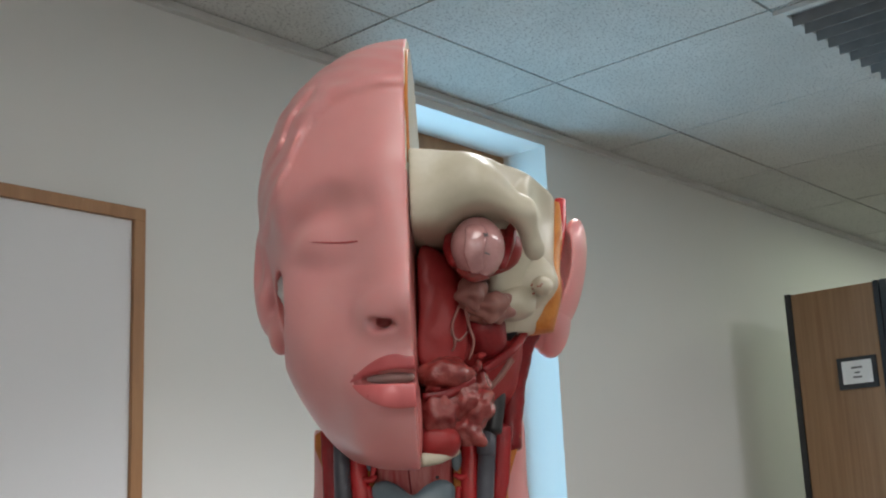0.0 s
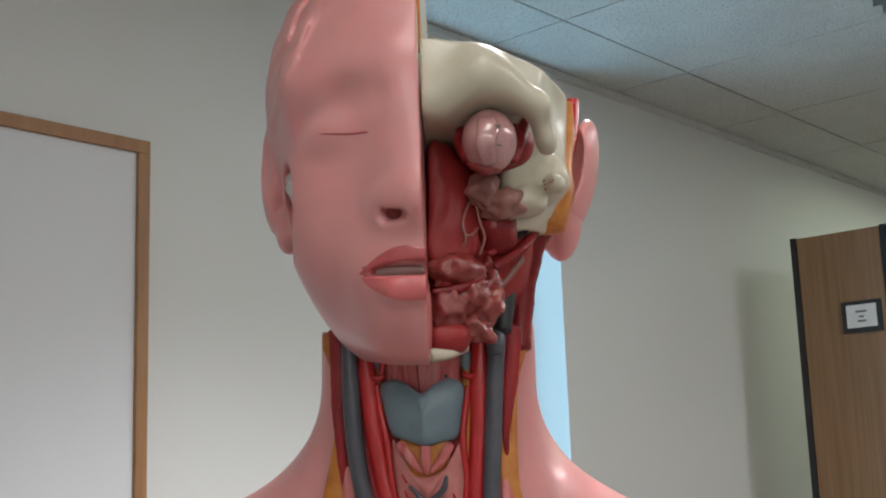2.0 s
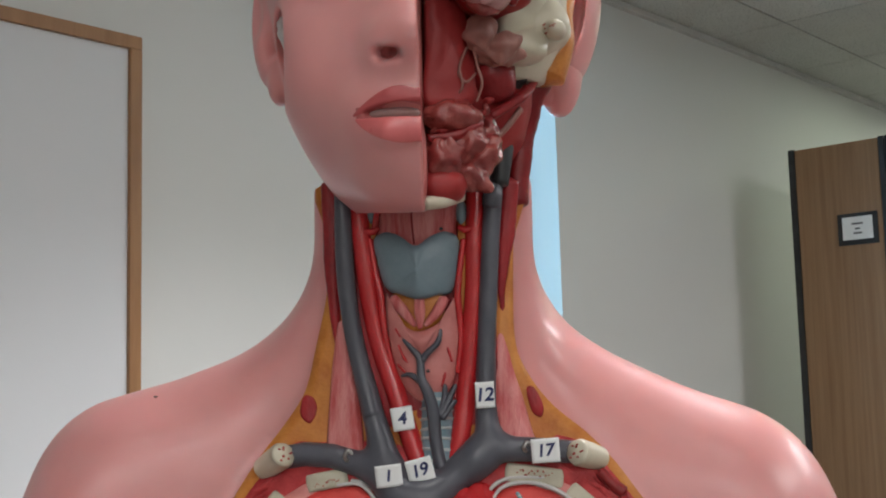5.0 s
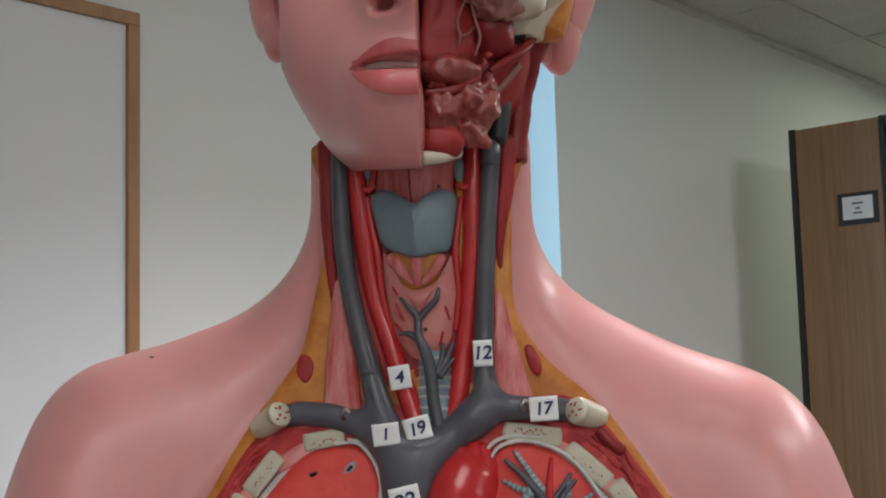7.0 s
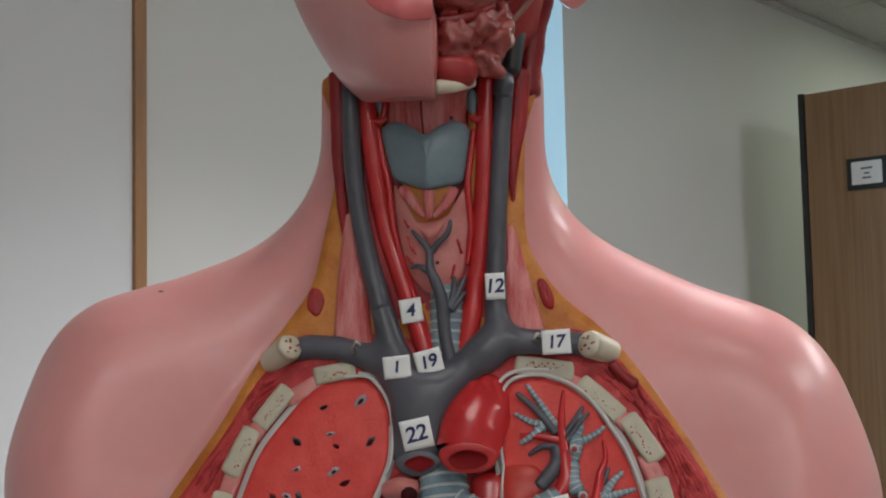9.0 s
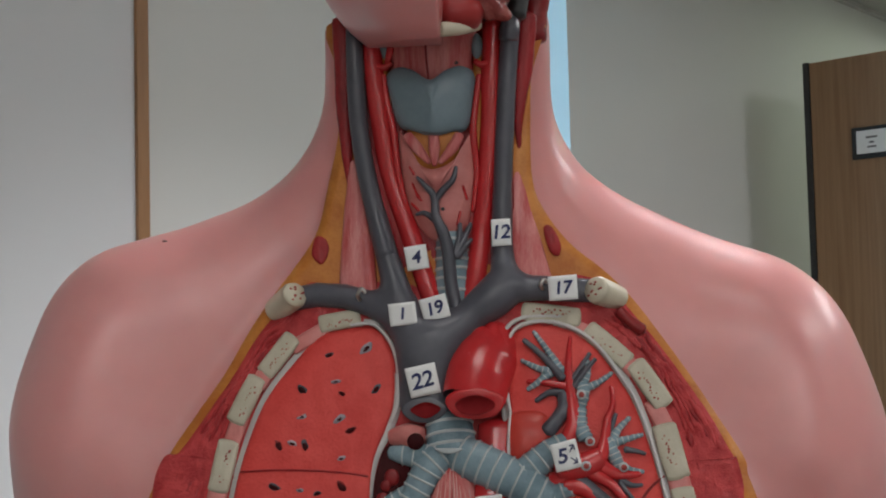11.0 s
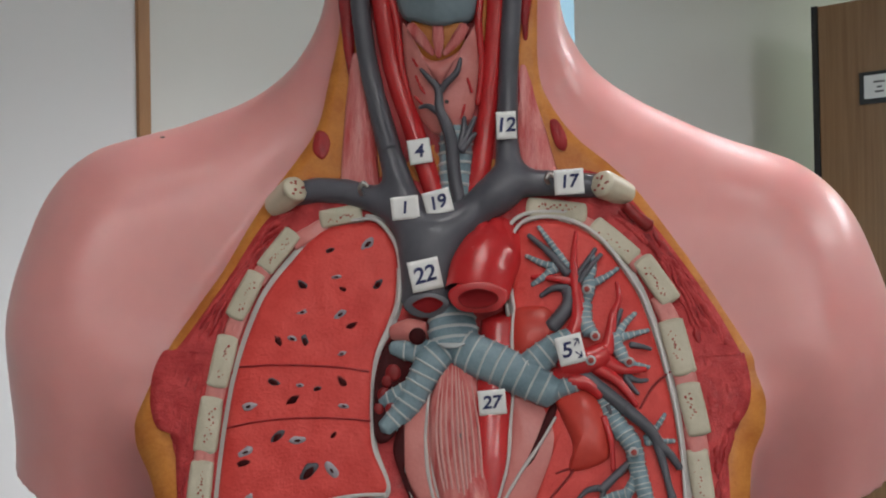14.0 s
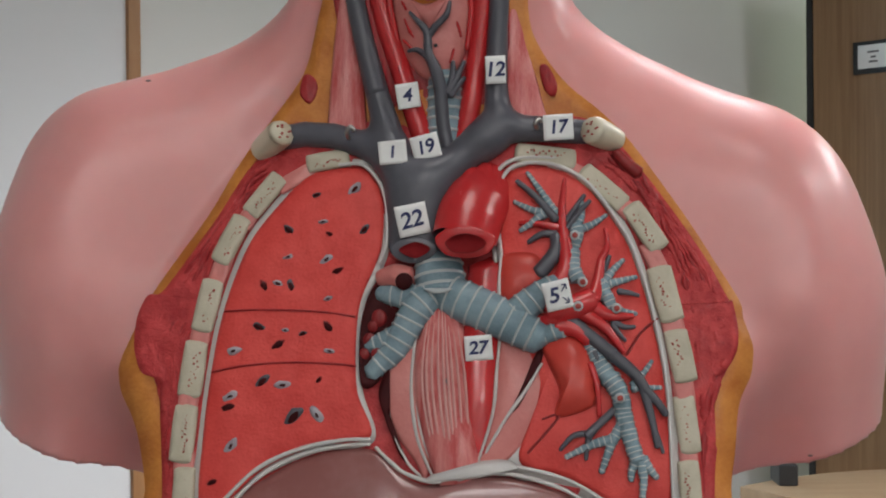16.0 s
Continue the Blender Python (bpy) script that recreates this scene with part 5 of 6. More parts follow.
for ribs in (RIBS_A, RIBS_B):
    for k, (c, ang, w, h) in enumerate(ribs):
        rib = slab("rib", -0.0056, RIB, w * 0.92, h, c, ang, 0.0012, "cream sawn rib with red marrow specks", torso)
        rng = random.Random(k + int(w * 1e5))
        for s in range(13):
            bm = bmesh.new()
            t, o = (s - 6) / 6.5, rng.uniform(-0.04, 0.24) * (1 if ribs is RIBS_A else -1)
            a = math.radians(ang)
            px, pz = c[0] + o * w * math.cos(a) + t * h * 0.33 * math.sin(a), c[2] - o * w * math.sin(a) + t * h * 0.33 * math.cos(a)
            bmesh.ops.create_icosphere(bm, subdivisions=1, radius=0.0007, matrix=pose(px, float(cut_plane(px, pz)) - 0.0068, pz, 0, rng.uniform(0, 180), 0) @ Matrix.Diagonal((rng.uniform(0.4, 1.5), 0.35, rng.uniform(0.4, 1.0), 1)))
            part("marrow_speck", bm, SPONGE, rib)
    for (c, ang, w, h), (c2, ang2, w2, h2) in zip(ribs, ribs[1:]):
        mid = tuple((Vector(c) + Vector(c2)) / 2)
        gap = (Vector(c) - Vector(c2)).length - (h + h2) / 2 + 0.008
        slab("rib_muscle", -0.0044, PINK, w * 0.78, max(gap, 0.008), mid, (ang + ang2) / 2 if abs(ang - ang2) < 90 else (ang + ang2 - 180 * (1 if ang > ang2 else -1)) / 2, 0.0010, "pink muscle between the ribs", torso)

# lungs
LZ = -0.0048
pillow("pleura", [(-0.0398, 0.6913, 1.3846), (-0.0276, 0.6903, 1.3849), (-0.0187, 0.6878, 1.3768), (-0.0141, 0.6838, 1.3641), (-0.0144, 0.678, 1.3432), (-0.0182, 0.6749, 1.3309), (-0.0257, 0.6715, 1.3161), (-0.0287, 0.6665, 1.2974), (-0.0267, 0.6597, 1.2739), (-0.021, 0.6528, 1.251), (-0.0481, 0.6537, 1.2456), (-0.0773, 0.6527, 1.2327), (-0.0902, 0.65, 1.2188), (-0.1064, 0.6514, 1.2185), (-0.1052, 0.6616, 1.2553), (-0.1024, 0.6701, 1.2867), (-0.0977, 0.6776, 1.3149), (-0.0872, 0.6852, 1.3452), (-0.0726, 0.6896, 1.3657), (-0.0575, 0.6923, 1.3803)],
       PLEURA, torso, "white lining of the lung", rise=0.001, depth=0.006, n=140, power=6)
lung = pillow("lung", [(-0.0402, 0.6897, 1.3819), (-0.0294, 0.6887, 1.3821), (-0.022, 0.6864, 1.3751), (-0.0179, 0.6827, 1.3632), (-0.0182, 0.6772, 1.3438), (-0.022, 0.6742, 1.3318), (-0.0283, 0.6704, 1.3161), (-0.0302, 0.6654, 1.2975), (-0.0292, 0.6587, 1.274), (-0.0227, 0.6523, 1.2532), (-0.048, 0.6533, 1.2489), (-0.0719, 0.6527, 1.239), (-0.0914, 0.6498, 1.2223), (-0.103, 0.6508, 1.2221), (-0.1027, 0.6601, 1.2555), (-0.0999, 0.6686, 1.2868), (-0.0951, 0.6759, 1.3142), (-0.0846, 0.6832, 1.3438), (-0.0705, 0.6874, 1.3633), (-0.0559, 0.6902, 1.3779)],
              LUNG, torso, "bright red sliced lung with vessel openings", rise=0.0022, depth=0.006, n=150, rounds=22, power=8, rough=0.0005)
tube("fissure", [(-0.0951, 0.6731, 1.3116), (-0.08, 0.6715, 1.3124), (-0.0605, 0.6697, 1.3121), (-0.0439, 0.6679, 1.311), (-0.0308, 0.6668, 1.309)], 0.0005, MUSCLE, lung, "dark line between two lobes", around=6)
tube("fissure", [(-0.0999, 0.6657, 1.2828), (-0.0843, 0.6645, 1.2858), (-0.0652, 0.6632, 1.2874), (-0.046, 0.6614, 1.2872), (-0.0298, 0.6603, 1.2859)], 0.0005, MUSCLE, lung, "dark line between two lobes", around=6)


def opening(c, size, ang, hollow, grey):
    """A cut vessel: a raised rim round a dark patch that paints in the shade of its hollow."""
    pts, inner = [], []
    for k in range(10):
        t = 2 * math.pi * k / 10
        for r, out, lift in ((1.0, pts, 0.0), (hollow, inner, 0.0006)):
            k2 = 1 + 0.45 * noise.noise(Vector((c[0] * 700 + 2 * math.cos(t), c[2] * 700 + 2 * math.sin(t), r * 2)))
            x, z = size * r * k2 * math.cos(t), 0.50 * size * r * k2 * math.sin(t)
            a = math.radians(ang)
            px, pz = c[0] + x * math.cos(a) - z * math.sin(a), c[2] + x * math.sin(a) + z * math.cos(a)
            out.append((px, c[1] - 0.0002 - lift, pz))
    rim = pillow("vessel_opening", pts, grey, lung, "", rise=0.0007, depth=0.002, n=20, rounds=3, power=2)
    pillow("hollow", inner, HOLLOW_SHADE, rim, "", rise=0.0003, depth=0.001, n=14, rounds=2)


for c, size, ang, hollow, which in (((-0.051, 0.685, 1.3686), 0.0022, 20, 0.75, 1), ((-0.0319, 0.6839, 1.3712), 0.0042, 45, 0.45, 0), ((-0.0473, 0.6808, 1.3551), 0.0023, 10, 0.45, 0), ((-0.0644, 0.6813, 1.3514), 0.0034, -45, 0.70, 1),
                                    ((-0.044, 0.6788, 1.349), 0.0022, -30, 0.7, 2), ((-0.0268, 0.6778, 1.351), 0.0030, 50, 0.6, 1), ((-0.0642, 0.6775, 1.3379), 0.0026, 20, 0.45, 0), ((-0.0451, 0.6755, 1.3366), 0.0036, 35, 0.4, 0),
                                    ((-0.0397, 0.6734, 1.3311), 0.0030, 25, 0.75, 2), ((-0.0757, 0.6747, 1.324), 0.0030, -55, 0.8, 2), ((-0.0688, 0.6743, 1.325), 0.0028, -20, 0.45, 0), ((-0.0623, 0.6734, 1.3236), 0.0036, -70, 0.65, 1),
                                    ((-0.0441, 0.67, 1.3176), 0.0024, 10, 0.4, 0), ((-0.0774, 0.6693, 1.3043), 0.0034, -30, 0.7, 1), ((-0.0644, 0.6677, 1.3027), 0.0020, 0, 0.4, 0), ((-0.0558, 0.6665, 1.3011), 0.0022, 20, 0.75, 1),
                                    ((-0.0435, 0.6663, 1.3043), 0.0034, -50, 0.8, 2), ((-0.0677, 0.6661, 1.2958), 0.0036, 35, 0.8, 2), ((-0.0894, 0.6672, 1.2929), 0.0038, 10, 0.35, 0), ((-0.0427, 0.663, 1.2929), 0.0028, -15, 0.4, 0),
                                    ((-0.0747, 0.6618, 1.2785), 0.0040, 40, 0.65, 1), ((-0.0648, 0.6605, 1.277), 0.0044, 5, 0.35, 0), ((-0.0475, 0.6596, 1.2794), 0.0020, 50, 0.75, 2), ((-0.0901, 0.6613, 1.2716), 0.0040, 25, 0.35, 0),
                                    ((-0.0909, 0.6599, 1.2664), 0.0034, 20, 0.8, 2), ((-0.0589, 0.656, 1.2626), 0.0056, 50, 0.6, 1), ((-0.0479, 0.6551, 1.2632), 0.0048, -55, 0.3, 0), ((-0.0887, 0.6548, 1.2488), 0.0048, 60, 0.35, 0), ((-0.0969, 0.651, 1.2326), 0.0024, 20, 0.8, 2)):
    opening(c, size, ang, hollow, (RIM, VEIN, DEEP)[which])

pillow("pleura", [(0.0357, 0.6711, 1.3346), (0.0342, 0.6782, 1.3593), (0.0377, 0.6829, 1.3774), (0.048, 0.6836, 1.3859), (0.0673, 0.6819, 1.3862), (0.0847, 0.6779, 1.3747), (0.0987, 0.671, 1.3544), (0.1061, 0.6654, 1.3368), (0.1131, 0.6567, 1.3078), (0.117, 0.647, 1.2747), (0.1171, 0.6323, 1.2221), (0.0892, 0.6347, 1.2217), (0.0643, 0.6399, 1.2322), (0.0388, 0.6441, 1.2392), (0.0315, 0.6539, 1.2716), (0.034, 0.6638, 1.3079)],
       PLEURA, torso, "white lining of the lung", rise=0.001, depth=0.006, n=140, power=6)
lung_b = pillow("lung", [(0.0398, 0.6702, 1.3373), (0.0391, 0.6764, 1.3592), (0.0415, 0.6802, 1.3736), (0.0488, 0.6815, 1.3808), (0.0644, 0.68, 1.3805), (0.0804, 0.6762, 1.3719), (0.095, 0.6693, 1.3517), (0.1022, 0.6641, 1.3355), (0.1094, 0.6553, 1.3066), (0.1137, 0.646, 1.2748), (0.1141, 0.6322, 1.2255), (0.0892, 0.6343, 1.2251), (0.0694, 0.6391, 1.2359), (0.0466, 0.6432, 1.2432), (0.055, 0.6505, 1.2719), (0.0479, 0.6613, 1.308)],
                LUNG, torso, "bright red lung with exposed airways and vessels", rise=0.0022, depth=0.006, n=150, rounds=22, power=8, rough=0.0006)
pillow("lung_lobe", [(0.0581, 0.6553, 1.2977), (0.0711, 0.6529, 1.3005), (0.0811, 0.6495, 1.2915), (0.0827, 0.6457, 1.275), (0.0791, 0.6439, 1.2675), (0.0637, 0.6452, 1.2635), (0.0653, 0.6482, 1.2748), (0.0604, 0.6522, 1.2875)], LOBE, torso, "smooth red lower lung piece", rise=0.006, depth=0.008, power=3)
pillow("lung_lobe", [(0.0398, 0.668, 1.3374), (0.055, 0.666, 1.3386), (0.0601, 0.6629, 1.3292), (0.0533, 0.6616, 1.3186), (0.0413, 0.6618, 1.3155), (0.0379, 0.6644, 1.324)], LOBE, torso, "smooth red lung edge", rise=0.003, depth=0.006)
for pts in ([(0.1118, 0.6535, 1.308), (0.1037, 0.652, 1.3016), (0.0968, 0.6497, 1.2914)], [(0.0637, 0.645, 1.2635), (0.0752, 0.6441, 1.2688), (0.0818, 0.6451, 1.2725)], [(0.0572, 0.6458, 1.2622), (0.0649, 0.6449, 1.2636), (0.0504, 0.6422, 1.2472)]):
    tube("fissure", pts, 0.0006, DEEP, lung_b, "dark line between two lobes", around=6)
# white double rims
for pts in ([(-0.0401, 0.6882, 1.3835), (-0.0287, 0.6872, 1.3836), (-0.0208, 0.6848, 1.3761), (-0.0161, 0.681, 1.364), (-0.0162, 0.6752, 1.3432), (-0.0191, 0.6733, 1.3345)], [(-0.033, 0.6884, 1.3857), (-0.0245, 0.6873, 1.3836), (-0.0174, 0.685, 1.3761), (-0.0134, 0.6813, 1.364), (-0.0134, 0.6747, 1.3405)],
            [(0.0398, 0.6685, 1.3374), (0.0379, 0.6748, 1.3592), (0.0403, 0.6788, 1.3744), (0.0482, 0.68, 1.3821), (0.0651, 0.6785, 1.3821), (0.0817, 0.6747, 1.3729), (0.0959, 0.6679, 1.3531), (0.1036, 0.6625, 1.3363), (0.1105, 0.6538, 1.3075), (0.1147, 0.6443, 1.275), (0.1147, 0.63, 1.2239)],
            [(0.037, 0.6685, 1.3347), (0.0347, 0.6756, 1.3592), (0.0377, 0.6804, 1.3773), (0.0479, 0.681, 1.3852), (0.0671, 0.6793, 1.3854)],
            [(-0.0226, 0.6501, 1.2525), (-0.0371, 0.651, 1.2519), (-0.0584, 0.6516, 1.2471), (-0.0769, 0.6507, 1.2379), (-0.0918, 0.648, 1.2237)], [(-0.0226, 0.6503, 1.2503), (-0.0372, 0.6513, 1.2492), (-0.0571, 0.6517, 1.2444), (-0.0756, 0.6506, 1.2344), (-0.0892, 0.6479, 1.2206)],
            [(0.0864, 0.6325, 1.2255), (0.0691, 0.6359, 1.2355), (0.0489, 0.6382, 1.2408), (0.031, 0.6392, 1.2422), (0.0156, 0.6394, 1.2381), (0.0078, 0.6401, 1.2344), (-0.0052, 0.6431, 1.2375), (-0.0132, 0.6463, 1.2429), (-0.0199, 0.6496, 1.2489)],
            [(0.0814, 0.633, 1.2221), (0.0666, 0.636, 1.2314), (0.0476, 0.6383, 1.2372), (0.031, 0.6392, 1.2386), (0.0181, 0.6395, 1.2355)]):
    tube("pleura_rim", pts, [0.0009, 0.0011, 0.0009], PLEURA, torso, "white rim of the lung lining", around=8, wobble=0.08)
pillow("diaphragm", [(-0.023, 0.651, 1.2475), (-0.0055, 0.6439, 1.2348), (0.0076, 0.6409, 1.232), (0.031, 0.64, 1.2362), (0.0567, 0.6376, 1.2324), (0.0819, 0.6342, 1.221), (0.1031, 0.6244, 1.1893), (0.005, 0.6286, 1.1729), (-0.0946, 0.6409, 1.1848), (-0.0907, 0.6493, 1.2195), (-0.075, 0.6514, 1.2322), (-0.0511, 0.6525, 1.2439)], DIAPHRAGM, torso, "pale glossy dome of the diaphragm", rise=0.004, depth=0.006, power=2)
pillow("tendon_plate", [(0.0039, 0.6399, 1.2344), (0.0091, 0.6395, 1.2381), (0.0233, 0.6389, 1.2423), (0.0387, 0.6384, 1.2439), (0.0451, 0.6375, 1.2409), (0.031, 0.6373, 1.2374), (0.0156, 0.6386, 1.2352)], PLEURA, torso, "grey-white tendon plate", rise=0.0018, depth=0.006)

# between the lungs
pillow("mediastinum", [(-0.0146, 0.6806, 1.3432), (0.0378, 0.6757, 1.3428), (0.04, 0.6657, 1.3078), (0.0584, 0.6604, 1.2946), (0.0498, 0.6532, 1.2664), (0.0337, 0.6476, 1.2411), (0.0049, 0.648, 1.2333), (-0.0109, 0.6522, 1.2431), (-0.0246, 0.6591, 1.2633), (-0.0278, 0.6689, 1.2972), (-0.0227, 0.6759, 1.3241)], DEEP, torso, "deep red space between the lungs", rise=0.001, depth=0.006, rough=0.001)
# The hollow is shallow; its near-black colour supplies the shade.
pillow("hilum", [(-0.0217, 0.6703, 1.3229), (-0.0114, 0.6705, 1.3269), (-0.0099, 0.6666, 1.3135), (-0.0138, 0.6625, 1.2976), (-0.0184, 0.6578, 1.2794), (-0.027, 0.6579, 1.2768), (-0.0284, 0.6638, 1.2976), (-0.0262, 0.6677, 1.3122)], HOLLOW_SHADE, torso, "lung root hollow with its shade in the dark colour", rise=-0.002, depth=0.003)
for c, r in (((-0.0189, 0.6666, 1.3081), 0.0045), ((-0.0233, 0.6641, 1.2976), 0.004), ((-0.0197, 0.6619, 1.291), 0.004), ((-0.022, 0.6653, 1.3042), 0.003), ((-0.026, 0.6629, 1.291), 0.0032)):
    blob("root_vessel", c, (r * 0.8, r * 0.3, r * 0.9), DEEP, torso, "dark red cut vessel", lumps=0.2)
pillow("pericardium", [(-0.0018, 0.6651, 1.3027), (-0.0112, 0.663, 1.2922), (-0.0159, 0.6583, 1.274), (-0.0109, 0.6528, 1.2562), (-0.0015, 0.6482, 1.2425), (0.0037, 0.6456, 1.2351), (0.0063, 0.6513, 1.2563), (0.0037, 0.6587, 1.2818)], PINK, torso, "pale pink heart-sac sheet", rise=0.002, depth=0.005)
pillow("pericardium", [(0.0385, 0.6622, 1.3053), (0.0582, 0.6573, 1.2944), (0.0645, 0.6547, 1.2872), (0.0615, 0.6507, 1.2719), (0.0534, 0.6472, 1.2568), (0.0402, 0.6446, 1.243), (0.0259, 0.6446, 1.2386), (0.0319, 0.6505, 1.2616), (0.0358, 0.6566, 1.2845)], PINK, torso, "pale pink heart-sac sheet", rise=0.0025, depth=0.005)
# Raised dark strips: the shade of a slit is in the colour.
pillow("slit", [(0.058, 0.6542, 1.2947), (0.0548, 0.6536, 1.2913), (0.0485, 0.6499, 1.2773), (0.0431, 0.6477, 1.2659), (0.047, 0.6479, 1.2684), (0.0545, 0.6508, 1.2824), (0.0584, 0.653, 1.2906)], HOLLOW_SHADE, torso, "dark strip beside the lung with the shade of a slit in its colour", rise=0.0005, depth=0.003, n=40, rounds=4)
pillow("slit", [(-0.0137, 0.6596, 1.2872), (-0.0189, 0.6564, 1.2743), (-0.0156, 0.6526, 1.2615), (-0.0091, 0.6478, 1.2465), (-0.0054, 0.6466, 1.2428), (-0.0134, 0.6517, 1.259), (-0.0173, 0.6556, 1.2717)], HOLLOW_SHADE, torso, "dark strip beside the lung with the shade of a slit in its colour", rise=0.0003, depth=0.003, n=40, rounds=4)
for pts in ([(-0.0014, 0.6623, 1.3002), (-0.0034, 0.6555, 1.2769), (-0.0007, 0.6489, 1.2541), (0.0064, 0.6439, 1.2368)], [(0.0393, 0.6609, 1.3081), (0.0368, 0.6536, 1.2848), (0.0345, 0.6481, 1.2645), (0.0272, 0.6434, 1.2419)], [(0.0578, 0.6519, 1.2875), (0.0497, 0.6491, 1.2748), (0.0404, 0.6464, 1.2622), (0.0311, 0.6435, 1.2471)],
            [(-0.0152, 0.6561, 1.2716), (-0.0121, 0.6515, 1.2564), (-0.0054, 0.6471, 1.2427), (0.0012, 0.6446, 1.2361)], [(0.0397, 0.6674, 1.3387), (0.0384, 0.6634, 1.324), (0.0387, 0.659, 1.3082)], [(0.0002, 0.6612, 1.295), (-0.0008, 0.6552, 1.2743), (0.0019, 0.6493, 1.2541), (0.0082, 0.6449, 1.2391)]):
    tube("membrane_edge", pts, [0.0006, 0.0009, 0.0006], PLEURA, torso, "white cut membrane edge", around=8, wobble=0.06)
tube("oesophagus", [(0.0131, 0.6663, 1.312), (0.0112, 0.66, 1.2923), (0.0119, 0.6541, 1.2717), (0.0155, 0.6482, 1.2516), (0.0193, 0.6439, 1.2341)], [0.008, 0.0125, 0.0135, 0.0125, 0.010], FIBRE, torso, "pink striated gullet", flat=0.5, around=24)
for k in range(9):
    o = (k - 4) * 0.0024 + 0.0005 * math.sin(5 * k)
    tube("gullet_fibre", [(0.0110 + o * 0.6, 0.6615 + abs(o) * 0.22, 1.312), (0.0115 + o, 0.6495 + abs(o) * 0.30, 1.285), (0.0135 + o * 0.95, 0.6430 + abs(o) * 0.30, 1.26), (0.0170 + o * 0.6, 0.6430 + abs(o) * 0.3, 1.235)], [0.0003, 0.0006, 0.0006, 0.0004], PALE, torso, "pale pink fibre", around=6)
tube("descending_aorta", [(0.0338, 0.671, 1.3319), (0.0319, 0.6645, 1.3079), (0.0285, 0.658, 1.2871), (0.0277, 0.6523, 1.2666), (0.0265, 0.6477, 1.2464)], [0.010, 0.010, 0.0095, 0.009, 0.006], ARTERY, torso, "red descending main artery", flat=0.6)
tube("aorta", [(0.0375, 0.6930, 1.3800), (0.0345, 0.6860, 1.3730), (0.0300, 0.6795, 1.3655), (0.0250, 0.6735, 1.3565), (0.022, 0.6678, 1.3451)], [0.010, 0.0130, 0.0160, 0.0165, 0.0158], ARTERY, torso, "glossy red sawn-off main artery", flat=0.75, around=22, cap=False, along=50)
for pts in ([(0.025, 0.684, 1.379), (0.026, 0.6755, 1.3702), (0.0265, 0.6711, 1.3619)], [(0.0322, 0.6847, 1.3803), (0.0326, 0.6773, 1.3716), (0.0325, 0.6733, 1.3646)], [(0.0367, 0.6849, 1.3789), (0.0365, 0.6785, 1.3703), (0.0352, 0.6743, 1.3619)]):
    tube("aortic_branch", pts, [0.005, 0.0055, 0.006], ARTERY, torso, "glossy red artery branch")
pillow("artery_rim", [(0.0083, 0.6562, 1.3457), (0.0131, 0.6551, 1.3504), (0.0229, 0.6541, 1.3519), (0.0326, 0.6531, 1.3497), (0.0368, 0.6534, 1.3449), (0.0325, 0.6536, 1.3389), (0.0228, 0.6545, 1.3371), (0.013, 0.6553, 1.3388)], ARTERY, torso, "red cut rim of the main artery", rise=0.0006, depth=0.010)
# The deep opening is a shallow patch, its shade put into the colour.
pillow("artery_hollow", [(0.0131, 0.6519, 1.3443), (0.0176, 0.6514, 1.3477), (0.0242, 0.6507, 1.3484), (0.031, 0.6502, 1.346), (0.0315, 0.6502, 1.3423), (0.0247, 0.6507, 1.3393), (0.0163, 0.6514, 1.3401)], VESSEL_SHADE, torso, "dark red patch painting shade into the mouth of the cut artery", rise=-0.002, depth=0.002)
tube("pulmonary_stump", [(-0.0192, 0.6734, 1.3269), (-0.0113, 0.6701, 1.3283), (-0.0053, 0.669, 1.3263)], [0.004, 0.006, 0.0068], PINK, torso, "pink cut lung vessel")
# Dark spot on the stump, painting the shade of an open end.
blob("stump_hollow", (-0.0068, 0.6625, 1.326), (0.0042, 0.0012, 0.0042), HOLLOW_SHADE, torso, "dark spot painting shade into the cut vessel end")

# airways
tube("windpipe_end", [(0.0093, 0.6747, 1.337), (0.0099, 0.6705, 1.3294), (0.011, 0.6658, 1.3201)], [0.0105, 0.0118, 0.0125], BRONCHUS, torso, "blue-grey end of the windpipe", flat=0.6, around=20, rings=(0.006, 0.0018), ring_mat=RINGS)
tube("bronchus", [(0.0083, 0.6662, 1.3209), (0.0002, 0.6639, 1.3135), (-0.0062, 0.6625, 1.3029), (-0.0124, 0.6611, 1.2924), (-0.0231, 0.6601, 1.2818)], [0.0078, 0.0080, 0.0070, 0.0060, 0.0042], BRONCHUS, torso, "blue-grey ringed airway", flat=0.65, rings=(0.0052, 0.0012), ring_mat=RINGS, along=60)
tube("bronchus", [(0.0024, 0.6656, 1.3167), (-0.0072, 0.6671, 1.3188), (-0.014, 0.6688, 1.3194), (-0.0201, 0.6706, 1.3201)], [0.006, 0.0065, 0.005, 0.003], BRONCHUS, torso, "blue-grey ringed airway", flat=0.6, rings=(0.006, 0.001), ring_mat=RINGS)
tube("bronchus", [(-0.0111, 0.6632, 1.3002), (-0.0198, 0.6638, 1.2959), (-0.0253, 0.665, 1.2948)], [0.005, 0.0045, 0.003], BRONCHUS, torso, "blue-grey ringed airway", flat=0.6, rings=(0.004, 0.001), ring_mat=RINGS)
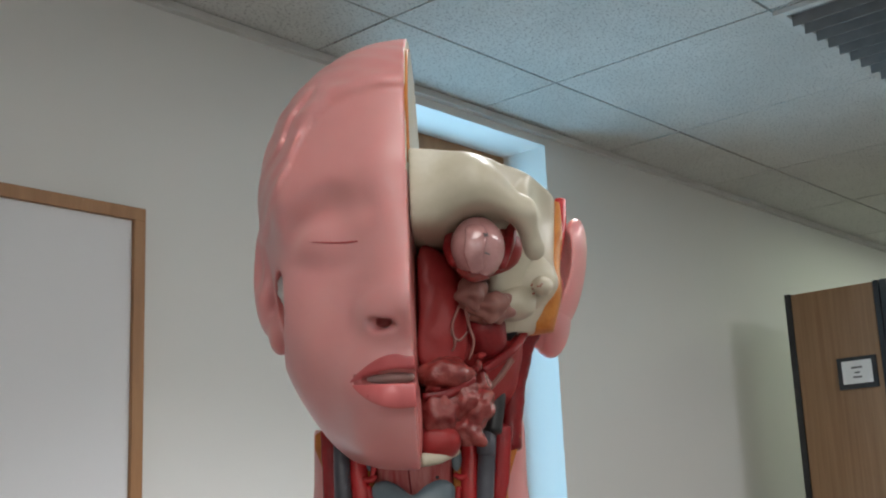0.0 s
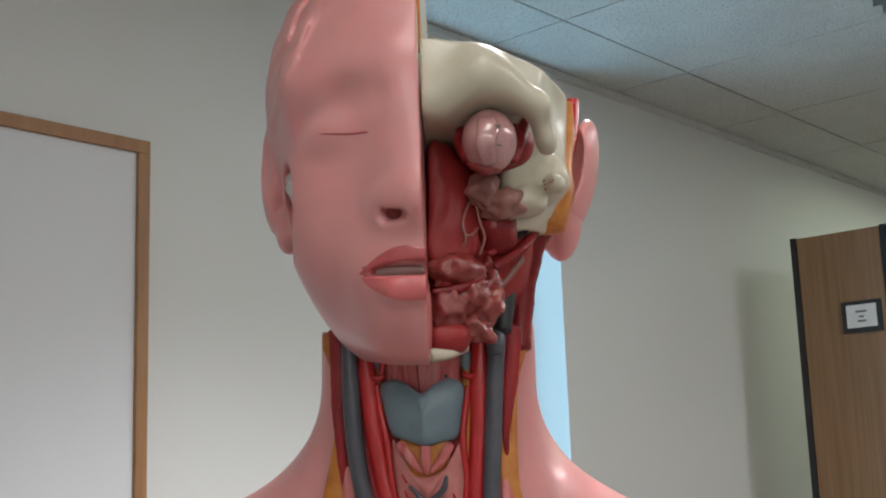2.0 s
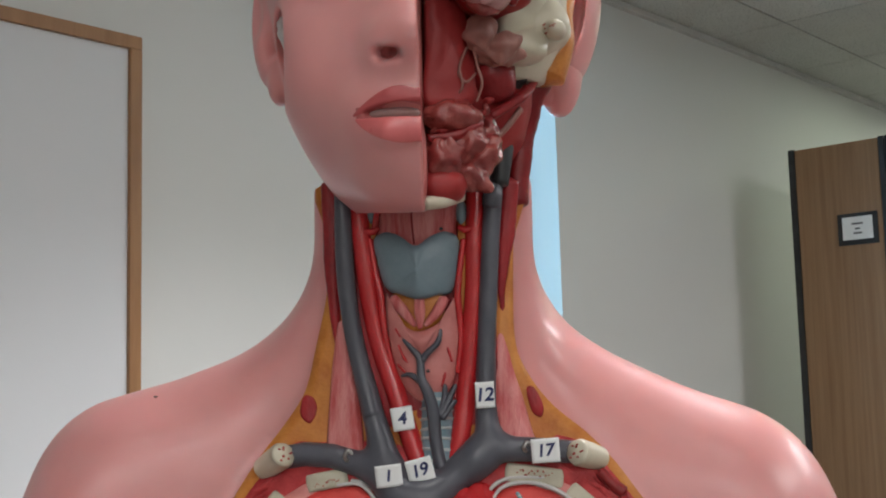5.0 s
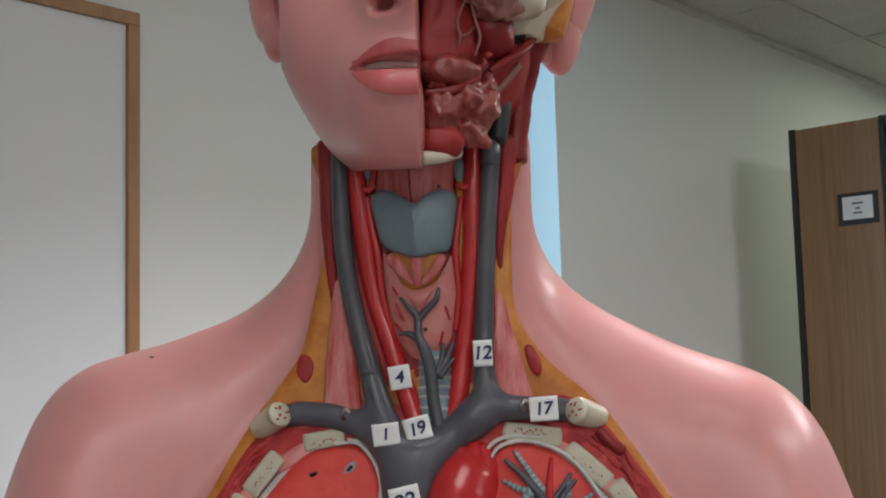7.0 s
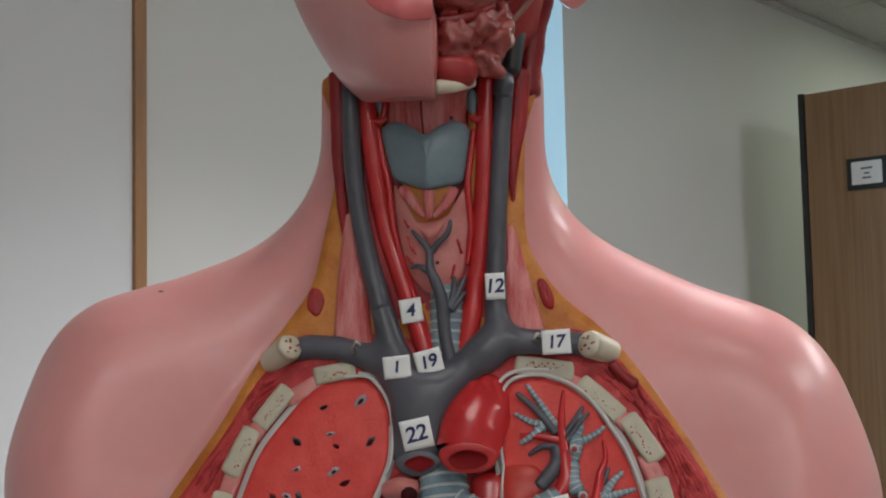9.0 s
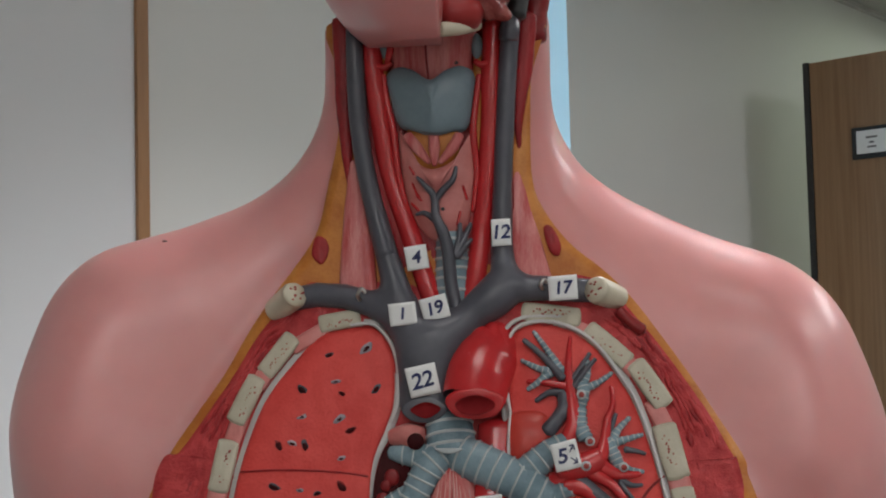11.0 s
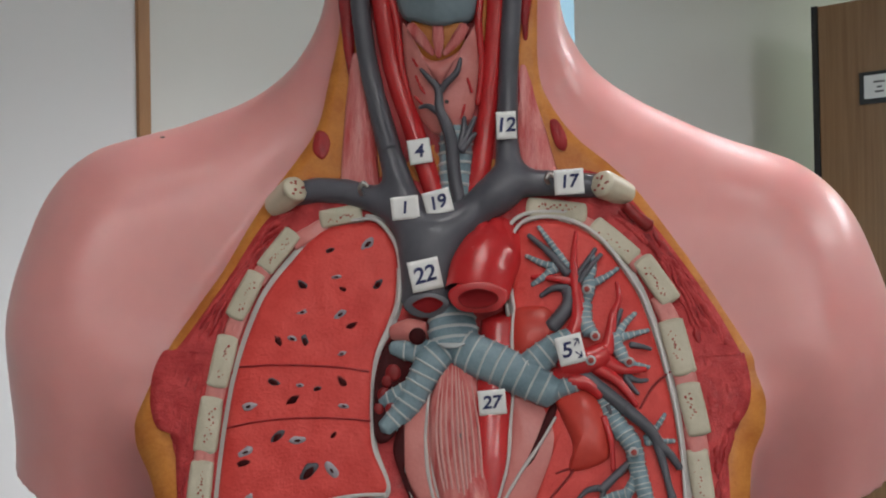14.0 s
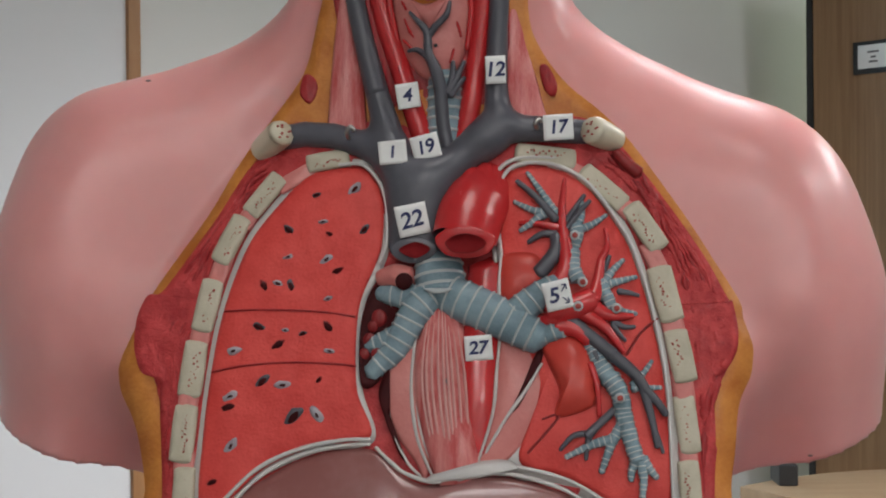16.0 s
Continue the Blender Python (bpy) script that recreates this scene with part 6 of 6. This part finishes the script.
tube("bronchus", [(0.0118, 0.6659, 1.3209), (0.0226, 0.6615, 1.3157), (0.0345, 0.658, 1.3104), (0.0463, 0.6552, 1.3044), (0.0575, 0.6535, 1.2984)], [0.0090, 0.0100, 0.0098, 0.0090, 0.0075], BRONCHUS, torso, "blue-grey ringed airway", flat=0.65, rings=(0.0062, 0.0012), ring_mat=RINGS, along=60)
tube("bronchus", [(0.0437, 0.6565, 1.3083), (0.0517, 0.6576, 1.3148), (0.059, 0.6584, 1.32), (0.0665, 0.6598, 1.3239)], [0.0075, 0.0072, 0.0066, 0.0055], BRONCHUS, torso, "blue-grey ringed airway", flat=0.65, rings=(0.0050, 0.0011), ring_mat=RINGS)
tube("bronchus", [(0.0567, 0.654, 1.3), (0.0646, 0.6531, 1.3026), (0.0698, 0.653, 1.3039)], [0.0050, 0.0045, 0.004], BRONCHUS, torso, "blue-grey ringed airway", flat=0.7, rings=(0.0040, 0.001), ring_mat=RINGS)
pillow("carina_mark", [(0.0032, 0.6587, 1.3226), (0.016, 0.6575, 1.3225), (0.012, 0.6573, 1.3205), (0.0067, 0.6578, 1.3205)], RINGS, torso, "pale crescent on the airway fork", rise=0.0006, depth=0.002, n=24, rounds=3)

AIR = (((0.0728, 0.6637, 1.3398), (0.073, 0.6605, 1.3318), (0.0755, 0.6586, 1.326), 0.0052, 0.0050), ((0.0728, 0.6634, 1.3385), (0.0757, 0.6647, 1.3478), (0.0753, 0.6669, 1.3519), 0.0036, 0.0046), ((0.0753, 0.6665, 1.3505), (0.0782, 0.6681, 1.3573), (0.0785, 0.6709, 1.3636), 0.0032, 0.0014),
       ((0.0758, 0.6661, 1.3492), (0.0834, 0.6664, 1.3526), (0.0903, 0.668, 1.3571), 0.0030, 0.0012), ((0.0662, 0.6703, 1.3574), (0.0602, 0.6725, 1.3671), (0.0527, 0.6773, 1.3783), 0.0030, 0.0012), ((0.0636, 0.6707, 1.3583), (0.0555, 0.6708, 1.3594), (0.0461, 0.6739, 1.364), 0.0034, 0.0012),
       ((0.0609, 0.671, 1.3583), (0.0553, 0.6693, 1.354), (0.0486, 0.6696, 1.3495), 0.0034, 0.0014), ((0.091, 0.6543, 1.3121), (0.0878, 0.6558, 1.3199), (0.0849, 0.6576, 1.3252), 0.0038, 0.0046), ((0.0869, 0.657, 1.3239), (0.0917, 0.6594, 1.3304), (0.0973, 0.6614, 1.3356), 0.0032, 0.0013),
       ((0.0889, 0.6578, 1.3238), (0.0955, 0.6577, 1.3256), (0.103, 0.6585, 1.3274), 0.0030, 0.0012), ((0.0905, 0.6547, 1.3134), (0.0961, 0.6536, 1.3113), (0.1022, 0.6538, 1.3102), 0.0028, 0.0012), ((0.08, 0.651, 1.2966), (0.084, 0.6472, 1.2878), (0.0888, 0.6446, 1.2803), 0.0045, 0.0062),
       ((0.0883, 0.645, 1.2815), (0.0925, 0.6416, 1.2742), (0.094, 0.6397, 1.2642), 0.0062, 0.0050), ((0.094, 0.64, 1.2654), (0.0968, 0.6363, 1.2532), (0.0994, 0.6337, 1.2447), 0.0050, 0.0046), ((0.094, 0.6399, 1.2616), (0.0886, 0.638, 1.2529), (0.0831, 0.6357, 1.2393), 0.0040, 0.0018),
       ((0.0899, 0.6382, 1.2542), (0.0797, 0.6384, 1.2516), (0.0674, 0.6389, 1.2457), 0.0036, 0.0015), ((0.1, 0.6343, 1.2471), (0.0968, 0.6339, 1.2409), (0.0962, 0.6335, 1.2359), 0.0034, 0.0016), ((0.1014, 0.6339, 1.246), (0.1048, 0.6332, 1.241), (0.108, 0.6328, 1.2372), 0.0034, 0.0016),
       ((0.1006, 0.6336, 1.2447), (0.1017, 0.6324, 1.2374), (0.1009, 0.6311, 1.2288), 0.0034, 0.0018), ((0.0985, 0.644, 1.2777), (0.1044, 0.6453, 1.284), (0.1081, 0.6473, 1.289), 0.0024, 0.0011), ((0.0984, 0.6437, 1.2765), (0.1061, 0.6431, 1.2768), (0.1118, 0.6436, 1.2769), 0.0024, 0.0012))
for a, b, c, ra, rb in AIR:
    tube("airway_branch", [a, b, c], [ra * 0.80, (ra + rb) * 0.37, rb * 0.75], BRONCHUS, torso, "light blue branching airway with white bands", around=10, flat=0.75, wobble=0.05, rings=(0.0027, 0.0007), ring_mat=RINGS, along=30)
GREY = (((0.0476, 0.6756, 1.3741), (0.0569, 0.6714, 1.3657), (0.066, 0.6675, 1.3547), 0.0016, 0.0030), ((0.08, 0.6717, 1.3668), (0.0742, 0.6689, 1.3587), (0.07, 0.6676, 1.3527), 0.0014, 0.0026), ((0.0824, 0.6696, 1.364), (0.0759, 0.6663, 1.3572), (0.0712, 0.6659, 1.3506), 0.0014, 0.0024),
        ((0.0525, 0.6677, 1.344), (0.0592, 0.6672, 1.348), (0.0659, 0.6665, 1.3474), 0.0014, 0.0032), ((0.0659, 0.6665, 1.3474), (0.0656, 0.6634, 1.3399), (0.0574, 0.6622, 1.3293), 0.0044, 0.0052), ((0.0908, 0.6625, 1.3375), (0.0878, 0.6598, 1.3304), (0.0844, 0.6582, 1.3238), 0.0012, 0.0026),
        ((0.0807, 0.6565, 1.3165), (0.0849, 0.6539, 1.3121), (0.0895, 0.6534, 1.3082), 0.0024, 0.0026), ((0.0939, 0.6565, 1.3207), (0.0991, 0.6558, 1.3199), (0.1036, 0.656, 1.3185), 0.0022, 0.0012), ((0.0908, 0.6529, 1.3069), (0.0958, 0.6517, 1.3043), (0.1011, 0.6522, 1.3043), 0.0024, 0.0012),
        ((0.0907, 0.6525, 1.3056), (0.0931, 0.6513, 1.3018), (0.0965, 0.6509, 1.2978), 0.0022, 0.0012), ((0.0699, 0.6532, 1.3084), (0.0799, 0.649, 1.3002), (0.0898, 0.6458, 1.2918), 0.0042, 0.0044), ((0.0898, 0.6458, 1.2918), (0.0996, 0.6424, 1.2831), (0.1044, 0.6409, 1.2755), 0.0042, 0.0032),
        ((0.1044, 0.6409, 1.2755), (0.1094, 0.64, 1.2705), (0.1132, 0.6401, 1.2648), 0.0032, 0.0022), ((0.1032, 0.6413, 1.2767), (0.1065, 0.6382, 1.263), (0.1085, 0.6356, 1.2507), 0.0030, 0.0018), ((0.1077, 0.6377, 1.258), (0.1099, 0.6358, 1.2519), (0.1111, 0.6356, 1.2481), 0.0018, 0.0010),
        ((0.0925, 0.6421, 1.269), (0.0824, 0.6396, 1.2604), (0.0772, 0.6387, 1.2554), 0.0024, 0.0030), ((0.0786, 0.6399, 1.2565), (0.0709, 0.6402, 1.2552), (0.065, 0.64, 1.2489), 0.0024, 0.0012), ((0.0786, 0.6399, 1.2565), (0.0771, 0.6383, 1.2504), (0.0765, 0.6378, 1.2448), 0.0022, 0.0012), ((0.0815, 0.648, 1.2935), (0.0828, 0.6459, 1.29), (0.0834, 0.6465, 1.2853), 0.0024, 0.0014))
for a, b, c, ra, rb in GREY:
    tube("lung_vein", [a, b, c], [ra * 0.75, (ra + rb) * 0.36, rb * 0.75], VEIN, torso, "grey branching lung vessel", around=10, flat=0.8)
RED = (((0.0708, 0.6748, 1.3752), (0.0689, 0.6694, 1.3587), (0.0697, 0.6645, 1.3452), 0.0008, 0.0032), ((0.0697, 0.6645, 1.3452), (0.0702, 0.6611, 1.3332), (0.0652, 0.6596, 1.3226), 0.0036, 0.0040), ((0.0486, 0.6708, 1.3535), (0.058, 0.6687, 1.3529), (0.0686, 0.6671, 1.3506), 0.0010, 0.0024),
       ((0.0621, 0.655, 1.3123), (0.0725, 0.6524, 1.3136), (0.0818, 0.6537, 1.3174), 0.0066, 0.0056), ((0.0818, 0.6537, 1.3174), (0.0842, 0.6563, 1.3239), (0.0867, 0.6613, 1.3357), 0.0040, 0.0018), ((0.0867, 0.6613, 1.3357), (0.0896, 0.6629, 1.3423), (0.0892, 0.6662, 1.3504), 0.0018, 0.0008),
       ((0.0817, 0.6536, 1.3135), (0.0894, 0.6518, 1.3096), (0.1004, 0.6527, 1.3092), 0.0040, 0.0012), ((0.0764, 0.6533, 1.3109), (0.0866, 0.6506, 1.3045), (0.0953, 0.6486, 1.2928), 0.0038, 0.0012), ((0.0646, 0.6536, 1.3044), (0.0736, 0.6514, 1.3032), (0.0799, 0.6494, 1.2981), 0.0044, 0.0036),
       ((0.0795, 0.6461, 1.288), (0.0824, 0.643, 1.2779), (0.0832, 0.6416, 1.2639), 0.0018, 0.0010), ((0.0647, 0.6546, 1.3083), (0.0595, 0.6554, 1.3056), (0.0556, 0.6566, 1.3051), 0.0050, 0.0035))
for a, b, c, ra, rb in RED:
    tube("lung_artery", [a, b, c], [ra, (ra + rb) / 2, rb], ARTERY, torso, "red branching lung artery", around=10, flat=0.8)
for c in ((0.0741, 0.6592, 1.3473), (0.077, 0.6528, 1.3254), (0.0923, 0.65, 1.3131), (0.0918, 0.6359, 1.2732), (0.0743, 0.647, 1.3144)):
    rim = blob("cut_branch", c, (0.0024, 0.0012, 0.0024), RINGS, torso, "round cut airway end")
    blob("hollow", (c[0], c[1] - 0.0009, c[2]), (0.0014, 0.0006, 0.0014), SPONGE, rim)
# small inked marks
for c, mat in (((0.0086, 0.6861, 1.4421), BLACK), ((-0.0008, 0.6891, 1.5294), BLACK), ((0.0173, 0.6865, 1.5184), BLACK)):
    blob("ink_dot", c, (0.0010, 0.0004, 0.0010), mat, torso)
for u, pts in enumerate(([(0.0121, 0.6492, 1.2808), (0.0132, 0.6487, 1.2798), (0.0142, 0.648, 1.2777)], [(0.0137, 0.649, 1.2808), (0.0121, 0.6486, 1.2792), (0.0126, 0.6483, 1.2777)], [(0.0224, 0.6135, 1.6712), (0.0239, 0.6133, 1.6705), (0.0254, 0.6135, 1.6711)], [(0.0239, 0.6133, 1.6711), (0.0236, 0.6133, 1.6699), (0.0241, 0.6133, 1.6689)],
                         [(0.048, 0.611, 1.6383), (0.0505, 0.611, 1.6367)], [(0.0503, 0.611, 1.6382), (0.0485, 0.611, 1.6365)], [(0.0484, 0.611, 1.628), (0.0506, 0.611, 1.627)])):
    tube("ink_mark", pts, 0.0004, PENCIL, torso, around=6)

for at in ((-0.1461, 0.7283, 1.4321), (0.1921, 0.6893, 1.2367)):
    blob("ink_dot", at, (0.0014, 0.0006, 0.0005), PENCIL, torso)
for k in range(9):
    rng = random.Random(k)
    blob("ink_dot", (0.0759 + rng.uniform(-0.004, 0.003), 0.6470, 1.6147 + rng.uniform(-0.003, 0.003)), (0.0005, 0.0006, 0.0004), SPONGE, torso)

# ---- numbered paper labels ----


def paper_label(text, c, w, h, ang, lift, arrows=False):
    """A cut square of white paper, slightly curled, with an inked number."""
    m = pose(c[0], c[1] - lift, c[2], 0, ang, 0) @ pose(0, 0, 0, 90 + 7, 0, 0)
    tag = empty("paper_label", m, "small cut white paper label with inked number " + text, "label", "numbered paper labels")
    bm = bmesh.new()
    n = 7
    grid = [[bm.verts.new(m @ Vector((w * (i / n - 0.5), h * (j / n - 0.5), -0.10 * (w * (i / n - 0.5)) ** 2 / w + 0.0003 * math.sin(3 * i / n + 2 * j / n)))) for i in range(n + 1)] for j in range(n + 1)]
    for j in range(n):
        for i in range(n):
            bm.faces.new((grid[j][i], grid[j][i + 1], grid[j + 1][i + 1], grid[j + 1][i]))
    top = bmesh.ops.extrude_face_region(bm, geom=list(bm.faces))
    shift = (m.to_3x3() @ Vector((0, 0, 0.00025)))
    bmesh.ops.translate(bm, verts=[v for v in top["geom"] if isinstance(v, bmesh.types.BMVert)], vec=shift)
    bmesh.ops.recalc_face_normals(bm, faces=bm.faces)
    part("paper", bm, PAPER, tag)
    curve = bpy.data.curves.new("number", "FONT")
    curve.body, curve.align_x, curve.align_y, curve.size, curve.extrude, curve.offset = text, "CENTER", "CENTER", h * 0.72, 0.00006, 0.00022
    curve.space_character = 0.95
    temp = new("number", curve)
    temp.matrix_world = Matrix.Identity(4)
    bpy.context.view_layer.update()
    mesh = bpy.data.meshes.new_from_object(temp.evaluated_get(bpy.context.evaluated_depsgraph_get()))
    bpy.data.objects.remove(temp)
    shear = Matrix.Identity(4)
    shear[0][1] = 0.16
    place = m @ pose(-0.12 * w if arrows else 0, 0, 0.00062, 0, 0, random.Random(text).uniform(-4, 4)) @ shear @ Matrix.Diagonal((1.05, 1, 1, 1))
    mesh.transform(place)
    mesh.materials.clear()
    link("number", mesh, INK, tag, "blue-black inked number " + text, smooth=False)
    if arrows:
        for sy in (1, -1):
            bm = bmesh.new()
            for a, b in (((0.16, 0.10 * sy), (0.36, 0.32 * sy)), ((0.36, 0.32 * sy), (0.36, 0.14 * sy)), ((0.36, 0.32 * sy), (0.20, 0.32 * sy))):
                a, b = Vector((a[0] * w, a[1] * h, 0)), Vector((b[0] * w, b[1] * h, 0))
                d = b - a
                box_into(bm, (0, -0.0003, 0), (d.length, 0.0003, 0.00012), 0, m @ Matrix.Translation(a + Vector((0, 0, 0.00055))) @ pose(0, 0, 0, 0, 0, math.degrees(math.atan2(d.y, d.x))))
            part("arrow", bm, INK, tag, "inked arrow", smooth=False)
    return tag


paper_label("4", (-0.0053, 0.6906, 1.4173), 0.0118, 0.0128, -8, 0.0052)
paper_label("12", (0.0379, 0.6864, 1.4286), 0.0102, 0.0140, -2, 0.0078)
paper_label("1", (-0.0124, 0.6829, 1.3885), 0.0142, 0.0118, -5, 0.0088)
paper_label("19", (0.0037, 0.6838, 1.3909), 0.0142, 0.0128, -14, 0.0085)
paper_label("17", (0.0677, 0.6784, 1.3996), 0.0150, 0.0128, -3, 0.0070)
paper_label("22", (-0.0028, 0.6739, 1.3554), 0.0158, 0.0158, -11, 0.0065)
paper_label("5", (0.0649, 0.6558, 1.3196), 0.0130, 0.0142, -13, 0.0100, arrows=True)
paper_label("27", (0.0283, 0.6581, 1.2948), 0.0136, 0.0124, -4, 0.0055)


# ---- the model's stance: it leans back a little from the head down to the chest ----
def lean(v):
    s = np.interp(v[:, 2], [1.20, 1.40, 1.62, 1.80], [0.044, 0.041, 0.016, 0.014])[:, None]
    base = np.stack([np.full(len(v), 0.028), np.full(len(v), 0.075), np.interp(v[:, 2], [1.20, 1.43, 1.65, 1.80], [1.355, 1.385, 1.475, 1.485])], 1)
    return v + s * (v - base)


def lean_parts(ob):
    for child in ob.children:
        lean_parts(child)
        if child.name != "base":
            count = len(child.data.vertices)
            co = np.empty(count * 3, dtype=np.float32)
            child.data.vertices.foreach_get("co", co)
            child.data.vertices.foreach_set("co", lean(co.reshape(-1, 3)).astype(np.float32).ravel())
            child.data.update()


bpy.context.view_layer.update()
lean_parts(torso)
for tag in [ob for ob in scene.objects if ob.name.startswith("paper_label")]:
    at = np.array(tag.location)[None]
    tag.location = Vector(lean(at)[0])
